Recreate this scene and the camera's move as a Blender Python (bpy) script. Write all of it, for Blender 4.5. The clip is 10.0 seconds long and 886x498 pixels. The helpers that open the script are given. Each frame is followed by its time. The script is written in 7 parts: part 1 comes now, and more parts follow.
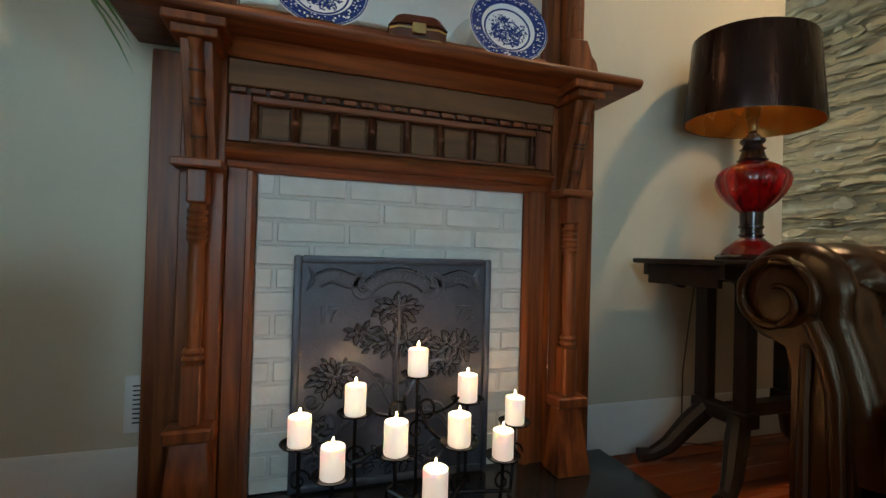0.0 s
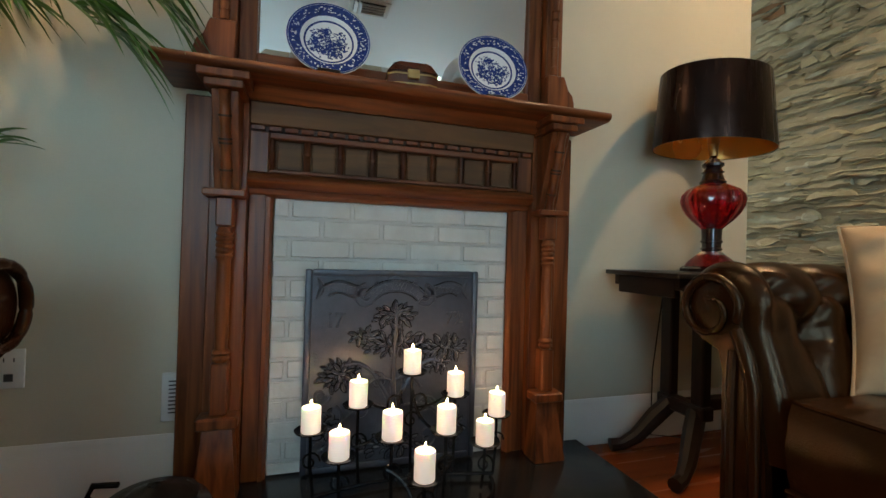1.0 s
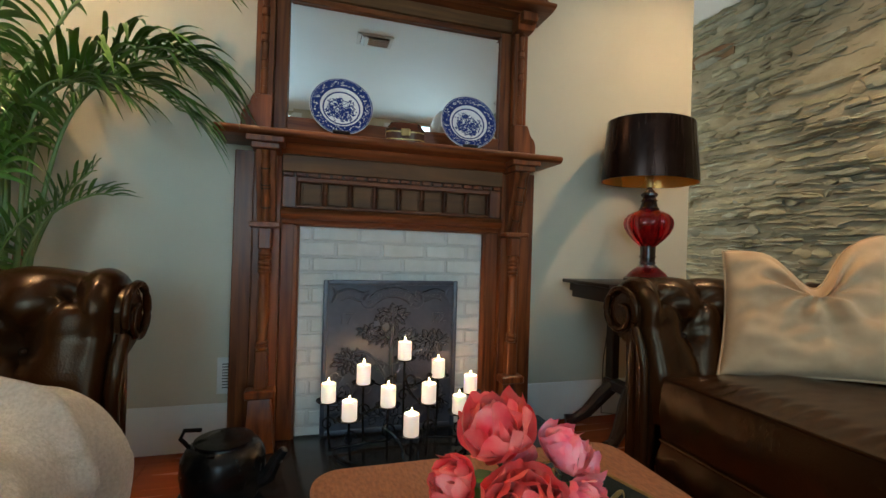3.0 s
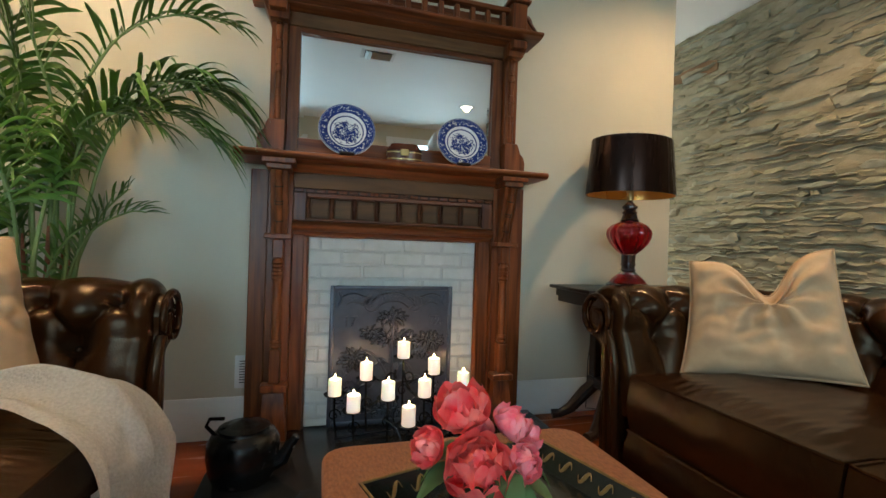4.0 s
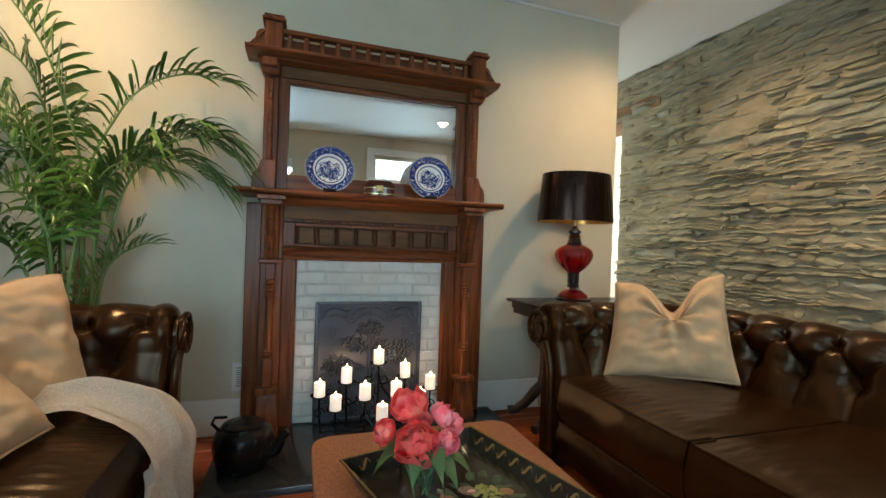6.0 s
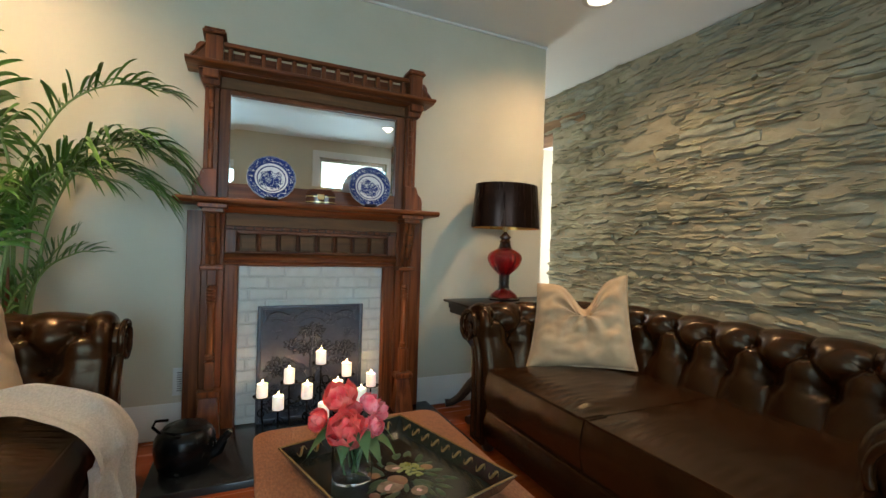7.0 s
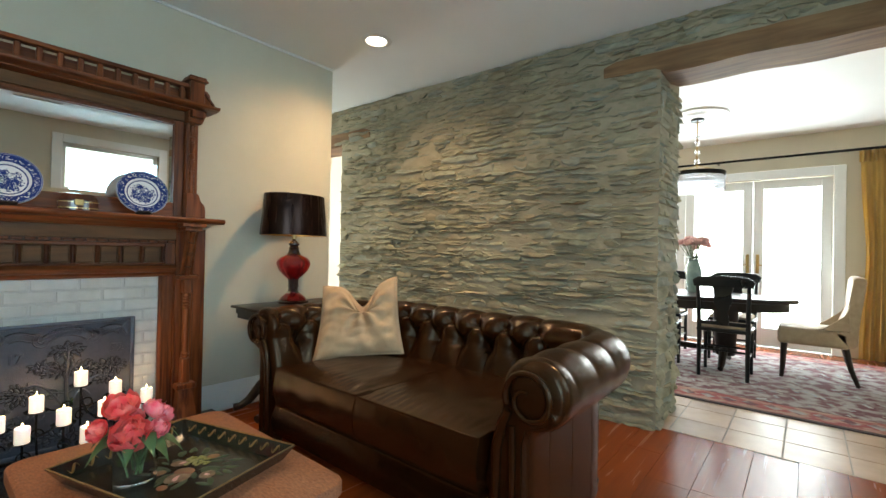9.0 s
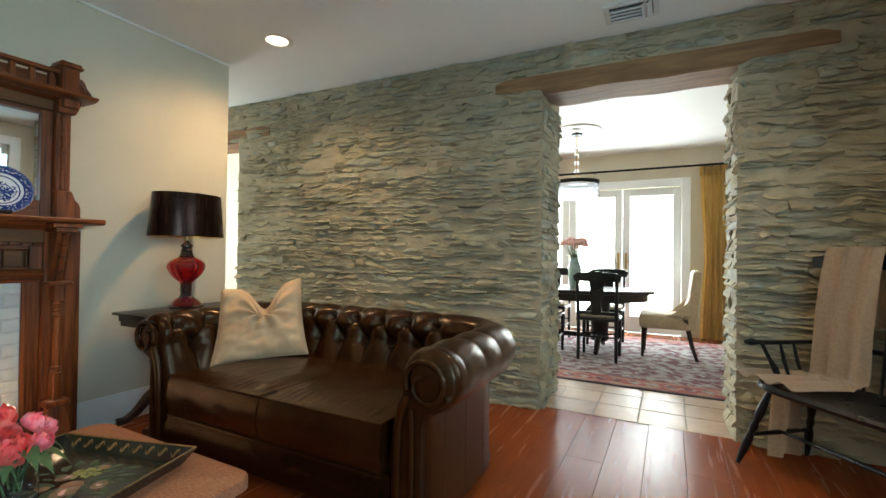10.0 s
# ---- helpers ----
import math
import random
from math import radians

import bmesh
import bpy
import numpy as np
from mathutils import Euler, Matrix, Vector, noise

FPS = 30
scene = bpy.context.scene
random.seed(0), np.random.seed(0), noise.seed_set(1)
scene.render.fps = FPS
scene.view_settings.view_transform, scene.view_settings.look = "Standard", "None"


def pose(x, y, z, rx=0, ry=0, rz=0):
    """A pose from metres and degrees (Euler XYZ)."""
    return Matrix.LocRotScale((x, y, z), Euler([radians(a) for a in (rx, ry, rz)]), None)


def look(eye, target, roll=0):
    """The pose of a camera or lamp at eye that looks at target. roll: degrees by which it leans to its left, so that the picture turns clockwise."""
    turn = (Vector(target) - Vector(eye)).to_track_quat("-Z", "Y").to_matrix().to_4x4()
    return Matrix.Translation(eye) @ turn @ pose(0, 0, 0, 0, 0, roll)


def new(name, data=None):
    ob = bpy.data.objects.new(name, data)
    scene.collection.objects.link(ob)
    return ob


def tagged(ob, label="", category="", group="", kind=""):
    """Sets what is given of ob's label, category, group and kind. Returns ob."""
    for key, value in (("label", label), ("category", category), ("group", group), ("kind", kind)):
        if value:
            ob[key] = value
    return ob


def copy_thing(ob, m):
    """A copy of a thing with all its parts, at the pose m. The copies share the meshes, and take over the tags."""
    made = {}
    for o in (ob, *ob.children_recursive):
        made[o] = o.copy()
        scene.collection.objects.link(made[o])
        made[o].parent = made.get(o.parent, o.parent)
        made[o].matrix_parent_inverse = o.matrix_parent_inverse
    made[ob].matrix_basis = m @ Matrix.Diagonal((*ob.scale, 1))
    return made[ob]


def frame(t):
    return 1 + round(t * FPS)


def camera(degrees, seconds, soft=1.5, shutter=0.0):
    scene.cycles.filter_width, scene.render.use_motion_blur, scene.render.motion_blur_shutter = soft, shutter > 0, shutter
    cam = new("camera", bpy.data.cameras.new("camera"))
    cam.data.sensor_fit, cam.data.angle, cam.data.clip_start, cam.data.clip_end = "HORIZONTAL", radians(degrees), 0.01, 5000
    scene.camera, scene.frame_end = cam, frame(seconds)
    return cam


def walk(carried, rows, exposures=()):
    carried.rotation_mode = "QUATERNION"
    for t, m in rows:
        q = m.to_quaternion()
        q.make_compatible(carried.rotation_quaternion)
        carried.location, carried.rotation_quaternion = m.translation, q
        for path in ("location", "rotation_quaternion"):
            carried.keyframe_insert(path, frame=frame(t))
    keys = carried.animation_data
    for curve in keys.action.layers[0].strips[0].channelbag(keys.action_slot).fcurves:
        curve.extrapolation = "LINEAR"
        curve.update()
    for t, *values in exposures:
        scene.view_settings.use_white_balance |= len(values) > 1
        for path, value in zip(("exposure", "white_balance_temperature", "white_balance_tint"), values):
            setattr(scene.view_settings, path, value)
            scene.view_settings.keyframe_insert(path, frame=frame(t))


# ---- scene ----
cam = camera(90.7, 10.0)
METRES, EYE, TILT, LEAN, TURN = 2.05, 0.74, 0.0, 0.0, -17.7
ROWS = [
    (0.0, 0.0, 0.0, 0.0, -0.02, 0.76, -1.57),
    (0.5, 0.0089, -0.0473, 0.0155, 0.05, 0.56, -1.65),
    (1.0, 0.0178, -0.0972, 0.0255, 0.3, 0.61, -1.66),
    (1.5, 0.0274, -0.1524, 0.0363, 0.58, 0.54, -1.68),
    (2.0, 0.0376, -0.2104, 0.051, 0.75, 0.19, -1.75),
    (2.5, 0.0522, -0.2656, 0.0587, 1.01, 0.17, -1.76),
    (4.0, 0.0868, -0.4135, 0.0896, 1.79, 0.01, -1.9),
    (4.5, 0.0958, -0.4603, 0.1081, 2.01, -0.18, -2.03),
    (5.0, 0.0991, -0.5051, 0.1236, 1.78, -0.14, -2.02),
    (6.5, 0.1419, -0.637, 0.1668, -2.98, -0.14, -1.86),
    (7.0, 0.1606, -0.683, 0.1717, -6.83, 0.04, -1.68),
    (7.5, 0.1741, -0.7327, 0.1793, -12.1, 0.15, -1.57),
    (8.0, 0.1753, -0.7895, 0.1934, -18.55, 0.08, -1.54),
    (8.5, 0.164, -0.8377, 0.2001, -25.59, 0.19, -1.34),
    (9.0, 0.1429, -0.8666, 0.2007, -32.68, 0.39, -1.14),
    (9.5, 0.1203, -0.8941, 0.1995, -39.25, 0.56, -0.87),
    (10.0, 0.1036, -0.9309, 0.203, -44.96, 0.59, -0.7),
]
walk(cam, [(t, pose(0, 0, EYE, TILT, LEAN, TURN) @ pose(METRES * x, METRES * y, METRES * z, 90 + pitch, roll, yaw)) for t, x, y, z, yaw, pitch, roll in ROWS],
     [(0.0, -0.46), (2.5, -0.40), (5.0, -0.18), (7.0, -0.16), (8.5, -0.05), (10.0, -0.10)])

# ---- world, sun and large lights ----
world = bpy.data.worlds.new("sky")
scene.world = world
world.use_nodes = True
_wn = world.node_tree.nodes
_sky = _wn.new("ShaderNodeTexSky")
_sky.sky_type, _sky.sun_disc = "NISHITA", False
_sky.sun_elevation, _sky.sun_rotation = radians(50), radians(120)
_wn["Background"].inputs["Strength"].default_value = 0.12
world.node_tree.links.new(_sky.outputs["Color"], _wn["Background"].inputs["Color"])


def lamp(name, kind, m, energy, color, size=0.1, size_y=None, spot=None, blend=0.5):
    d = bpy.data.lights.new(name, kind)
    d.energy, d.color = energy, color
    if kind == "AREA":
        d.shape, d.size, d.size_y = ("RECTANGLE", size, size_y) if size_y else ("DISK", size, size)
    elif kind != "SUN":
        d.shadow_soft_size = size
    if kind == "SUN":
        d.angle = radians(0.6)
    if spot:
        d.spot_size, d.spot_blend = radians(spot), blend
    ob = new(name, d)
    ob.matrix_world = m
    return ob


WARM, DAY, COOL = (1.0, 0.68, 0.36), (0.86, 0.96, 1.0), (0.45, 0.77, 1.0)
lamp("sun", "SUN", look((20, -6, 20), (0, 0, 0)), 2.5, (1.0, 0.95, 0.86))
# skylight in the window and door openings; the two passage lamps are added fill
lamp("skylight_left_window", "AREA", look((-1.00, -3.12, 1.30), (-0.65, 1.3, 0.25)), 58, COOL, 1.1, 1.6)
lamp("skylight_back_window", "AREA", look((1.55, -3.12, 1.75), (0.6, 0.0, 1.1)), 18, COOL, 1.0, 1.0)
lamp("skylight_french_doors", "AREA", look((6.66, -0.9, 1.25), (3.0, -1.4, 0.9)), 125, DAY, 2.4, 2.0)
# added behind an unseen window to brighten the passage ceiling
lamp("skylight_passage_window", "AREA", look((2.3, 4.12, 1.5), (2.4, 2.0, 1.6)), 45, DAY, 0.8, 1.3)
# added lamp before a windowless wall, brightens the far opening and passage
lamp("skylight_far_window", "AREA", look((6.72, 3.0, 1.4), (2.8, 2.9, 1.2)), 320, DAY, 1.4, 1.4)
DOWNLIGHTS = [(1.90, 0.69, 120), (-1.25, 0.72, 150), (1.72, -1.87, 85)]
for _x, _y, _watts in DOWNLIGHTS:
    lamp("downlight_bulb", "SPOT", look((_x, _y, 2.695), (_x, _y, 0)), _watts, WARM, 0.045, spot=158, blend=1.0)


# ---- mesh helpers ----
def part(name, bm, material, parent=None, label="", smooth=35):
    """Links a bmesh as one mesh object, under parent if given."""
    me = bpy.data.meshes.new(name)
    bmesh.ops.recalc_face_normals(bm, faces=bm.faces)
    bm.to_mesh(me)
    bm.free()
    me.materials.append(material)
    if smooth and len(me.polygons):
        me.polygons.foreach_set("use_smooth", [True] * len(me.polygons))
        me.set_sharp_from_angle(angle=radians(smooth))
    ob = new(name, me)
    if parent:
        ob.parent = parent
    if label:
        tagged(ob, label)
    return ob


def thing(name, m, label, category, group="", kind=""):
    ob = new(name)
    ob.empty_display_size = 0.05
    ob.matrix_world = m
    return tagged(ob, label, category, group, kind)


def B():
    return bmesh.new()


def box(bm, x0, x1, y0, y1, z0, z1, bevel=0.0, seg=1, m=None):
    v = [bm.verts.new((x, y, z)) for x in (x0, x1) for y in (y0, y1) for z in (z0, z1)]
    fs = [bm.faces.new([v[i] for i in q]) for q in ((0, 1, 3, 2), (4, 6, 7, 5), (0, 4, 5, 1), (2, 3, 7, 6), (0, 2, 6, 4), (1, 5, 7, 3))]
    if bevel:
        es = list({e for f in fs for e in f.edges})
        r = bmesh.ops.bevel(bm, geom=es, offset=bevel, segments=seg, affect="EDGES", profile=0.5, clamp_overlap=True)
        v = list({w for f in r["faces"] for w in f.verts} | {w for w in v if w.is_valid})
    if m is not None:
        bmesh.ops.transform(bm, matrix=m, verts=v)
    return bm


def prism(bm, poly, axis, a0, a1, bevel=0.0):
    """Extrudes a closed outline along an axis; poly holds the other two coordinates in order."""
    def p(u, w, a):
        return {"x": (a, u, w), "y": (u, a, w), "z": (u, w, a)}[axis]
    lo = [bm.verts.new(p(u, w, a0)) for u, w in poly]
    hi = [bm.verts.new(p(u, w, a1)) for u, w in poly]
    n = len(poly)
    fs = [bm.faces.new(lo), bm.faces.new(hi[::-1])]
    fs += [bm.faces.new((lo[i], hi[i], hi[(i + 1) % n], lo[(i + 1) % n])) for i in range(n)]
    if bevel:
        bmesh.ops.bevel(bm, geom=list({e for f in fs for e in f.edges}), offset=bevel, segments=1, affect="EDGES", profile=0.5, clamp_overlap=True)
    return bm


def lathe(bm, profile, seg=24, at=(0, 0, 0), sx=1.0, sy=1.0, m=None, lobes=0, lobe=0.0, ring=False):
    """Turns (radius, height) pairs about the z axis; ring: the profile closes on itself."""
    rings = []
    for r, z in profile:
        ring = []
        for i in range(seg):
            a = 2 * math.pi * i / seg
            q = r * (1 + lobe * math.cos(lobes * a)) if lobes else r
            p = Vector((q * math.cos(a) * sx, q * math.sin(a) * sy, z)) + Vector(at)
            ring.append(bm.verts.new(m @ p if m is not None else p))
        rings.append(ring)
    for a, b in zip(rings, rings[1:] + (rings[:1] if ring else [])):
        for i in range(seg):
            bm.faces.new((a[i], a[(i + 1) % seg], b[(i + 1) % seg], b[i]))
    if ring:
        return bm
    if profile[0][0] > 1e-5:
        bm.faces.new(rings[0][::-1])
    if profile[-1][0] > 1e-5:
        bm.faces.new(rings[-1])
    return bm


def tube(bm, pts, r, seg=8, flat=1.0):
    """A round bar along points; r is one radius or one for each point."""
    pts = [Vector(p) for p in pts]
    n = len(pts)
    rs = r if isinstance(r, (list, tuple)) else [r] * n
    up, rings = None, []
    for i, p in enumerate(pts):
        d = (pts[min(i + 1, n - 1)] - pts[max(i - 1, 0)]).normalized()
        if up is None:
            up = d.orthogonal().normalized()
        up = (up - d * up.dot(d)).normalized()
        side = d.cross(up)
        rings.append([bm.verts.new(p + rs[i] * (math.cos(2 * math.pi * k / seg) * up + flat * math.sin(2 * math.pi * k / seg) * side)) for k in range(seg)])
    for a, b in zip(rings, rings[1:]):
        for k in range(seg):
            bm.faces.new((a[k], a[(k + 1) % seg], b[(k + 1) % seg], b[k]))
    bm.faces.new(rings[0][::-1])
    bm.faces.new(rings[-1])
    return bm


def sheet(bm, fn, nu, nv, wrap_u=False, wrap_v=False):
    """A surface from fn(u, v), with u and v from 0 to 1."""
    g = [[bm.verts.new(fn(i / (nu if wrap_u else nu - 1), j / (nv if wrap_v else nv - 1))) for j in range(nv)] for i in range(nu)]
    for i in range(nu if wrap_u else nu - 1):
        for j in range(nv if wrap_v else nv - 1):
            bm.faces.new((g[i][j], g[(i + 1) % nu][j], g[(i + 1) % nu][(j + 1) % nv], g[i][(j + 1) % nv]))
    return g


def thicken(bm, t):
    bmesh.ops.solidify(bm, geom=bm.faces[:], thickness=t)
    return bm


def bez(p0, p1, p2, n):
    p0, p1, p2 = Vector(p0), Vector(p1), Vector(p2)
    return [(1 - t) ** 2 * p0 + 2 * t * (1 - t) * p1 + t * t * p2 for t in (i / (n - 1) for i in range(n))]


def smooth01(x):
    x = max(0.0, min(1.0, x))
    return x * x * (3 - 2 * x)


# ---- materials ----
def mat(name, c1, c2=None, rough=0.5, scale=(4, 4, 4), detail=6.0, bump=0.0, bump_scale=None, metal=0.0, vary=0.0, spec=0.5,
        coat=0.0, dirt=0.0, rvar=0.1, trans=0.0, ior=1.45, emit=None, sss=0.0, sheen=0.0, distort=0.0, contrast=(0.3, 0.7), palette=(), tint=None):
    """A procedural surface: two colours in a noise of its own scale, large soft stains, fine relief and uneven gloss."""
    m = bpy.data.materials.new(name)
    m.use_nodes = True
    nt = m.node_tree
    N, L = nt.nodes, nt.links
    p = N["Principled BSDF"]
    c2 = c2 or tuple(v * 0.8 for v in c1)
    tc = N.new("ShaderNodeTexCoord")
    mp = N.new("ShaderNodeMapping")
    mp.inputs["Scale"].default_value = scale
    L.new(tc.outputs["Object"], mp.inputs["Vector"])
    nz = N.new("ShaderNodeTexNoise")
    nz.inputs["Scale"].default_value, nz.inputs["Detail"].default_value, nz.inputs["Distortion"].default_value = 1.0, detail, distort
    L.new(mp.outputs["Vector"], nz.inputs["Vector"])
    ramp = N.new("ShaderNodeValToRGB")
    ramp.color_ramp.elements[0].position, ramp.color_ramp.elements[1].position = contrast
    ramp.color_ramp.elements[0].color, ramp.color_ramp.elements[1].color = (*c1, 1), (*c2, 1)
    L.new(nz.outputs["Fac"], ramp.inputs["Fac"])
    col = ramp.outputs["Color"]
    if vary:
        oi, gi = N.new("ShaderNodeObjectInfo"), N.new("ShaderNodeNewGeometry")
        add, fr = N.new("ShaderNodeMath"), N.new("ShaderNodeMath")
        add.operation, fr.operation = "ADD", "FRACT"
        L.new(oi.outputs["Random"], add.inputs[0])
        L.new(gi.outputs["Random Per Island"], add.inputs[1])
        L.new(add.outputs[0], fr.inputs[0])
        mr = N.new("ShaderNodeMapRange")
        mr.inputs["To Min"].default_value, mr.inputs["To Max"].default_value = 1 - vary, 1 + vary
        L.new(fr.outputs[0], mr.inputs["Value"])
        hs = N.new("ShaderNodeHueSaturation")
        L.new(mr.outputs[0], hs.inputs["Value"])
        L.new(col, hs.inputs["Color"])
        col = hs.outputs["Color"]
    if palette:
        # each piece takes one of the stone's own colours
        oi, gi = N.new("ShaderNodeObjectInfo"), N.new("ShaderNodeNewGeometry")
        add, fr = N.new("ShaderNodeMath"), N.new("ShaderNodeMath")
        add.operation, fr.operation = "ADD", "FRACT"
        L.new(oi.outputs["Random"], add.inputs[0])
        L.new(gi.outputs["Random Per Island"], add.inputs[1])
        L.new(add.outputs[0], fr.inputs[0])
        pr = N.new("ShaderNodeValToRGB")
        pr.color_ramp.interpolation = "CONSTANT"
        els = pr.color_ramp.elements
        while len(els) < len(palette):
            els.new(0.5)
        for k, c in enumerate(palette):
            els[k].position = k / len(palette)
        for k, c in enumerate(palette):
            els[k].color = (*c, 1)
        L.new(fr.outputs[0], pr.inputs["Fac"])
        mu = N.new("ShaderNodeMix")
        mu.data_type, mu.blend_type = "RGBA", "MULTIPLY"
        mu.inputs["Factor"].default_value = 1.0
        L.new(col, mu.inputs[6])
        L.new(pr.outputs["Color"], mu.inputs[7])
        col = mu.outputs[2]
    if dirt:
        n2 = N.new("ShaderNodeTexNoise")
        n2.inputs["Scale"].default_value, n2.inputs["Detail"].default_value = 1.7, 3
        L.new(tc.outputs["Object"], n2.inputs["Vector"])
        r2 = N.new("ShaderNodeMapRange")
        r2.inputs["From Min"].default_value, r2.inputs["From Max"].default_value = 0.35, 0.7
        r2.inputs["To Min"].default_value, r2.inputs["To Max"].default_value = 1 - dirt, 1.0
        L.new(n2.outputs["Fac"], r2.inputs["Value"])
        mx = N.new("ShaderNodeMix")
        mx.data_type, mx.blend_type = "RGBA", "MULTIPLY"
        mx.inputs["Factor"].default_value = 1.0
        L.new(col, mx.inputs[6])
        L.new(r2.outputs[0], mx.inputs[7])
        col = mx.outputs[2]
    L.new(col, p.inputs["Base Color"])
    rr = N.new("ShaderNodeMapRange")
    rr.inputs["To Min"].default_value, rr.inputs["To Max"].default_value = max(0.0, rough - rvar), min(1.0, rough + rvar)
    L.new(nz.outputs["Fac"], rr.inputs["Value"])
    L.new(rr.outputs[0], p.inputs["Roughness"])
    if bump:
        nb = N.new("ShaderNodeTexNoise")
        nb.inputs["Scale"].default_value, nb.inputs["Detail"].default_value = 1.0, 5
        mb = N.new("ShaderNodeMapping")
        mb.inputs["Scale"].default_value = bump_scale or tuple(s * 3 for s in scale)
        L.new(tc.outputs["Object"], mb.inputs["Vector"])
        L.new(mb.outputs["Vector"], nb.inputs["Vector"])
        bp = N.new("ShaderNodeBump")
        bp.inputs["Strength"].default_value, bp.inputs["Distance"].default_value = bump, 0.004
        L.new(nb.outputs["Fac"], bp.inputs["Height"])
        L.new(bp.outputs["Normal"], p.inputs["Normal"])
    p.inputs["Metallic"].default_value = metal
    if tint:
        p.inputs["Specular Tint"].default_value = (*tint, 1)
    p.inputs["Specular IOR Level"].default_value = spec
    p.inputs["Coat Weight"].default_value = coat
    p.inputs["Coat Roughness"].default_value = 0.15
    p.inputs["Transmission Weight"].default_value = trans
    p.inputs["IOR"].default_value = ior
    p.inputs["Sheen Weight"].default_value = sheen
    if sss:
        p.inputs["Subsurface Weight"].default_value = sss
        p.inputs["Subsurface Radius"].default_value = (0.03, 0.015, 0.008)
        p.inputs["Subsurface Scale"].default_value = 1.0
    if emit:
        p.inputs["Emission Color"].default_value = (*emit[0], 1)
        p.inputs["Emission Strength"].default_value = emit[1]
    return m


WALL = mat("painted_plaster", (0.605, 0.552, 0.425), (0.565, 0.517, 0.397), 0.55, (3, 3, 3), bump=0.08, bump_scale=(160, 160, 160), dirt=0.05)
CEIL = mat("ceiling_paint", (0.82, 0.83, 0.80), (0.79, 0.80, 0.77), 0.6, (2, 2, 2), bump=0.05, bump_scale=(120, 120, 120))
TRIM = mat("white_gloss_paint", (0.76, 0.75, 0.71), (0.72, 0.71, 0.67), 0.32, (6, 6, 6), bump=0.04)
WOODV = mat("mantel_wood_upright", (0.085, 0.020, 0.0065), (0.30, 0.088, 0.025), 0.36, (38, 38, 2.2), 8, 0.12, (120, 120, 5), coat=0.0, spec=0.34, dirt=0.25, distort=0.6)
WOODH = mat("mantel_wood_lying", (0.085, 0.020, 0.0065), (0.30, 0.088, 0.025), 0.36, (2.2, 38, 38), 8, 0.12, (5, 120, 120), coat=0.0, spec=0.34, dirt=0.25, distort=0.6)
OAKH = mat("oak_frieze", (0.085, 0.036, 0.013), (0.24, 0.108, 0.040), 0.55, (1.6, 22, 16), 8, 0.15, (5, 90, 60), coat=0.0, spec=0.3, dirt=0.2, distort=1.6)
# flat black that paints shade around the fireback relief
RELIEF_SHADE = mat("relief_shade_black", (0.004, 0.004, 0.005), (0.007, 0.007, 0.008), 0.7, spec=0.2)
GROOVE = mat("turned_groove", (0.03, 0.012, 0.006), (0.05, 0.02, 0.01), 0.6)
BRICK = mat("painted_brick", (0.66, 0.67, 0.63), (0.56, 0.57, 0.53), 0.5, (14, 14, 14), bump=0.35, bump_scale=(60, 60, 60), vary=0.05, dirt=0.1)
MORTAR = mat("painted_mortar", (0.55, 0.56, 0.535), (0.50, 0.51, 0.485), 0.7, (30, 30, 30), bump=0.4, bump_scale=(120, 120, 120))
IRON = mat("cast_iron", (0.040, 0.048, 0.068), (0.060, 0.070, 0.095), 0.34, (30, 30, 30), bump=0.3, bump_scale=(150, 150, 150), metal=0.2, spec=0.7)
BLACKIRON = mat("black_iron", (0.004, 0.004, 0.0045), (0.007, 0.007, 0.007), 0.24, (30, 30, 30), bump=0.25, spec=0.28)
SLATE = mat("black_hearth_stone", (0.012, 0.013, 0.014), (0.022, 0.023, 0.025), 0.16, (9, 9, 9), bump=0.05)
MIRROR = mat("mirror_silver", (0.90, 0.92, 0.90), (0.90, 0.92, 0.90), 0.0, metal=1.0, rvar=0.0)
LEATHER = mat("brown_leather", (0.018, 0.0058, 0.0017), (0.030, 0.0098, 0.0028), 0.235, (5, 5, 5), 5, 0.20, (210, 210, 210), dirt=0.05, spec=0.44, rvar=0.02, tint=(1.0, 0.74, 0.50))
DARKWOOD = mat("dark_stained_wood", (0.010, 0.005, 0.0035), (0.020, 0.010, 0.006), 0.38, (3, 30, 30), 7, 0.1, coat=0.05, spec=0.35)
# emission in the wax stands in for flame light shining through it
WAX = mat("glowing_candle_wax", (0.93, 0.91, 0.88), (0.90, 0.88, 0.84), 0.45, (20, 20, 20), sss=0.5, bump=0.05, emit=((1.0, 0.80, 0.66), 0.55))
FLAME = mat("candle_flame", (1, 0.8, 0.4), emit=((1.0, 0.66, 0.26), 60.0))
WICK = mat("wick", (0.02, 0.015, 0.01))
STONE = mat("ledge_stone", (0.62, 0.62, 0.57), (1.0, 1.0, 0.95), 0.80, (7, 9, 16), 10, 1.0, (30, 34, 75), dirt=0.22, distort=0.7,
            palette=((0.45, 0.42, 0.30), (0.47, 0.42, 0.295), (0.42, 0.42, 0.35), (0.46, 0.425, 0.305), (0.49, 0.435, 0.305), (0.42, 0.41, 0.33), (0.47, 0.40, 0.28)))
STONEBED = mat("stone_bed", (0.47, 0.41, 0.29), (0.37, 0.325, 0.225), 0.9, (9, 9, 14), bump=0.9, bump_scale=(40, 40, 60), dirt=0.25)
BEAM = mat("old_timber", (0.20, 0.105, 0.048), (0.36, 0.21, 0.10), 0.7, (22, 2.0, 22), 8, 0.6, (60, 4, 60), dirt=0.35, distort=0.8)
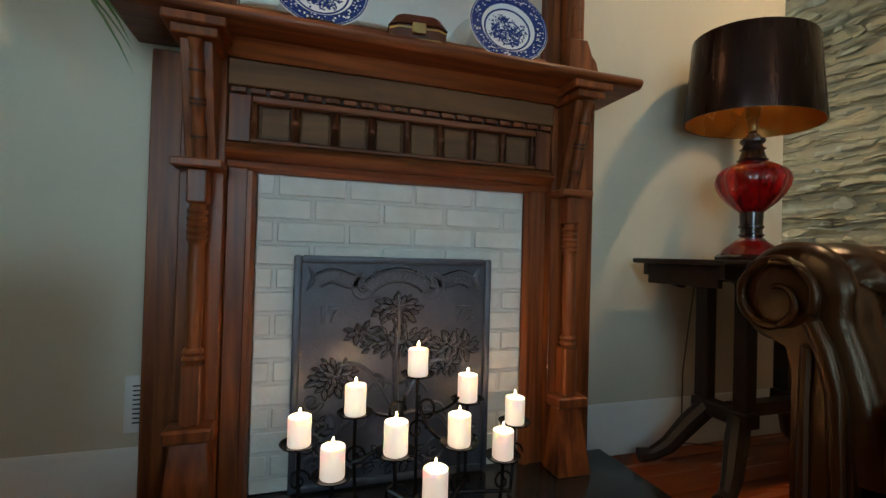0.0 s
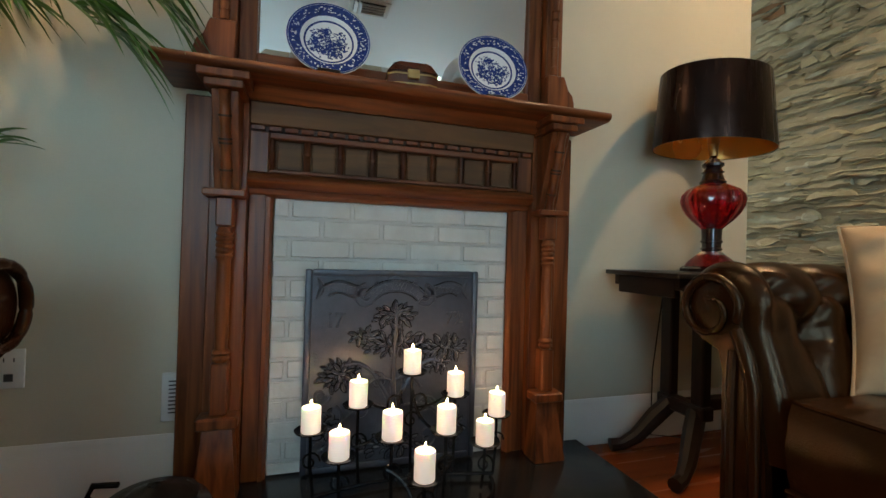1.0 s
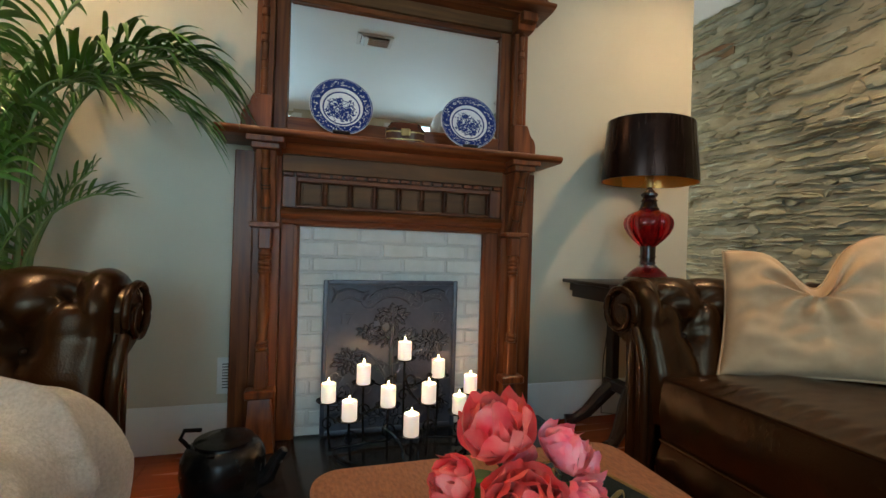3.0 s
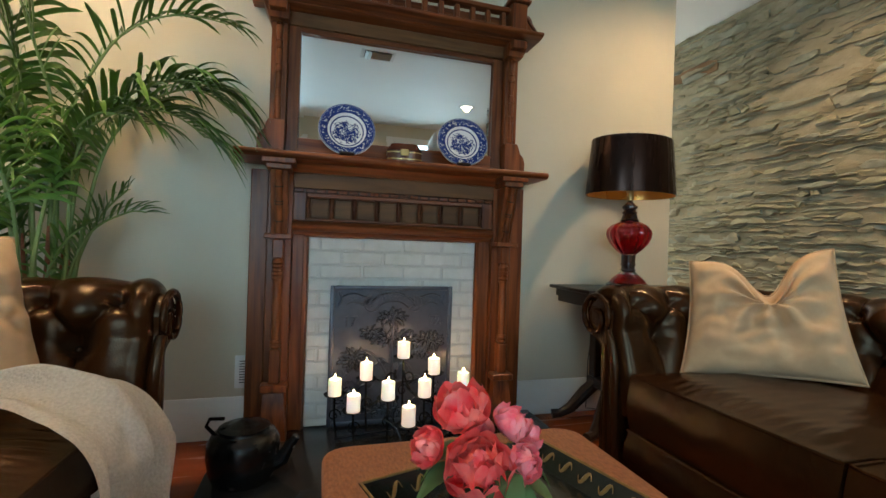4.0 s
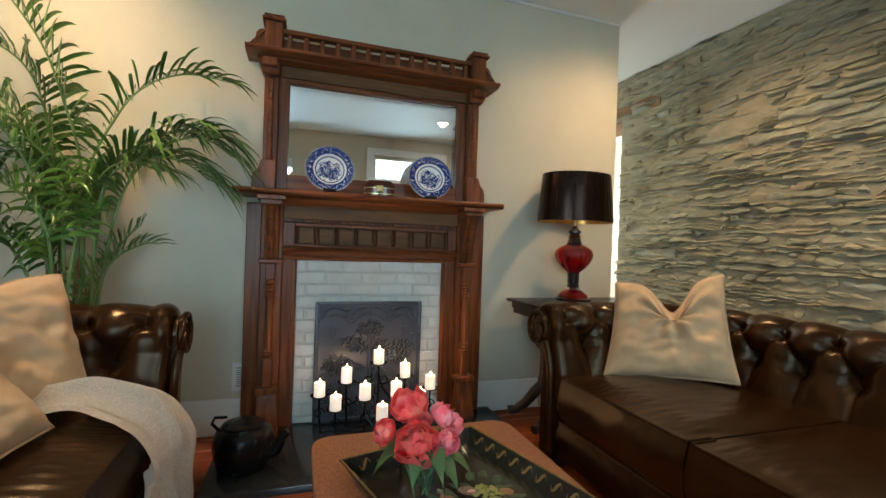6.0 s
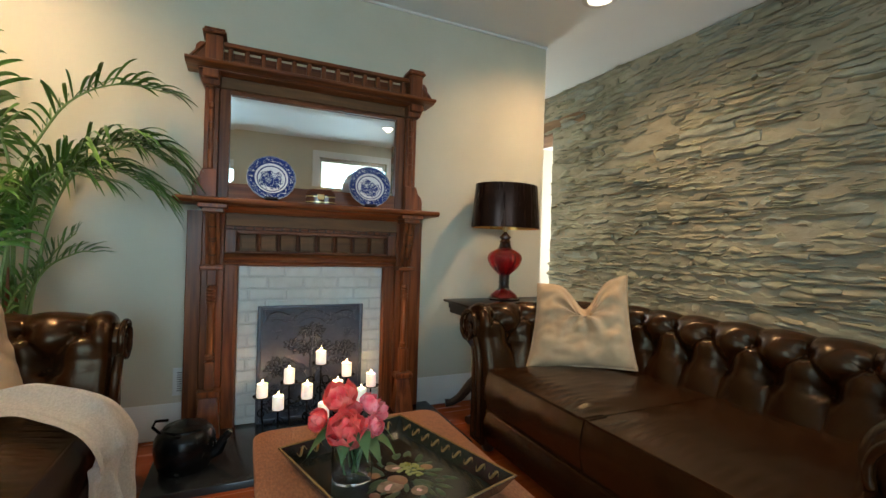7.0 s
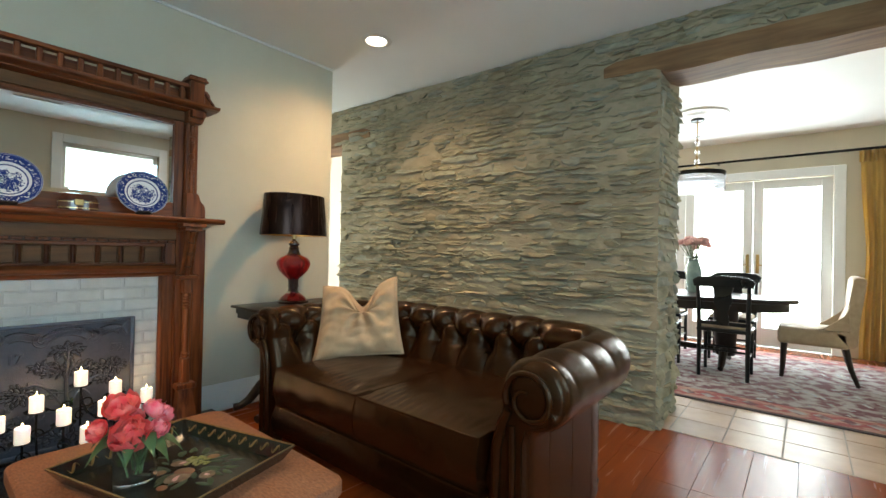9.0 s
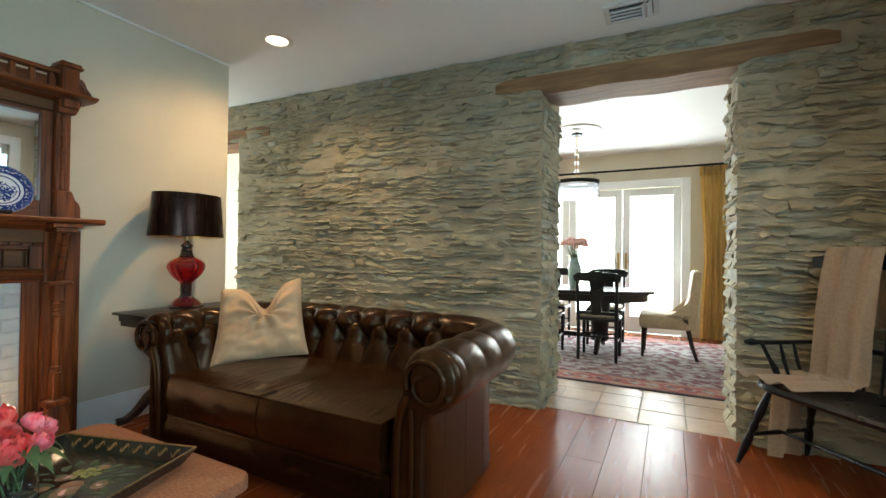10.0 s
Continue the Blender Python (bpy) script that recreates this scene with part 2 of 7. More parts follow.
PLANK = mat("red_floor_board", (0.205, 0.044, 0.0105), (0.275, 0.063, 0.0155), 0.25, (1.6, 26, 26), 8, 0.06, (4, 80, 80), vary=0.07, coat=0.0, spec=0.26, dirt=0.2, distort=0.5)
TILE = mat("pale_floor_tile", (0.50, 0.37, 0.26), (0.38, 0.27, 0.18), 0.34, (5, 5, 5), 6, 0.06, vary=0.10, dirt=0.15)
GROUT = mat("floor_grout", (0.38, 0.35, 0.30), (0.30, 0.27, 0.23), 0.8, (30, 30, 30), bump=0.3)
SHADE = mat("black_satin_shade", (0.024, 0.012, 0.009), (0.034, 0.017, 0.013), 0.27, (40, 40, 1), bump=0.05, bump_scale=(500, 500, 10), metal=0.8, spec=0.3, rvar=0.04)
GOLD = mat("gold_lining", (0.75, 0.42, 0.12), (0.62, 0.33, 0.09), 0.28, metal=0.9)
BRASS = mat("aged_brass", (0.55, 0.38, 0.16), (0.40, 0.26, 0.10), 0.3, (20, 20, 20), metal=1.0)
REDGLASS = mat("ruby_glass", (0.60, 0.006, 0.012), (0.45, 0.004, 0.010), 0.03, trans=0.92, rvar=0.02, coat=0.4, spec=0.6, ior=1.5)
BLACKGLASS = mat("dark_turned_metal", (0.018, 0.007, 0.006), (0.03, 0.010, 0.008), 0.15, coat=0.5)
VELVET = mat("cream_velvet", (0.66, 0.45, 0.265), (0.54, 0.355, 0.20), 0.85, (12, 12, 12), 5, 0.3, (300, 300, 300), sheen=0.10, dirt=0.15)
KNIT = mat("ivory_knit", (0.84, 0.78, 0.70), (0.68, 0.62, 0.54), 0.9, (140, 140, 140), 3, 0.9, (170, 170, 170), sheen=0.2)
WOVEN = mat("woven_seagrass", (0.22, 0.075, 0.032), (0.38, 0.160, 0.080), 0.6, (160, 60, 160), 3, 0.8, (150, 60, 150), dirt=0.15)
TRAYBLACK = mat("black_lacquer", (0.010, 0.011, 0.009), (0.018, 0.018, 0.014), 0.16, (8, 8, 8), coat=0.4)
GILT = mat("gilt_paint", (0.30, 0.17, 0.055), (0.20, 0.11, 0.035), 0.4, (60, 60, 60), metal=0.3)
LEAFPAINT = mat("painted_leaf", (0.022, 0.045, 0.022), (0.07, 0.095, 0.04), 0.35, (60, 60, 60))
FRUIT = mat("painted_fruit", (0.22, 0.055, 0.035), (0.36, 0.20, 0.10), 0.35, (25, 25, 25))
GRAPE = mat("painted_grape", (0.24, 0.24, 0.06), (0.36, 0.34, 0.12), 0.3, (60, 60, 60))
ROSE = mat("painted_rose", (0.36, 0.24, 0.15), (0.14, 0.06, 0.035), 0.35, (45, 45, 45))
GLASS = mat("clear_glass", (0.98, 0.99, 0.985), (0.98, 0.99, 0.985), 0.01, trans=1.0, ior=1.25, rvar=0.0)
WATER = mat("vase_water", (0.85, 0.93, 0.90), (0.85, 0.93, 0.90), 0.0, trans=1.0, ior=1.33, rvar=0.0)
PETAL = mat("coral_petal", (0.95, 0.040, 0.055), (1.0, 0.25, 0.20), 0.45, (30, 30, 30), 4, 0.15, sss=0.1, vary=0.12)
PETALP = mat("pink_petal", (0.95, 0.09, 0.15), (1.0, 0.40, 0.40), 0.45, (30, 30, 30), 4, 0.15, sss=0.1, vary=0.12)
PALEPINK = mat("pale_pink_petal", (0.82, 0.42, 0.42), (0.86, 0.62, 0.58), 0.5, (22, 22, 22))
STEM = mat("flower_stem", (0.055, 0.11, 0.035), (0.09, 0.145, 0.05), 0.45)
LEAF = mat("palm_leaf", (0.060, 0.135, 0.020), (0.115, 0.225, 0.036), 0.36, (9, 9, 9), 4, 0.15, vary=0.28, spec=0.45)
FROND = mat("palm_stalk", (0.13, 0.22, 0.06), (0.20, 0.26, 0.09), 0.45, (20, 20, 6))
POT = mat("glazed_pot", (0.10, 0.055, 0.03), (0.16, 0.09, 0.05), 0.3, (8, 8, 8))
SOIL = mat("potting_soil", (0.03, 0.02, 0.014), (0.05, 0.035, 0.022), 0.95, (60, 60, 60), bump=1.0)
PLATE_W = mat("white_glaze", (0.80, 0.82, 0.84), (0.76, 0.78, 0.82), 0.08, coat=0.3)
PLATE_B = mat("blue_transfer", (0.008, 0.020, 0.125), (0.030, 0.058, 0.24), 0.1, (130, 130, 130), 4, coat=0.3)
BOXWOOD = mat("lacquered_box_wood", (0.05, 0.014, 0.008), (0.10, 0.03, 0.014), 0.2, (10, 40, 40), coat=0.4)
LIGHTDISC = mat("lit_lamp_glass", (1, 0.95, 0.85), emit=((1.0, 0.86, 0.66), 14.0))
VENTMETAL = mat("white_vent_metal", (0.68, 0.68, 0.65), (0.64, 0.64, 0.61), 0.4)
VENTDARK = mat("vent_shadow", (0.05, 0.05, 0.05))
# self-lit stand-ins for daylight outdoors; the dim copy emits less to cut fill
OUTSIDE_DIM = mat("dim_garden_glow", (0.5, 0.6, 0.5), (0.7, 0.8, 0.75), 0.9, (0.7, 0.7, 0.5), emit=((0.85, 1.0, 0.95), 2.2))
OUTSIDE = mat("bright_garden_glow", (0.8, 0.9, 0.8), (0.95, 1.0, 0.98), 0.9, (0.7, 0.7, 0.5), emit=((0.90, 1.0, 0.96), 7.0))
SHEER = mat("white_door_paint", (0.80, 0.82, 0.81), (0.76, 0.78, 0.77), 0.35)
CURTAIN = mat("mustard_curtain", (0.68, 0.46, 0.13), (0.55, 0.35, 0.09), 0.55, (20, 20, 3), bump=0.2, sheen=0.3, sss=0.1)
RUG = mat("patterned_rug", (0.12, 0.04, 0.05), (0.30, 0.27, 0.26), 0.95, (9, 9, 9), 4, 0.6, (90, 90, 90), contrast=(0.42, 0.58))
RUGRED = mat("rug_border_red", (0.26, 0.06, 0.06), (0.34, 0.20, 0.16), 0.95, (14, 7, 9), 3, 0.6, (90, 90, 90), contrast=(0.45, 0.55))
RUGDARK = mat("rug_edge_dark", (0.03, 0.02, 0.025), (0.05, 0.035, 0.04), 0.95, (40, 40, 40), bump=0.6)
BLACKPAINT = mat("black_furniture_paint", (0.005, 0.0055, 0.006), (0.008, 0.0085, 0.009), 0.30, (10, 10, 10), spec=0.35)
TAUPE = mat("taupe_upholstery", (0.48, 0.38, 0.26), (0.40, 0.31, 0.21), 0.75, (25, 25, 25), bump=0.3, sheen=0.2)
CELADON = mat("celadon_vase_glaze", (0.32, 0.44, 0.42), (0.20, 0.30, 0.30), 0.2, (20, 20, 20), coat=0.3)
CRYSTAL = mat("crystal_glass", (0.95, 0.97, 1.0), (0.95, 0.97, 1.0), 0.02, trans=0.8, rvar=0.0)
THROW = mat("beige_throw", (0.62, 0.47, 0.32), (0.52, 0.39, 0.26), 0.9, (60, 60, 60), bump=0.7, bump_scale=(220, 220, 220), sheen=0.2)
PLASTIC = mat("white_plastic", (0.72, 0.72, 0.70), (0.70, 0.70, 0.68), 0.35)
CORD = mat("brown_cord", (0.03, 0.02, 0.015))

# ---- the large structure ----
WY, CH = 1.40, 2.71          # fireplace wall plane, ceiling height
BY, LX = -3.20, -2.60        # back wall, left wall


def stone_x(y):
    return 2.93 - 0.035 * (y + 2.2)


def slab(name, x0, x1, y0, y1, z0, z1, material, label, category="wall"):
    return tagged(part(name, box(B(), x0, x1, y0, y1, z0, z1), material), label, category, kind="structure")


slab("wall_fireplace", LX, 2.03, WY, WY + 0.42, 0, CH, WALL, "pale cream plaster wall behind the mantelpiece")
slab("wall_passage_side", 1.5, 1.62, WY + 0.42, 4.2, 0, CH, WALL, "plain plaster wall beside the passage")


def wall_with_hole(name, axis, at, t, a0, a1, h0, h1, w0, w1, material, label):
    """A wall across an axis at a place, from a0 to a1, with one opening from h0 to h1 and from w0 to w1 high."""
    bm = B()
    for p, q, z0, z1 in ((a0, h0, 0, CH), (h1, a1, 0, CH), (h0, h1, 0, w0), (h0, h1, w1, CH)):
        if q - p < 1e-4 or z1 - z0 < 1e-4:
            continue
        box(bm, *((at, at + t, p, q) if axis == "x" else (p, q, at, at + t)), z0, z1)
    return tagged(part(name, bm, material), label, "wall", kind="structure")


slab("wall_left", LX - 0.2, LX, BY - 0.2, WY + 0.42, 0, CH, WALL, "plain cream plaster wall")
wall_with_hole("wall_back_west", "y", BY - 0.2, 0.2, LX, 0.0, -1.60, -0.40, 0.45, 2.15, WALL, "cream plaster wall with a tall window")
wall_with_hole("wall_back", "y", BY - 0.2, 0.2, 0.0, 3.6, 0.98, 2.12, 1.2, 2.42, WALL, "cream plaster wall with a white-framed window")
wall_with_hole("wall_passage_end", "y", 4.2, 0.15, 1.5, 3.6, 1.9, 2.7, 0.85, 2.2, WALL, "plain plaster wall closing the passage, with an added unseen window")
slab("ceiling", LX - 0.2, 7.1, BY - 1.3, 4.4, CH, CH + 0.12, CEIL, "smooth off-white painted ceiling", "ceiling")
wall_with_hole("wall_dining_far", "x", 6.8, 0.2, -4.3, 4.35, -2.04, 0.36, 0.0, 2.18, WALL, "pale dining room wall with french doors")
slab("wall_dining_south", 3.4, 7.0, -4.5, -4.3, 0, CH, WALL, "plain dining room wall")
slab("wall_dining_north", 3.6, 7.0, 4.2, 4.35, 0, CH, WALL, "plain dining room wall")
slab("ground", -40, 60, -50, 50, -0.32, -0.22, SOIL, "dark ground under the house", "ground")
slab("subfloor", LX - 0.2, 7.1, -4.5, 4.4, -0.2, -0.022, DARKWOOD, "dark boards under the floor", "floor")
slab("floor_dining", 3.86, 6.8, -4.3, 4.2, -0.022, 0.0, PLANK, "polished red-brown wooden dining floor", "floor")
slab("cornice", LX, 2.03, WY - 0.012, WY, CH - 0.014, CH, TRIM, "thin white bead where wall meets ceiling", "trim")


def baseboard(name, x0, x1, y, sgn):
    bm = B()
    prism(bm, [(y, 0.0), (y + sgn * 0.018, 0.0), (y + sgn * 0.018, 0.155), (y + sgn * 0.012, 0.165), (y + sgn * 0.012, 0.178), (y + sgn * 0.005, 0.192), (y, 0.192)], "x", x0, x1)
    return tagged(part(name, bm, TRIM), "white moulded wooden baseboard along the wall", "baseboard", kind="structure")


baseboard("baseboard", LX, -0.40, WY, -1)
baseboard("baseboard", 0.995, 2.03, WY, -1)
baseboard("baseboard", LX, 2.9, BY, 1)


def window(name, axis, at, a0, a1, z0, z1, depth, label, sashes=2):
    """A framed window in an opening: casing, sill, sash bars and panes."""
    w = thing(name, pose(0, 0, 0), label, "window", kind="structure")
    def bx(bm, p, q, n0, n1, lo, hi, bev=0.004):
        return box(bm, *((n0, n1, p, q) if axis == "x" else (p, q, n0, n1)), lo, hi, bev)
    s = 1 if depth > 0 else -1
    for nm, p, q, lo, hi in (("casing", a0 - 0.11, a0, z0 - 0.02, z1 + 0.11), ("casing", a1, a1 + 0.11, z0 - 0.02, z1 + 0.11), ("casing", a0, a1, z1, z1 + 0.11)):
        part(nm, bx(B(), p, q, at, at + s * 0.022, lo, hi), TRIM, w)
    if z0 > 0.1:
        part("window_sill", bx(B(), a0 - 0.13, a1 + 0.13, at - s * 0.01, at + s * 0.05, z0 - 0.05, z0 - 0.02), TRIM, w)
    o = at - s * 0.09
    f = 0.05
    for nm, p, q, lo, hi in (("window_frame", a0, a0 + f, z0, z1), ("window_frame", a1 - f, a1, z0, z1), ("window_frame", a0 + f, a1 - f, z1 - f, z1), ("window_frame", a0 + f, a1 - f, z0, z0 + f), ("sash_bar", a0 + f, a1 - f, (z0 + z1) / 2 - 0.022, (z0 + z1) / 2 + 0.022)):
        part(nm, bx(B(), p, q, o - 0.02, o + 0.02, lo, hi), TRIM, w)
    for lo, hi in ((z0 + f, (z0 + z1) / 2 - 0.022), ((z0 + z1) / 2 + 0.022, z1 - f)):
        g = part("pane", bx(B(), a0 + f, a1 - f, o - 0.003, o + 0.003, lo, hi, 0), GLASS, w)
        g.visible_shadow = False
    return w


window("window_1", "y", BY, 0.98, 2.12, 1.2, 2.42, 0.1, "white painted sash window in the back wall")
# unseen window, added as an opening for the passage fill lamp
window("window_3", "y", 4.2, 1.9, 2.7, 0.85, 2.2, -0.1, "unseen white sash window added at the end of the passage")
window("window_2", "y", BY, -1.60, -0.40, 0.45, 2.15, 0.1, "tall white painted sash window in the back wall")

# glowing sheets outside the windows; only the dining side keeps full emission
for nm, m in (("backdrop", pose(1.5, BY - 2.2, 2.0, 90, 0, 0)), ("backdrop", pose(9.2, 0.0, 2.0, 90, 0, 90)), ("backdrop", pose(2.3, 6.6, 2.0, 90, 0, 0))):
    bm = B()
    box(bm, -6, 6, -2.2, 3.0, -0.02, 0.02)
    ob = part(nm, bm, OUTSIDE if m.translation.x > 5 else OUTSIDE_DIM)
    ob.matrix_world = m
    tagged(ob, "glowing sheet in place of the bright garden beyond the glass", "backdrop", kind="structure")

# hearth
hearth = tagged(part("hearth", box(B(), -0.48, 1.08, 0.70, WY - 0.002, -0.02, 0.032, 0.006, 2), SLATE), "polished black stone hearth slab on the floor", "hearth", kind="structure")


# ---- mantelpiece ----
X0 = 0.297


def turned(bm, x, y, z0, z1, marks, r):
    """A slender turned shaft with bead rings at the given heights."""
    prof = [(r * 0.9, z0)]
    n = 30
    for i in range(1, n):
        z = z0 + (z1 - z0) * i / n
        q = r * (0.78 + 0.22 * math.sin(math.pi * (i / n) ** 0.8))
        prof.append((q, z))
    prof.append((r * 0.9, z1))
    for c, w in marks:
        prof = [(p, z) for p, z in prof if not c - w <= z <= c + w]
        k = max(1, round(w / 0.009))
        for i in range(k * 4 + 1):
            z = c - w + 2 * w * i / (k * 4)
            prof.append((r * (1.0 + 0.28 * abs(math.sin(math.pi * i / 4 * 1.0))), z))
    prof.sort(key=lambda p: p[1])
    return lathe(bm, prof, 20, (x, y, 0))


def mantel():
    t = thing("mantelpiece", pose(X0, WY, 0), "carved reddish-brown wooden mantelpiece with an overmantel mirror", "mantelpiece")
    P = lambda nm, bm, mt=WOODV, lb="": part(nm, bm, mt, t, lb)
    for s in (-1, 1):
        a = lambda p, q: (min(s * p, s * q), max(s * p, s * q))
        # stiles
        P("stile", box(B(), *a(0.452, 0.505), -0.055, -0.002, 0.03, 0.985, 0.003))
        P("side_board", box(B(), *a(0.618, 0.695), -0.060, -0.002, 0.03, 1.27, 0.004))
        P("pilaster_back", box(B(), *a(0.507, 0.616), -0.085, -0.002, 0.03, 1.27, 0.003))
        P("inner_moulding", prism(B(), [(s * 0.430, -0.03), (s * 0.430, -0.045), (s * 0.440, -0.062), (s * 0.452, -0.062), (s * 0.452, -0.03)], "z", 0.032, 0.962))
        c = s * 0.562
        # splayed foot, plinth, turned column, capital
        bm = B()
        lo = [bm.verts.new((c + p * 0.062, y, 0.033)) for p, y in ((-1, -0.086), (1, -0.086), (1, -0.175), (-1, -0.175))]
        hi = [bm.verts.new((c + p * 0.040, y, 0.245)) for p, y in ((-1, -0.086), (1, -0.086), (1, -0.135), (-1, -0.135))]
        bm.faces.new(lo), bm.faces.new(hi)
        for i in range(4):
            bm.faces.new((lo[i], lo[(i + 1) % 4], hi[(i + 1) % 4], hi[i]))
        P("column_foot", bm)
        P("plinth", box(B(), c - 0.058, c + 0.058, -0.162, -0.0865, 0.246, 0.282, 0.006))
        P("column_base", box(B(), c - 0.025, c + 0.025, -0.142, -0.087, 0.283, 0.44, 0.005))
        P("column", turned(B(), c, -0.118, 0.441, 0.855, [(0.462, 0.018), (0.80, 0.045)], 0.0205))
        P("column_head", box(B(), c - 0.025, c + 0.025, -0.142, -0.087, 0.856, 0.945, 0.005))
        P("capital", box(B(), c - 0.060, c + 0.060, -0.162, -0.0865, 0.946, 0.968, 0.004))
        # leaning bracket with a turned split spindle
        P("bracket", prism(B(), [(-0.086, 0.969), (-0.108, 0.969), (-0.196, 1.252), (-0.086, 1.252)], "x", c - 0.037, c + 0.037, 0.003))
        bm = B()
        pts = [Vector((c, -0.116 - 0.088 * k / 24, 0.970 + 0.281 * k / 24)) for k in range(25)]
        tube(bm, pts, [0.0185 - 0.004 * abs(math.sin(math.pi * 4 * k / 24)) for k in range(25)], 14)
        P("spindle", bm)
        for k in (5, 11.5, 12.5, 18):
            d = Vector((0, -0.088, 0.281)).normalized()
            p = Vector((c, -0.116 - 0.088 * k / 24, 0.970 + 0.281 * k / 24))
            P("groove_ring", tube(B(), [p - d * 0.003, p + d * 0.003], 0.0192, 14), GROOVE)
        P("bracket_cap", box(B(), c - 0.052, c + 0.052, -0.222, -0.086, 1.253, 1.276, 0.003))
        P("bracket_cap", box(B(), c - 0.070, c + 0.070, -0.236, -0.086, 1.277, 1.300, 0.003))
    # lintel, mouldings, spindle panel and frieze
    P("lintel_moulding", prism(B(), [(-0.03, 0.962), (-0.045, 0.962), (-0.062, 0.972), (-0.066, 0.988), (-0.03, 0.988)], "x", -0.505, 0.505), WOODH)
    bm = B()
    prism(bm, [(-0.03, 0.989)] + [(-0.075 - 0.032 * math.sin(math.pi * i / 10), 0.989 + 0.048 * i / 10) for i in range(11)] + [(-0.03, 1.037)], "x", -0.506, 0.506)
    P("roll_moulding", bm, WOODH)
    P("panel_ground", box(B(), -0.505, 0.505, -0.052, -0.030, 1.038, 1.171), OAKH)
    for s in (-1, 1):
        P("panel_block", box(B(), min(s * 0.447, s * 0.505), max(s * 0.447, s * 0.505), -0.078, -0.053, 1.038, 1.171, 0.003), WOODV)
    P("panel_rail", box(B(), -0.446, 0.446, -0.080, -0.053, 1.150, 1.171, 0.004), WOODH)
    P("panel_rail", box(B(), -0.446, 0.446, -0.080, -0.053, 1.038, 1.050, 0.003), WOODH)
    for i in range(9):
        x = -0.438 + 0.876 * i / 8
        h0, h1 = 1.0505, 1.1495
        q = 0.009 if i in (0, 8) else 0.0115
        prof = [(q, h0), (q, h0 + 0.046), (q * 0.7, h0 + 0.048), (q * 1.12, h0 + 0.053), (q * 1.12, h0 + 0.058), (q * 0.7, h0 + 0.063), (q, h0 + 0.065), (q, h1)]
        P("small_spindle", lathe(B(), prof, 14, (x, -0.068, 0)))
        if i < 8:
            P("inset_panel", box(B(), x + 0.016, x + 0.0935, -0.058, -0.0525, 1.054, 1.146, 0.004), OAKH)
    P("dentil_ground", box(B(), -0.505, 0.505, -0.070, -0.030, 1.172, 1.190), GROOVE)
    for i in range(20):
        x = -0.500 + i * 0.0505
        P("dentil", box(B(), x, x + 0.040, -0.086, -0.0705, 1.174, 1.1885, 0.002), WOODV)
    P("frieze", box(B(), -0.505, 0.505, -0.092, -0.030, 1.191, 1.262, 0.002), OAKH)
    P("frieze_moulding", prism(B(), [(-0.03, 1.263), (-0.10, 1.263), (-0.108, 1.272), (-0.125, 1.278), (-0.145, 1.300), (-0.03, 1.300)], "x", -0.509, 0.509), WOODH)
    P("mantel_shelf", prism(B(), [(-0.002, 1.301), (-0.225, 1.301), (-0.238, 1.308), (-0.243, 1.320), (-0.238, 1.331), (-0.225, 1.335), (-0.002, 1.335)], "x", -0.745, 0.745, 0.002), WOODH)
    # overmantel
    for s in (-1, 1):
        a = lambda p, q: (min(s * p, s * q), max(s * p, s * q))
        P("mirror_stile", box(B(), *a(0.497, 0.552), -0.050, -0.002, 1.336, 1.965, 0.003))
        c = s * 0.588
        bm = B()
        out = [(0.553, 1.336), (0.672, 1.336), (0.672, 1.40), (0.664, 1.43), (0.640, 1.447), (0.636, 1.475), (0.626, 1.50), (0.553, 1.50)]
        prism(bm, [(s * p, z) for p, z in out], "y", -0.105, -0.002, 0.003)
        P("shoulder", bm)
        P("overmantel_post", box(B(), *a(0.553, 0.624), -0.085, -0.002, 1.501, 1.955, 0.003))
        bm = B()
        prof, z = [], 1.505
        while z < 1.95:
            prof += [(0.0155, z), (0.0155, z + 0.024), (0.011, z + 0.026), (0.017, z + 0.030), (0.011, z + 0.034)]
            z += 0.036 if int((z - 1.505) / 0.036) % 3 else 0.075
        lathe(bm, [(p, min(z, 1.955)) for p, z in prof], 14, (c, -0.086, 0))
        P("post_spindle", bm)
        P("post_head", prism(B(), [(s * 0.548, 1.956), (s * 0.632, 1.956), (s * 0.645, 1.99), (s * 0.662, 2.03), (s * 0.548, 2.03)], "y", -0.125, -0.002, 0.003))
        P("post_head_block", box(B(), *a(0.556, 0.632), -0.165, -0.126, 1.985, 2.03, 0.003))
        P("finial_post", box(B(), *a(0.535, 0.620), -0.190, -0.085, 2.071, 2.205, 0.004))
        P("finial_cap", box(B(), *a(0.520, 0.635), -0.205, -0.070, 2.206, 2.222, 0.003))
        P("finial_cap", box(B(), *a(0.528, 0.627), -0.198, -0.078, 2.223, 2.238, 0.003))
        P("pediment_wing", prism(B(), [(s * 0.621, 2.071), (s * 0.705, 2.071), (s * 0.690, 2.095), (s * 0.672, 2.105), (s * 0.668, 2.150), (s * 0.648, 2.172), (s * 0.621, 2.172)], "y", -0.150, -0.100, 0.003))
        P("pediment_brace", tube(B(), [(s * 0.625, -0.158, 2.160), (s * 0.690, -0.158, 2.082)], 0.009, 6))
    P("mirror_rail", box(B(), -0.4965, 0.4965, -0.050, -0.002, 1.336, 1.435, 0.003), WOODH)
    P("mirror_rail", box(B(), -0.552, 0.552, -0.060, -0.002, 1.966, 2.030, 0.003), OAKH)
    P("mirror_rail", box(B(), -0.4965, 0.4965, -0.050, -0.002, 1.940, 1.965, 0.003), WOODH)
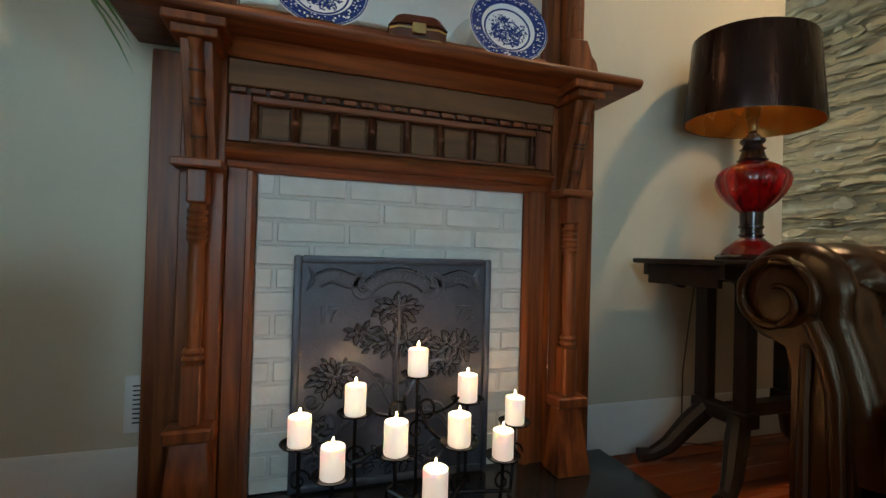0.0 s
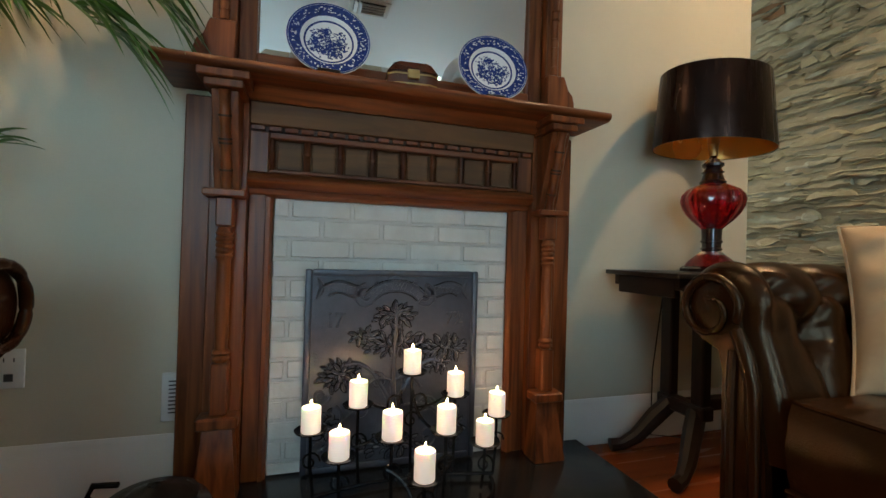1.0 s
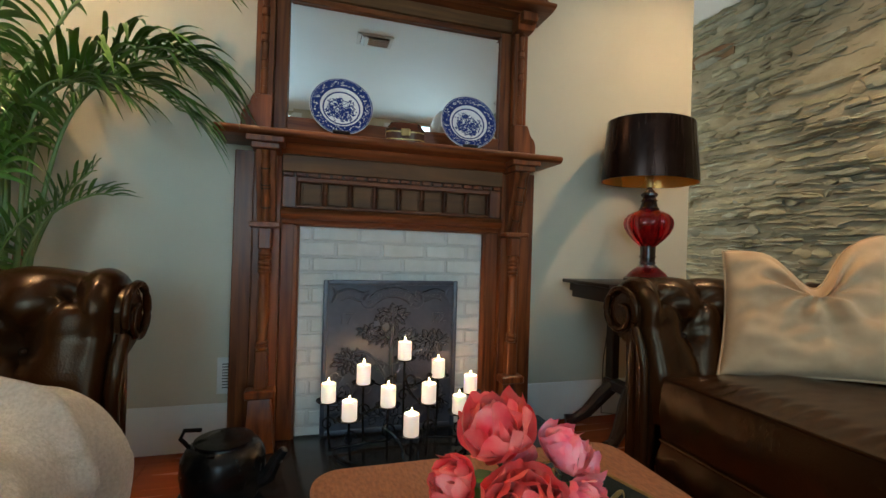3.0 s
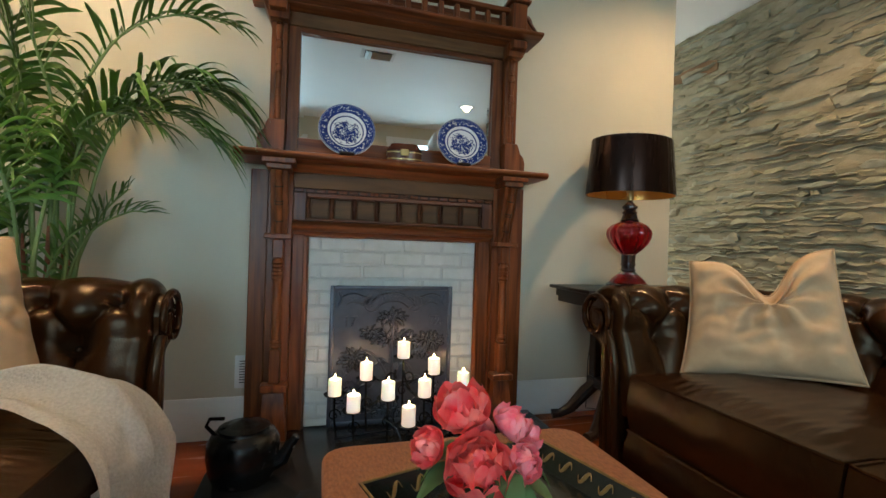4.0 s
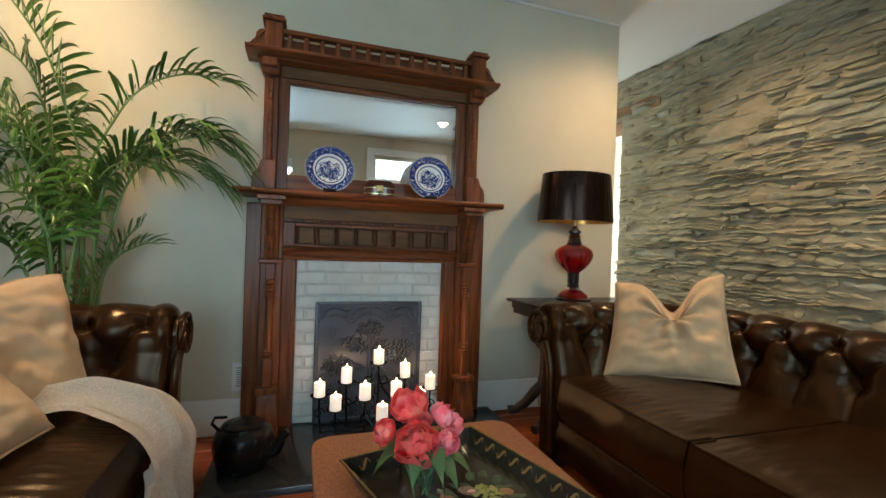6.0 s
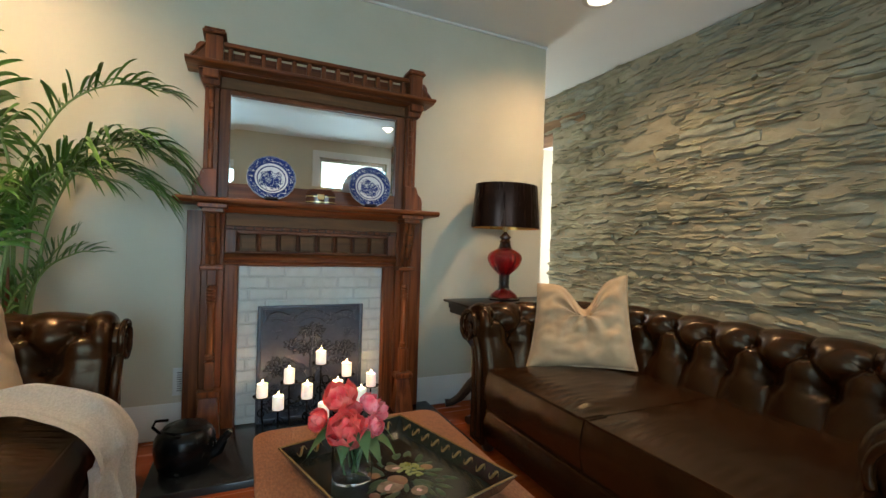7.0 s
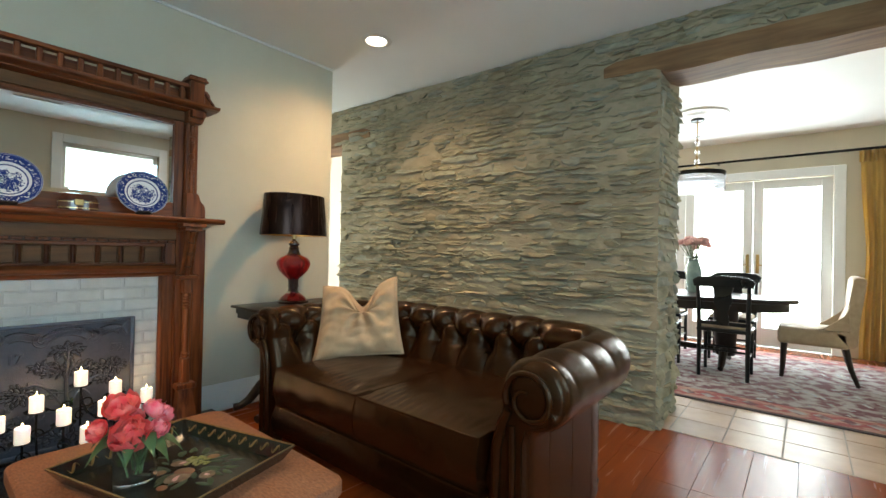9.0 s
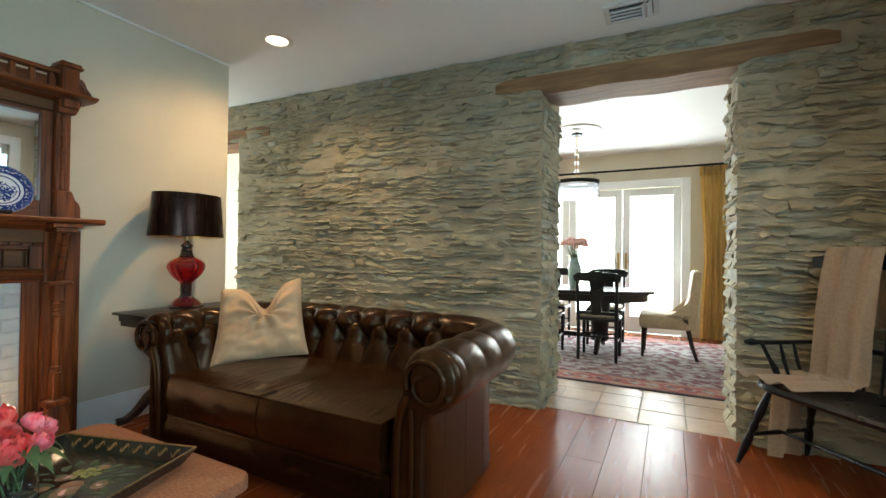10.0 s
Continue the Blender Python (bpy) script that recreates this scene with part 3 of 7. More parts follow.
    P("cornice_bed", prism(B(), [(-0.002, 2.0305), (-0.075, 2.0305), (-0.090, 2.038), (-0.120, 2.040), (-0.120, 2.046), (-0.002, 2.046)], "x", -0.66, 0.66), WOODH)
    P("cornice_shelf", prism(B(), [(-0.002, 2.0465), (-0.150, 2.0465), (-0.190, 2.052), (-0.200, 2.060), (-0.200, 2.0705), (-0.002, 2.0705)], "x", -0.715, 0.715, 0.002), WOODH)
    P("gallery_rail", box(B(), -0.534, 0.534, -0.168, -0.118, 2.160, 2.185, 0.004), WOODH)
    P("gallery_back", box(B(), -0.534, 0.534, -0.117, -0.095, 2.071, 2.150, 0.002), WOODH)
    P("gallery_sill", box(B(), -0.534, 0.534, -0.170, -0.118, 2.071, 2.085, 0.002), WOODH)
    for i in range(13):
        x = -0.50 + i * 1.0 / 12
        P("gallery_baluster", box(B(), x - 0.013, x + 0.013, -0.158, -0.128, 2.0855, 2.1595, 0.004))
    # bevelled mirror, leaning a little forward
    bm = B()
    w, h, b = 0.4965, 0.2525, 0.024
    o = [bm.verts.new((p * w, 0.0, q * h)) for p, q in ((-1, -1), (1, -1), (1, 1), (-1, 1))]
    i_ = [bm.verts.new((p * (w - b), -0.0022, q * (h - b))) for p, q in ((-1, -1), (1, -1), (1, 1), (-1, 1))]
    bm.faces.new(i_)
    for k in range(4):
        bm.faces.new((o[k], o[(k + 1) % 4], i_[(k + 1) % 4], i_[k]))
    back = [bm.verts.new((v.co.x, 0.004, v.co.z)) for v in o]
    bm.faces.new(back[::-1])
    for k in range(4):
        bm.faces.new((o[k], back[k], back[(k + 1) % 4], o[(k + 1) % 4]))
    mi = part("mirror", bm, MIRROR, t, "bevelled mirror glass", smooth=0)
    mi.location, mi.rotation_euler = (0, -0.030, 1.6875), (radians(0.7), 0, 0)
    return t


mantel()


# ---- fireback, candles, kettle ----
def fireback():
    t = thing("fireback", pose(0.288, WY - 0.036, 0.034), "dark cast iron fireback with raised floral relief before the bricks", "fireback")
    P = lambda nm, bm, lb="", mt=IRON: part(nm, bm, mt, t, lb)
    P("plate", box(B(), -0.306, 0.306, -0.012, 0.0, 0.0, 0.69, 0.003))
    for nm, a in (("rim", (-0.312, -0.290, -0.026, -0.0125, 0.0, 0.694)), ("rim", (0.290, 0.312, -0.026, -0.0125, 0.0, 0.694)), ("rim", (-0.2895, 0.2895, -0.026, -0.0125, 0.672, 0.694)), ("rim", (-0.2895, 0.2895, -0.026, -0.0125, 0.0, 0.022))):
        P(nm, box(B(), *a, 0.006, 2))
    rng = random.Random(4)
    y = -0.0140

    def band(pts, w, top=-0.0215, cord=0.0042):
        """A flat raised ribbon with corded edges along points of the plate."""
        bm = B()
        n = len(pts)
        up, dn = [], []
        for i, (x, z) in enumerate(pts):
            a, b = pts[max(0, i - 1)], pts[min(n - 1, i + 1)]
            d = math.hypot(b[0] - a[0], b[1] - a[1])
            nx, nz_ = -(b[1] - a[1]) / d, (b[0] - a[0]) / d
            up.append((x + nx * w, z + nz_ * w))
            dn.append((x - nx * w, z - nz_ * w))
        g = [[bm.verts.new((p[0], -0.0118, p[1])), bm.verts.new((p[0], top, p[1])), bm.verts.new((q[0], top, q[1])), bm.verts.new((q[0], -0.0118, q[1]))] for p, q in zip(up, dn)]
        for a, b in zip(g, g[1:]):
            for k in range(3):
                bm.faces.new((a[k], a[k + 1], b[k + 1], b[k]))
        bm.faces.new(g[0]), bm.faces.new(g[-1][::-1])
        for line in (up, dn):
            tube(bm, [(x, top, z) for x, z in line], cord, 6)
        return bm

    def letters(txt, place, size):
        for i, ch in enumerate(txt):
            x, z, turn = place(i / (len(txt) - 1))
            cu = bpy.data.curves.new("raised_letter", "FONT")
            cu.body, cu.size, cu.extrude, cu.align_x, cu.align_y = ch, size, 0.0025, "CENTER", "CENTER"
            ob = new("raised_letter", cu)
            cu.materials.append(IRON)
            ob.parent = t
            ob.location, ob.rotation_euler = (x, -0.0235, z), (radians(90), turn, 0)

    for s in (-1, 1):
        side = [(s * (0.245 - 0.135 * k / 14), 0.618 + 0.012 * math.sin(k / 14 * 5.5) + 0.012 * (k / 14)) for k in range(15)]
        P("ribbon", band(side, 0.0165))
        # wider black strip behind the ribbon paints shade along its edges
        P("sooty_recess", band(side, 0.0235, -0.0128, 0.0008), "dark backing painted as shade around the raised relief", RELIEF_SHADE)
        curl = [(s * (0.108 + 0.026 * math.cos(a)), 0.606 + 0.030 * math.sin(a)) for a in [1.6 - k * 0.33 for k in range(13)]]
        P("ribbon_fold", band(curl, 0.010))
        P("ribbon_tail", tube(B(), [(s * 0.272, y, 0.662), (s * 0.255, y, 0.632), (s * 0.262, y, 0.612), (s * 0.274, y, 0.590)], [0.004, 0.010, 0.010, 0.004], 7))
        P("top_scroll", tube(B(), [(s * (0.035 + 0.004 * k), y, 0.640 + 0.012 * math.sin(k * 0.9)) for k in range(14)], 0.0045, 6))
        bm = B()
        tube(bm, bez((s * 0.02, y, 0.24), (s * 0.10, y, 0.40), (s * 0.17, y, 0.36), 12), 0.008, 6)
        tube(bm, bez((s * 0.02, y, 0.20), (s * 0.16, y, 0.24), (s * 0.19, y, 0.12), 12), 0.008, 6)
        tube(bm, bez((s * 0.01, y, 0.30), (s * 0.07, y, 0.33), (s * 0.10, y, 0.27), 12), 0.007, 6)
        P("branch", bm)
        for cx_, cz_, q, ph in ((0.12, 0.20, 0.040, 0.0), (0.22, 0.18, 0.048, 2.0), (0.06, 0.30, 0.032, 1.0), (0.25, 0.26, 0.030, 3.2), (0.13, 0.09, 0.045, 4.0), (0.24, 0.07, 0.034, 0.6)):
            P("scroll", tube(B(), [(s * (cx_ + q * (1 - k / 20) * math.cos(k * 0.48 + ph)), y, cz_ + q * (1 - k / 20) * math.sin(k * 0.48 + ph)) for k in range(17)], [0.0075 - 0.00025 * k for k in range(17)], 6))
    arch = lambda w: (0.112 * math.cos(2.55 - w * 1.96), 0.548 + 0.090 * math.sin(2.55 - w * 1.96))
    P("ribbon", band([arch(k / 16) for k in range(17)], 0.0165))
    # same painted shade behind the arched ribbon
    P("sooty_recess", band([arch(k / 16) for k in range(17)], 0.0235, -0.0130, 0.0008), "dark backing painted as shade around the raised relief", RELIEF_SHADE)
    letters("HOPEWELL", lambda w: (*arch(0.10 + 0.80 * w), -(2.55 - (0.10 + 0.80 * w) * 1.96 - math.pi / 2)), 0.028)
    letters("FURNACE", lambda w: (0.135 + 0.095 * w, 0.631 - 0.012 * w, 0.0), 0.024)
    for k in range(9):
        P("worn_letter", box(B(), -0.003, 0.003, -0.003, 0.0, -0.008, 0.008, 0, 1, Matrix.Translation((-0.232 + k * 0.0125, -0.0218, 0.620 + 0.001 * k))), "worn illegible raised letter")
    P("crest", tube(B(), [(-0.03, y, 0.662), (0.0, y, 0.668), (0.03, y, 0.662)], [0.004, 0.011, 0.004], 7))
    P("trunk", tube(B(), [(0.004 * math.sin(k), y, 0.08 + k * 0.055) for k in range(10)], [0.014 - 0.001 * k for k in range(10)], 7))
    # clumps of raised leaves, each a pointed lobe turned outwards
    spots = [(0, 0.53, 0.075, 0.045, 26), (-0.19, 0.33, 0.075, 0.055, 30), (0.19, 0.41, 0.085, 0.045, 34), (0.0, 0.43, 0.13, 0.045, 38), (-0.11, 0.46, 0.05, 0.03, 14), (0.16, 0.35, 0.05, 0.03, 12), (-0.23, 0.15, 0.04, 0.07, 16), (0.23, 0.12, 0.04, 0.07, 16), (0, 0.07, 0.13, 0.04, 24)]
    for cx_, cz_, rx, rz, n in spots:
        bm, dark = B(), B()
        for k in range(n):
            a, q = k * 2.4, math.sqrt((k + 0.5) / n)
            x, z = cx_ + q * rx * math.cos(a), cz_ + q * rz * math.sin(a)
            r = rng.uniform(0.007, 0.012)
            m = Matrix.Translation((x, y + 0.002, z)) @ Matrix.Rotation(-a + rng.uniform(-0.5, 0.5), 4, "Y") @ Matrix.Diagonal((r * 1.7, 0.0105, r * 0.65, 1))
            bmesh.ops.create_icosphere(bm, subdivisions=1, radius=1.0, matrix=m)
            # flatter, wider black lobe behind each leaf paints its shade
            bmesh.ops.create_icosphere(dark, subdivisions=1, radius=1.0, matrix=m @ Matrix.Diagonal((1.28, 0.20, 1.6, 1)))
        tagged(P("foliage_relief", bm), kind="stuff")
        tagged(P("sooty_recess", dark, "dark backing painted as shade around the raised relief", RELIEF_SHADE), kind="stuff")
    for s, txt in ((-0.21, "17"), (0.225, "72")):
        cu = bpy.data.curves.new("date", "FONT")
        cu.body, cu.size, cu.extrude, cu.bevel_depth, cu.align_x = txt, 0.066, 0.004, 0.0018, "CENTER"
        ob = new("date", cu)
        cu.materials.append(IRON)
        ob.parent = t
        ob.location, ob.rotation_euler = (s, -0.0150, 0.495), (radians(90), 0, 0)
    return t


fireback()


def candelabra():
    """Places of the ten candles: x, y, middle height."""
    spots = [(0.328, 1.235, 0.432), (0.150, 1.225, 0.338), (0.480, 1.225, 0.350), (0.005, 1.185, 0.285), (0.628, 1.205, 0.278),
             (0.226, 1.040, 0.302), (0.394, 1.055, 0.300), (0.545, 1.110, 0.226), (0.082, 1.080, 0.244), (0.305, 0.965, 0.212)]
    t = thing("candelabra", pose(0.31, 1.12, 0.034), "black wrought iron ten-light candle stand on the hearth", "candle holder")
    o = Vector((0.31, 1.12, 0.034))
    bm = B()
    tube(bm, [(-0.30, 0.06, 0.012), (-0.12, 0.10, 0.012), (0.12, 0.10, 0.012), (0.30, 0.06, 0.012)], 0.006)
    tube(bm, [(0.28 * math.cos(a), 0.04 - 0.20 * math.sin(a), 0.012) for a in [math.pi * k / 16 for k in range(17)]], 0.006)
    part("base_frame", bm, BLACKIRON, t)
    for x, y, z in spots:
        c = Vector((x, y, z)) - o
        zb = c.z - 0.0405
        plate = part("drip_plate", lathe(B(), [(0.004, zb - 0.009), (0.030, zb - 0.008), (0.046, zb - 0.002), (0.050, zb + 0.004), (0.047, zb + 0.003), (0.034, zb - 0.003), (0.0, zb - 0.003)], 24, (c.x, c.y, 0)), BLACKIRON, t)
        foot = Vector((c.x * 0.96, c.y * 0.9, 0.006))
        part("stem", tube(B(), [foot, (c.x, c.y, zb * 0.5), (c.x, c.y, zb - 0.008)], 0.005), BLACKIRON, t)
        part("stem_scroll", tube(B(), [(c.x + 0.030 * math.cos(k * 0.55) * (1 - k / 18), c.y, zb * 0.55 + 0.032 * math.sin(k * 0.55) * (1 - k / 18)) for k in range(15)], 0.0035, 6), BLACKIRON, t)
    for s in (-1, 1):
        part("scrollwork", tube(B(), [(s * (0.018 + 0.024 - 0.024 * math.cos(k * 0.55)) , 0.10, 0.26 + 0.028 * math.sin(k * 0.55)) for k in range(10)], 0.004, 6), BLACKIRON, t)
        part("scrollwork", tube(B(), bez((s * 0.02, 0.11, 0.30), (s * 0.03, 0.10, 0.16), (s * 0.17, 0.08, 0.14), 12), 0.005, 6), BLACKIRON, t)
        part("scrollwork", tube(B(), bez((s * 0.02, 0.11, 0.24), (s * 0.12, 0.10, 0.24), (s * 0.16, 0.10, 0.31), 12), 0.004, 6), BLACKIRON, t)
        part("scrollwork", tube(B(), bez((s * 0.03, -0.15, 0.02), (s * 0.02, -0.12, 0.11), (s * 0.10, -0.08, 0.14), 10), 0.005, 6), BLACKIRON, t)
    rng = random.Random(9)
    for x, y, z in spots:
        k = thing("pillar_candle", pose(x, y, z - 0.0425, 0, 0, rng.uniform(0, 360)), "lit white pillar candle on an iron drip plate", "candle", "candles on the stand")
        h = 0.077 + rng.uniform(-0.004, 0.004)
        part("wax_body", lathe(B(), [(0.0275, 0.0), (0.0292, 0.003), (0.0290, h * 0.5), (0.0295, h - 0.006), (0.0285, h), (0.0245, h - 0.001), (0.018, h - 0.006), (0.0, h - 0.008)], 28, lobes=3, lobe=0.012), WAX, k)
        part("wick", tube(B(), [(0, 0, h - 0.008), (0.001, 0, h + 0.004)], 0.001, 5), WICK, k)
        part("flame", lathe(B(), [(0.0006, h + 0.002), (0.0028, h + 0.005), (0.0034, h + 0.009), (0.0024, h + 0.015), (0.0009, h + 0.021), (0.0, h + 0.024)], 10), FLAME, k)
        lamp("candle_light", "POINT", Matrix.Translation((x, y, z - 0.0425 + h + 0.012)), 0.55, (1.0, 0.52, 0.24), 0.006)


candelabra()


def kettle():
    t = thing("kettle", pose(-0.335, 0.93, 0.033, 0, 0, -12), "black cast iron kettle on the hearth", "kettle")
    part("body", lathe(B(), [(0.075, 0.0), (0.105, 0.004), (0.122, 0.045), (0.130, 0.10), (0.127, 0.145), (0.112, 0.175), (0.092, 0.186), (0.090, 0.192), (0.0, 0.192)], 40), BLACKIRON, t)
    lid = part("lid", lathe(B(), [(0.090, 0.1925), (0.091, 0.197), (0.070, 0.204), (0.024, 0.208), (0.010, 0.211), (0.017, 0.218), (0.012, 0.226), (0.0, 0.228)], 32), BLACKIRON, t)
    part("spout", tube(B(), [(0.10, 0, 0.055), (0.145, 0, 0.075), (0.168, 0, 0.125), (0.195, 0, 0.160)], [0.030, 0.026, 0.020, 0.014], 14), BLACKIRON, t)
    part("handle", tube(B(), [(-0.110, 0, 0.165), (-0.140, 0, 0.195), (-0.128, 0, 0.222), (-0.075, 0.0, 0.224)], 0.007, 8), BLACKIRON, t)
    for s in (-1, 1):
        part("handle_lug", box(B(), -0.012, 0.012, s * 0.10 - 0.006, s * 0.10 + 0.006, 0.155, 0.19, 0.004), BLACKIRON, t)


kettle()


# ---- mantel ornaments ----
def plate(x, y, z, r, turn):
    t = thing("display_plate", pose(x, y, z, -14, 0, turn), "blue and white willow-style china plate standing on the mantel shelf", "plate", "plates on the mantel")
    # the plate's own axis is y; it leans back against its easel
    M = Matrix.Rotation(radians(90), 4, "X")
    M = Matrix.Translation((0, 0, r)) @ M
    part("dish", lathe(B(), [(0.0, 0.0), (r * 0.60, 0.0), (r * 0.66, 0.004), (r * 0.70, 0.012), (r * 0.97, 0.020), (r, 0.022), (r * 0.985, 0.0245), (r * 0.70, 0.0165), (r * 0.63, 0.0075), (r * 0.56, 0.005), (0.0, 0.005)], 64, m=M), PLATE_W, t)
    rng = random.Random(int(x * 100) + 7)
    def ring(name, r0, r1, z0, z1):
        bm = B()
        lathe(bm, [(r * r0, z0), (r * r1, z1), (r * r1, z1 + 0.0004), (r * r0, z0 + 0.0004)], 64, m=M, ring=True)
        part(name, bm, PLATE_B, t)
    ring("edge_line", 0.955, 0.985, 0.0243, 0.0249)
    ring("border_band", 0.68, 0.945, 0.0162, 0.0242)
    ring("well_line", 0.555, 0.60, 0.0056, 0.0066)
    # white reserves with blue flowers in the border
    for k in range(14):
        a = 2 * math.pi * k / 14 + 0.1
        bm = B()
        for j in range(11):
            b = a + rng.uniform(-0.20, 0.20)
            q = r * rng.uniform(0.74, 0.92)
            m = M @ Matrix.Translation((q * math.cos(b), q * math.sin(b), 0.0228)) @ Matrix.Diagonal((r * rng.uniform(0.012, 0.034), r * rng.uniform(0.010, 0.024), 0.0006, 1))
            bmesh.ops.create_icosphere(bm, subdivisions=1, radius=1, matrix=m)
        part("border_flower", bm, PLATE_W, t)
    # landscape in the well: island, pavilion, trees
    def blobs(name, items):
        bm = B()
        for cx, cy, rx, ry, n in items:
            for _ in range(n):
                u, w = cx + rng.gauss(0, rx), cy + rng.gauss(0, ry)
                if math.hypot(u, w) > 0.51:
                    continue
                m = M @ Matrix.Translation((u * r, w * r, 0.0056)) @ Matrix.Rotation(rng.uniform(0, 3), 4, "Z") @ Matrix.Diagonal((r * rng.uniform(0.020, 0.062), r * rng.uniform(0.011, 0.028), 0.0005, 1))
                bmesh.ops.create_icosphere(bm, subdivisions=1, radius=1, matrix=m)
        part(name, bm, PLATE_B, t)
    blobs("island", [(-0.05, -0.25, 0.24, 0.06, 110), (0.1, -0.38, 0.16, 0.04, 40), (-0.25, -0.1, 0.10, 0.07, 50)])
    blobs("painted_tree", [(-0.08, 0.26, 0.11, 0.07, 60), (0.28, 0.02, 0.09, 0.13, 70), (-0.33, 0.05, 0.07, 0.08, 36), (0.05, -0.05, 0.12, 0.09, 80)])
    for k in range(6):
        part("palm_branch", tube(B(), [M @ Vector(((-0.08 + 0.03 * j * math.cos(k * 1.05)) * r, (0.24 + 0.035 * j * math.sin(k * 1.05) - 0.004 * j * j) * r, 0.006)) for j in range(5)], 0.0012, 4), PLATE_B, t)
    part("palm_trunk", tube(B(), [M @ Vector(((-0.06 - 0.02 * k / 5) * r, (-0.2 + 0.44 * k / 5) * r, 0.006)) for k in range(6)], 0.0014, 4), PLATE_B, t)
    part("easel", box(B(), -0.035, 0.035, -0.035, 0.030, -0.001, 0.014, 0.003), DARKWOOD, t, "dark wooden plate stand")
    return t


plate(0.025, 1.235, 1.338, 0.132, 0)
plate(0.600, 1.245, 1.338, 0.132, -4)


def trinket_box():
    t = thing("trinket_box", pose(0.300, 1.255, 1.3355, 0, 0, -6), "dark lacquered octagonal box with brass corners on the shelf", "box")
    def octo(bm, w, d, z0, z1, top=1.0):
        c = 0.3
        out = [(-w, -d * (1 - c)), (-w * (1 - c), -d), (w * (1 - c), -d), (w, -d * (1 - c)), (w, d * (1 - c)), (w * (1 - c), d), (-w * (1 - c), d), (-w, d * (1 - c))]
        lo = [bm.verts.new((p, q, z0)) for p, q in out]
        hi = [bm.verts.new((p * top, q * top, z1)) for p, q in out]
        bm.faces.new(lo[::-1]), bm.faces.new(hi)
        for i in range(8):
            bm.faces.new((lo[i], lo[(i + 1) % 8], hi[(i + 1) % 8], hi[i]))
        return bm
    part("body", octo(B(), 0.082, 0.055, 0.0, 0.052), BOXWOOD, t)
    part("brass_band", octo(B(), 0.0835, 0.0565, 0.010, 0.015), BRASS, t)
    part("brass_band", octo(B(), 0.0835, 0.0565, 0.042, 0.047), BRASS, t)
    part("lid", octo(B(), 0.086, 0.059, 0.053, 0.088, 0.72), BOXWOOD, t)
    part("clasp", box(B(), -0.020, 0.020, -0.064, -0.0568, 0.026, 0.058, 0.003), BRASS, t)


trinket_box()


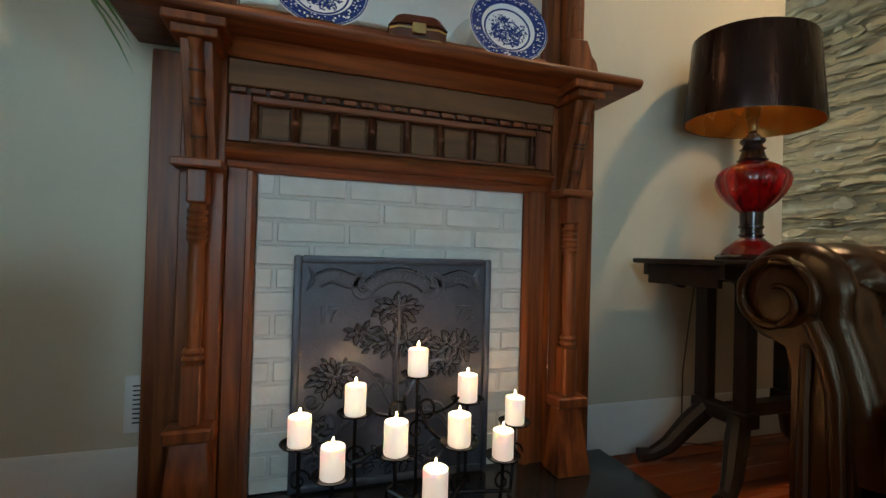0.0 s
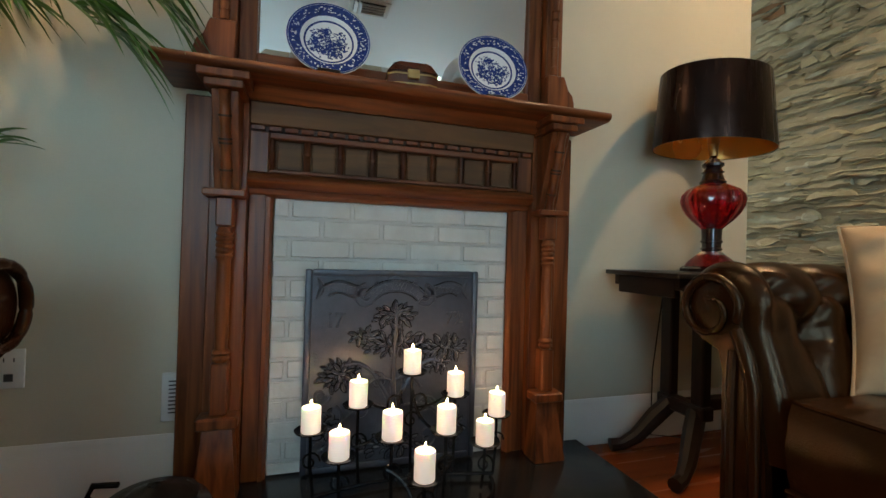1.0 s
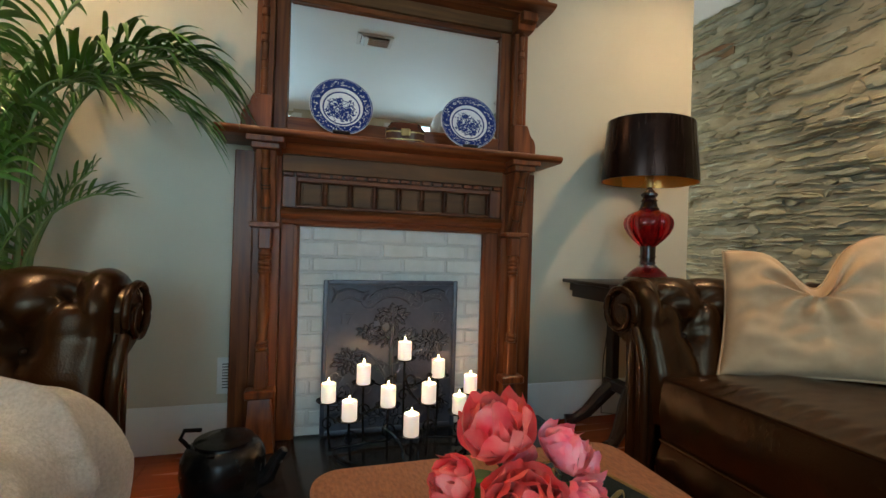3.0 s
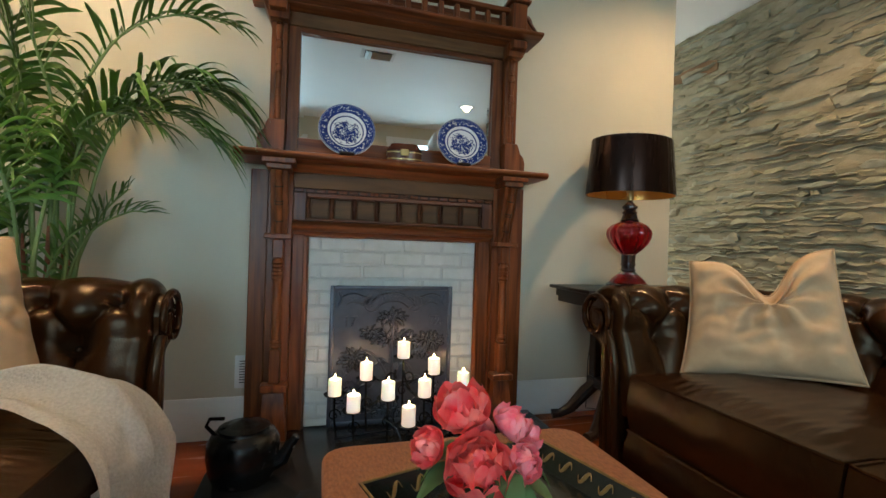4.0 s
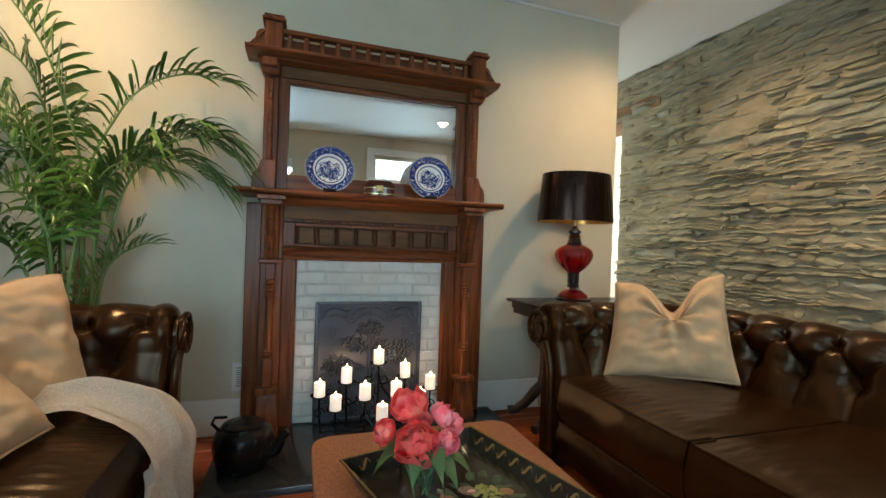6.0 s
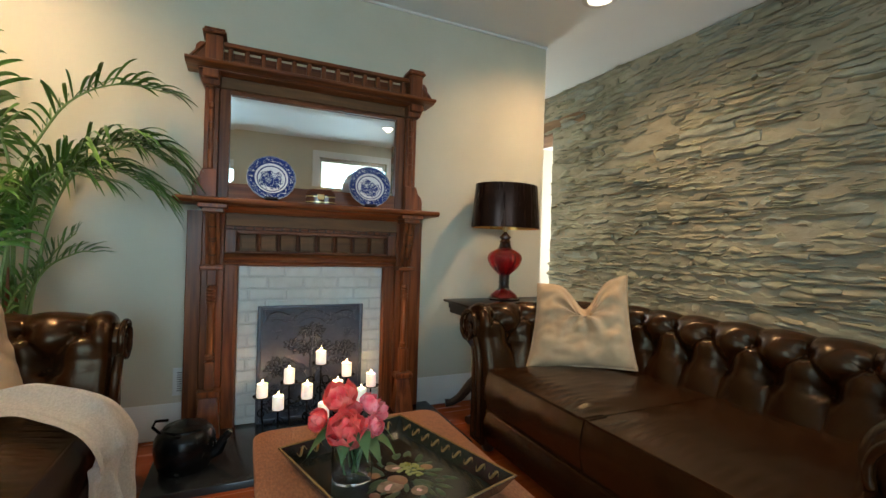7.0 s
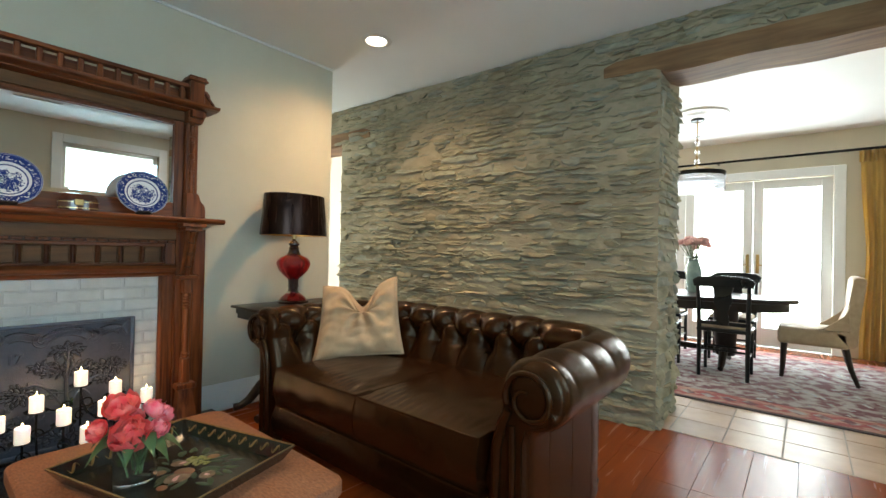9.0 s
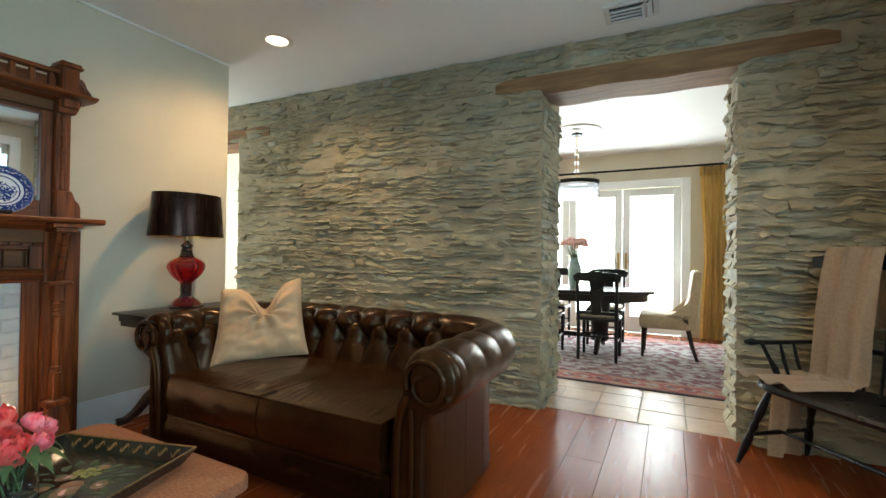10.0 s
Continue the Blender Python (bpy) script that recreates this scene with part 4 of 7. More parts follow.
# ---- sofas ----
def sofa(m, label, length=1.92, depth=0.96):
    """A rolled-arm buttoned sofa; front towards -y, origin on the floor at the middle of its outline."""
    t = thing("sofa", m, label, "sofa", "leather sofas")
    hw, f, b = length / 2, -depth / 2, depth / 2
    T, fa = 0.195, -depth / 2 - 0.008   # thickness below the rolls, front of the arms
    xi, yi, rc = hw - 0.255, b - 0.255, 0.10
    # inner line of the U: arm front to back corner, back, other arm
    path = []
    n1 = 84
    for k in range(n1):
        path.append((-xi, fa + 0.01 + (yi - rc - fa - 0.01) * k / (n1 - 1), -1.0, 0.0))
    for k in range(1, 10):
        a = math.pi - k * math.pi / 20
        path.append((-xi + rc + rc * math.cos(a), yi - rc + rc * math.sin(a), math.cos(a), math.sin(a)))
    n2 = 210
    for k in range(n2):
        path.append((-xi + rc + (2 * xi - 2 * rc) * k / (n2 - 1), yi, 0.0, 1.0))
    path += [(-x, y, -nx, ny) for x, y, nx, ny in path[:n1 + 9][::-1]]
    arc = [0.0]
    for p, q in zip(path, path[1:]):
        arc.append(arc[-1] + math.hypot(q[0] - p[0], q[1] - p[1]))
    total = arc[-1]
    # profile: (outward, height) up the inner face, over the roll, under it, down the outside
    cx, cz, rr = 0.198, 0.668, 0.128
    raw = [(0.074 * (k / 60) ** 1.4, 0.30 + 0.32 * k / 60) for k in range(61)]
    raw += [(cx + rr * math.cos(a), cz + rr * math.sin(a)) for a in [math.pi * (1.0 - k * 1.30 / 80) - 0.12 for k in range(81)]]
    raw += [(T + 0.012, 0.545), (T, 0.50), (T, 0.35), (T, 0.20), (T, 0.065)]
    rl = [0.0]
    for p, q in zip(raw, raw[1:]):
        rl.append(rl[-1] + math.hypot(q[0] - p[0], q[1] - p[1]))
    pl = [0.009 * k for k in range(int(0.86 / 0.009))] + [v for v in rl if v > 0.87]
    prof, pn = [], []
    for v in pl:
        i = max(k for k in range(len(rl) - 1) if rl[k] <= v)
        w = (v - rl[i]) / max(1e-6, rl[i + 1] - rl[i])
        p, q = raw[i], raw[i + 1]
        prof.append((p[0] + (q[0] - p[0]) * w, p[1] + (q[1] - p[1]) * w))
        dx, dz = q[0] - p[0], q[1] - p[1]
        dd = math.hypot(dx, dz)
        pn.append((-dz / dd, dx / dd))
    CW, V0, V1 = total / 14.0, 0.310, 0.462
    CHH = V1 - V0
    studs = [(k * CW, V0) for k in range(1, 14)] + [((k + 0.5) * CW, V1) for k in range(14)]
    studs = [(p, q) for p, q in studs if 0.06 < p < total - 0.06]
    RND = 0.050
    def tuft(s, v):
        """Depth of the buttoned diamonds, the gathers over the roll and the pleats down to the seat."""
        a, c = s / CW + (v - V0) / CHH * 0.5, s / CW - (v - V0) / CHH * 0.5
        dia = (abs(math.sin(math.pi * a)) * abs(math.sin(math.pi * c))) ** 0.5
        over = abs(math.sin(math.pi * (s / CW - 0.5))) ** 0.5
        under = abs(math.sin(math.pi * s / CW)) ** 0.5
        if v > V1:
            w = smooth01((v - V1) / 0.035)
            f = dia * (1 - w) + over * w
            f = 1 - (1 - f) * (0.14 + 0.86 * math.exp(-((v - V1) / 0.13) ** 2))
            f = 1 - (1 - f) * smooth01((0.80 - v) / 0.08)
        elif v < V0:
            w = smooth01((V0 - v) / 0.035)
            f = dia * (1 - w) + under * w
            f = 1 - (1 - f) * (0.35 + 0.65 * math.exp(-((V0 - v) / 0.12) ** 2))
        else:
            f = dia
        d = -0.040 * (1 - f)
        for p, q in studs:
            r2 = (s - p) ** 2 + (v - q) ** 2
            if r2 < 0.012:
                r = math.sqrt(r2)
                an = math.atan2(v - q, s - p)
                d -= 0.026 * math.exp(-r2 / 0.0011)
                d += 0.0030 * math.sin(11 * an + p * 31) * math.exp(-((r - 0.034) / 0.022) ** 2)
        return d + 0.0035 * noise.noise((s * 9, v * 9, length))
    bm = B()
    rings = []
    for (px, py, nx, ny), s in zip(path, arc):
        ring = []
        near = min(s, total - s)
        fade = smooth01((near - 0.02) / 0.08)
        ends = RND - math.sqrt(max(0.0, RND ** 2 - (RND - near) ** 2)) if near < RND else 0.0
        for (o, z), (no, nz_), v in zip(prof, pn, pl):
            d = tuft(s, v) * fade if v < 0.84 else 0.0
            # the arm turns softly into its front
            d -= ends * (1.0 if v < 0.84 else 0.5)
            oo, zz = o + no * d, z + nz_ * d
            ring.append(bm.verts.new((px + nx * oo, py + ny * oo, zz)))
        rings.append(ring)
    for a, c in zip(rings, rings[1:]):
        for j in range(len(prof) - 1):
            bm.faces.new((a[j], a[j + 1], c[j + 1], c[j]))
    part("buttoned_back", bm, LEATHER, t, smooth=80)
    for s, v in studs:
        i = min(range(len(arc)), key=lambda q: abs(arc[q] - s))
        j = min(range(len(pl)), key=lambda q: abs(pl[q] - v))
        px, py, nx, ny = path[i]
        d = -0.058
        oo, zz = prof[j][0] + pn[j][0] * d, prof[j][1] + pn[j][1] * d
        bb = B()
        bmesh.ops.create_icosphere(bb, subdivisions=2, radius=0.0115, matrix=Matrix.Translation((px + nx * oo, py + ny * oo, zz)))
        part("button", bb, LEATHER, t)
    # scrolled arm fronts
    for s in (-1, 1):
        bm = B()
        out = [(o - RND * no * (1.0 if v < 0.84 else 0.5), z - RND * nz_ * (1.0 if v < 0.84 else 0.5)) for (o, z), (no, nz_), v in zip(prof, pn, pl) if z > 0.06]
        prism(bm, [(s * (xi + o), z) for o, z in out] + [(s * (xi + T - 0.03), 0.06), (s * (xi + 0.045), 0.06)], "y", fa - 0.004, fa + 0.020, 0.0)
        part("arm_front", bm, LEATHER, t)
        c = Vector((s * (xi + cx), fa - 0.006, cz))
        bm = B()
        lathe(bm, [(0.0, 0.008), (0.04, 0.007), (0.066, 0.005), (0.078, 0.0)], 28, m=Matrix.Translation(c) @ Matrix.Rotation(radians(90), 4, "X"))
        part("scroll_disc", bm, LEATHER, t)
        bm = B()
        pts, rad = [], []
        for k in range(110):
            a = k * 0.078 - 0.45
            q = 0.082 - 0.062 * smooth01((k - 50) / 60)
            pts.append(c + Vector((s * (-q * math.cos(a)), -0.012 - 0.004 * smooth01((k - 50) / 30), q * math.sin(a))))
            rad.append((0.012 - 0.003 * (1 - abs(math.sin(k * 0.33 + 0.3 * math.sin(k * 0.9)))) ** 3) * (1.0 - 0.45 * smooth01((k - 50) / 60)))
        tube(bm, pts, rad, 14)
        part("scroll_roll", bm, LEATHER, t, smooth=70)
        bm = B()
        tube(bm, [(s * (xi + 0.075), fa - 0.004, 0.10), (s * (xi + 0.075), fa - 0.006, 0.30), (s * (xi + 0.080), fa - 0.008, 0.48), (s * (xi + 0.100), fa - 0.010, 0.56), (s * (xi + 0.125), fa - 0.012, 0.615)], [0.016, 0.018, 0.020, 0.020, 0.018], 14)
        tube(bm, [(s * (xi + T - 0.055), fa - 0.004, 0.10), (s * (xi + T - 0.055), fa - 0.006, 0.45), (s * (xi + T - 0.06), fa - 0.006, 0.56)], 0.014, 10)
        part("front_fold", bm, LEATHER, t)
        for k in range(3):
            yy = fa + 0.17 + k * 0.205
            part("side_seam", tube(B(), [(s * (xi + T - 0.0006), yy, 0.08), (s * (xi + T - 0.0006), yy, 0.52)], 0.0012, 6), LEATHER, t)
    # base rail, deck and cushions
    part("seat_deck", box(B(), -xi - 0.02, xi + 0.02, f + 0.02, yi + 0.05, 0.10, 0.262, 0.012, 2), LEATHER, t)
    bm = B()
    sheet(bm, lambda u, v: Vector((-xi + 2 * xi * u, f - 0.004 - 0.026 * math.sin(math.pi * v) - 0.003 * noise.noise((u * 14, v * 4, 1)), 0.095 + 0.165 * v)), 40, 9)
    part("front_rail", thicken(bm, 0.02), LEATHER, t)
    part("rail_piping", tube(B(), [(-xi, f - 0.012, 0.262), (xi, f - 0.012, 0.262)], 0.006, 8), LEATHER, t)
    n = 2
    w = 2 * xi / n
    for i in range(n):
        x0, x1 = -xi + i * w + 0.005, -xi + (i + 1) * w - 0.005
        y0, y1, z0, z1 = f - 0.005, yi + 0.04, 0.266, 0.470
        bm = B()
        def top(u, v, x0=x0, x1=x1, y0=y0, y1=y1, z1=z1, i=i):
            e = min(1.0, 6 * min(u, 1 - u)) * min(1.0, 6 * min(v, 1 - v))
            wr = 0.004 * noise.noise((u * 5 + i * 9, v * 5, 2.0)) + 0.0018 * noise.noise((u * 22, v * 9 + i, 5.0))
            return Vector((x0 + (x1 - x0) * u, y0 + (y1 - y0) * v, z1 + 0.024 * smooth01(e) * (0.6 + 0.4 * math.sin(math.pi * u) * math.sin(math.pi * v)) + wr * smooth01(e) + 0.0028 * math.sin(u * 95 + 3 * noise.noise((u * 6, v * 3, i))) * math.exp(-((v - 0.13) / 0.07) ** 2) * smooth01(e * 2)))
        g = sheet(bm, top, 90, 30)
        rim = [g[k][0] for k in range(90)] + [g[89][k] for k in range(1, 30)] + [g[k][29] for k in range(88, -1, -1)] + [g[0][k] for k in range(28, 0, -1)]
        prev = rim
        for lv in range(1, 7):
            z = z1 + (z0 - z1) * lv / 6
            bul = 0.018 * math.sin(math.pi * lv / 6)
            cen = Vector(((x0 + x1) / 2, (y0 + y1) / 2, 0))
            cur = []
            for v in rim:
                dx = (v.co.x - cen.x) / (x1 - x0) * 2
                dy = (v.co.y - cen.y) / (y1 - y0) * 2
                ox = bul * (1 if dx > 0.97 else -1 if dx < -0.97 else 0) * 0.1
                oy = -bul * (1 + 0.5 * noise.noise((v.co.x * 9, lv * 0.7, i))) if dy < -0.97 else 0
                cur.append(bm.verts.new((v.co.x + ox, v.co.y + oy, z)))
            for k in range(len(rim)):
                bm.faces.new((prev[k], prev[(k + 1) % len(rim)], cur[(k + 1) % len(rim)], cur[k]))
            prev = cur
        bm.faces.new(prev)
        cu = part("seat_cushion", bm, LEATHER, t, smooth=50)
        part("piping", tube(B(), [(x0 + 0.004, y0 + 0.10, z1), (x0 + 0.004, y0, z1), (x0 + 0.03, y0 - 0.003, z1), (x1 - 0.03, y0 - 0.003, z1), (x1 - 0.004, y0, z1), (x1 - 0.004, y0 + 0.10, z1)], 0.0055, 8), LEATHER, cu)
    for x in (-hw + 0.15, hw - 0.15):
        for y in (f + 0.07, b - 0.17):
            part("foot", lathe(B(), [(0.028, 0.0), (0.040, 0.03), (0.044, 0.06), (0.034, 0.095)], 16, (x, y, 0)), DARKWOOD, t)
    return t


sofa(pose(1.072 + 0.48, -0.170, 0, 0, 0, -90), "dark brown buttoned leather sofa before the stone wall")
sofa(pose(-0.580 - 0.48, -0.105, 0, 0, 0, 90), "dark brown buttoned leather sofa with a throw over its seat")


def cushion(m, size, label, seed, chop=0.0, group="cushions"):
    """A soft square cushion; its face looks to -y, origin at its lower edge."""
    t = thing("cushion", m, label, "cushion", group)
    h = size / 2
    def face(sgn):
        def fn(u, v):
            x, z = (u * 2 - 1), (v * 2 - 1)
            pin = 1 - 0.10 * (1 - x * x) * abs(z) ** 3 * (1 if z < 0 else 1)
            px = x * h * (1 - 0.07 * (1 - z * z))
            pz = z * h * (1 - 0.06 * (1 - x * x)) + h
            puff = ((1 - x ** 4) * (1 - z ** 4)) ** 0.55
            dent = chop * math.exp(-((x - 0.05) / 0.32) ** 2) * smooth01((z + 0.1) / 1.1)
            pz -= dent * 0.9
            if chop > 0.1:
                # one corner pulled up, the lower edge spread and creased
                pz += 0.030 * smooth01((x - 0.2) / 0.8) * smooth01((z + 0.2) / 1.2)
                px += 0.035 * (1 - z) * 0.5 * (0.7 if x > 0 else -1.3) * abs(x) ** 1.5
                px += 0.016 * (z + 1) * 0.5
            y = sgn * 0.085 * size / 0.5 * puff * (1 - 1.1 * min(0.7, dent * 3))
            y += 0.014 * noise.noise((x * 2.2 + seed, z * 3.1, sgn)) * puff + 0.009 * math.sin(9 * (z * 0.7 + abs(x - 0.05)) + seed) * smooth01((0.9 - abs(x)) * 3) * (0.3 + chop * 4) * puff * (0.6 + 0.8 * noise.noise((x * 1.7, z * 1.3, seed)))
            y += 0.010 * noise.noise((x * 4.0 - z * 2.5 + seed, z * 5.5 + x * 2.0, sgn * 3.0)) * puff
            # slack folds of the velvet, running down from the chop and along the foot
            fold = abs(noise.noise((x * 1.6 + z * 0.9 + seed, z * 2.6 - x * 1.1, 4.0)))
            y += -sgn * (0.016 + 0.05 * chop) * (0.35 - fold) * puff * smooth01((0.75 - z) / 0.7)
            if chop > 0.1:
                q = math.hypot(x - 0.05, z - 0.30)
                y += 0.016 * math.sin(9 * math.atan2(z - 0.30, x - 0.05) + 1.3) * math.exp(-((q - 0.45) / 0.35) ** 2) * puff * -sgn
            return Vector((px, y, pz))
        return fn
    bm = B()
    sheet(bm, face(-1), 56, 56)
    sheet(bm, face(1), 56, 56)
    bmesh.ops.remove_doubles(bm, verts=bm.verts, dist=0.0012)
    part("cover", bm, VELVET, t, smooth=80)
    fn = face(-1)
    loop = [fn(k / 24, 0) for k in range(25)] + [fn(1, k / 24) for k in range(1, 25)] + [fn(1 - k / 24, 1) for k in range(1, 25)] + [fn(0, 1 - k / 24) for k in range(1, 25)]
    part("piping", tube(B(), loop, 0.005, 7), VELVET, t)
    return t


cushion(pose(1.53, 0.355, 0.482, -25, -5, -44), 0.49, "cream velvet cushion with a chopped top on the sofa", 3, 0.17)
cushion(pose(-0.90, 0.38, 0.492, -22, 3, 62), 0.47, "cream velvet cushion leaning in the sofa corner", 8, 0.03)
cushion(pose(-0.80, 0.08, 0.496, -42, -4, 82), 0.42, "cream velvet cushion with a flanged edge lying against another", 5, 0.03)


def throw():
    t = thing("throw_blanket", pose(-0.035, -0.03, 0.032), "ivory knitted throw hanging over the seat edge", "blanket")
    def fn(u, v):
        # v runs from the back of the seat forward and down the front; u across
        s = v * 1.10
        if s < 0.46:
            x, z = -1.02 + s, 0.482
        elif s < 0.66:
            a = (s - 0.46) / 0.20 * math.pi / 2
            x, z = -0.56 + 0.110 * math.sin(a), 0.372 + 0.110 * math.cos(a)
        else:
            x, z = -0.45 + 0.012 * math.sin(s * 7 + u * 2), 0.372 - (s - 0.66) * 0.90
        fall = smooth01((s - 0.52) / 0.16)
        # bunched on the seat, widening as it falls
        y = 0.50 - (0.20 + 0.13 * smooth01((s - 0.25) / 0.3) + 0.06 * fall) * (1 - u) + 0.025 * math.sin(v * 5)
        folds = 0.020 * math.sin(u * 13 + 2.2 * v + 1.5 * noise.noise((u * 2, v * 3, 2))) + 0.010 * math.sin(u * 27 - v * 4)
        folds += 0.012 * noise.noise((u * 4, v * 7, 0)) + 0.004 * noise.noise((u * 14, v * 18, 5))
        heap = 0.050 * math.exp(-((u - 0.62) / 0.22) ** 2) * (1 - fall) + 0.030 * math.exp(-((v - 0.30) / 0.10) ** 2) * (1 - fall)
        out = folds * (0.45 + 0.75 * fall) + 0.016
        return Vector((x + out * fall, y, z + out * (1 - fall) + heap))
    bm = B()
    sheet(bm, fn, 70, 110)
    part("cloth", thicken(bm, 0.012), KNIT, t, smooth=80)
    # short fringe along the hanging hem
    bm = B()
    rng = random.Random(2)
    for k in range(46):
        p = fn(k / 45, 1.0)
        tube(bm, [p, p + Vector((rng.uniform(-0.004, 0.004), rng.uniform(-0.005, 0.005), -0.022))], [0.003, 0.0015], 5)
    tagged(part("hem_fringe", bm, KNIT, t), kind="stuff")


throw()


# ---- lamp table and lamp ----
def lamp_table():
    t = thing("side_table", pose(1.60, 1.15, 0), "dark wooden trestle side table against the wall", "table")
    P = lambda nm, bm: part(nm, bm, DARKWOOD, t)
    P("tabletop", box(B(), -0.435, 0.435, -0.19, 0.185, 0.730, 0.748, 0.005, 2))
    for y0, y1 in ((-0.165, -0.145), (0.140, 0.160)):
        out = [(-0.405, 0.729), (-0.405, 0.690), (-0.36, 0.684), (-0.335, 0.668), (-0.30, 0.672), (-0.275, 0.650), (-0.235, 0.640), (-0.215, 0.655), (-0.18, 0.665), (0.18, 0.665), (0.215, 0.655), (0.235, 0.640), (0.275, 0.650), (0.30, 0.672), (0.335, 0.668), (0.36, 0.684), (0.405, 0.690), (0.405, 0.729)]
        P("apron", prism(B(), out, "y", y0, y1))
    for s in (-1, 1):
        P("end_apron", box(B(), min(s * 0.405, s * 0.385), max(s * 0.405, s * 0.385), -0.1445, 0.1395, 0.660, 0.729, 0.003))
        x = s * 0.20
        for y in (-0.075, 0.075):
            P("upright", box(B(), x - 0.022, x + 0.022, y - 0.028, y + 0.028, 0.252, 0.6985, 0.005))
        P("cross_block", box(B(), x - 0.030, x + 0.030, -0.11, 0.11, 0.20, 0.2515, 0.006))
        P("head_block", box(B(), x - 0.026, x + 0.026, -0.14, 0.135, 0.699, 0.7295, 0.004))
        for q in (-1, 1):
            P("curved_foot", tube(B(), [(x + s * 0.00, q * 0.06, 0.225), (x + s * 0.05, q * 0.09, 0.16), (x + s * 0.11, q * 0.125, 0.07), (x + s * 0.16, q * 0.15, 0.032), (x + s * 0.205, q * 0.165, 0.026)], [0.035, 0.036, 0.030, 0.024, 0.026], 10))
    P("stretcher", box(B(), -0.168, 0.168, -0.028, 0.028, 0.205, 0.250, 0.005))
    tagged(part("lamp_cord", tube(B(), [(1.50, 1.36, 0.70), (1.485, 1.375, 0.5), (1.46, 1.378, 0.3), (1.45, 1.37, 0.02), (1.60, 1.34, 0.006)], 0.003, 6), CORD), "thin brown electric cord down the wall", "cord")


lamp_table()


def table_lamp():
    t = thing("table_lamp", pose(1.562, 1.185, 0.749), "ruby glass table lamp with a black drum shade", "lamp")
    part("foot", lathe(B(), [(0.112, 0.0), (0.114, 0.012), (0.104, 0.020), (0.098, 0.022)], 8), BLACKGLASS, t)
    part("base", lathe(B(), [(0.096, 0.0225), (0.086, 0.040), (0.064, 0.060), (0.044, 0.076), (0.036, 0.086)], 32, lobes=12, lobe=0.03), REDGLASS, t)
    part("ringed_stem", lathe(B(), [(0.034, 0.0865), (0.042, 0.094), (0.033, 0.102), (0.030, 0.112), (0.040, 0.120), (0.040, 0.128), (0.030, 0.136), (0.036, 0.146), (0.036, 0.156), (0.030, 0.166), (0.038, 0.176)], 32), BLACKGLASS, t)
    part("globe", lathe(B(), [(0.038, 0.177), (0.052, 0.190), (0.076, 0.212), (0.098, 0.240), (0.112, 0.268), (0.117, 0.292), (0.112, 0.314), (0.094, 0.336), (0.066, 0.352), (0.046, 0.362)], 60, lobes=12, lobe=0.035), REDGLASS, t)
    part("neck", lathe(B(), [(0.047, 0.363), (0.050, 0.369), (0.036, 0.380), (0.030, 0.392), (0.034, 0.402), (0.042, 0.408), (0.034, 0.415), (0.030, 0.425), (0.040, 0.434), (0.040, 0.444), (0.028, 0.452), (0.022, 0.462), (0.012, 0.468), (0.012, 0.476)], 28), BLACKGLASS, t)
    part("socket", lathe(B(), [(0.016, 0.477), (0.018, 0.52), (0.022, 0.525), (0.022, 0.565), (0.0, 0.566)], 20), BRASS, t)
    part("bulb", lathe(B(), [(0.012, 0.567), (0.026, 0.595), (0.030, 0.62), (0.020, 0.645), (0.0, 0.653)], 20), PLATE_W, t)
    for s in (-1, 1):
        part("harp", tube(B(), [(s * 0.014, 0, 0.53), (s * 0.060, 0, 0.59), (s * 0.055, 0, 0.71), (s * 0.01, 0, 0.773), (0, 0, 0.775)], 0.0025, 6), BRASS, t)
    z0, z1, r0, r1, k = 0.503, 0.803, 0.254, 0.228, 0.76
    part("shade", lathe(B(), [(r0, z0), (r0 + 0.001, z0 + 0.006), (r1 + 0.001, z1 - 0.006), (r1, z1), (r1 - 0.003, z1), (r0 - 0.003, z0)], 72, sy=k, ring=True), SHADE, t)
    part("shade_lining", lathe(B(), [(r0 - 0.004, z0 + 0.001), (r1 - 0.004, z1 - 0.001), (r1 - 0.005, z1 - 0.001), (r0 - 0.005, z0 + 0.001)], 72, sy=k, ring=True), GOLD, t, "gold foil lining")
    bm = B()
    for a in (0, 2.09, 4.19):
        tube(bm, [(0, 0, z1 - 0.028), ((r1 - 0.006) * math.cos(a), (r1 - 0.006) * math.sin(a) * k, z1 - 0.012)], 0.002, 6)
    part("spider", bm, BRASS, t)
    part("finial", lathe(B(), [(0.006, z1 - 0.028), (0.009, z1 - 0.012), (0.006, z1 + 0.002), (0.010, z1 + 0.012), (0.0, z1 + 0.02)], 14), BRASS, t)


table_lamp()


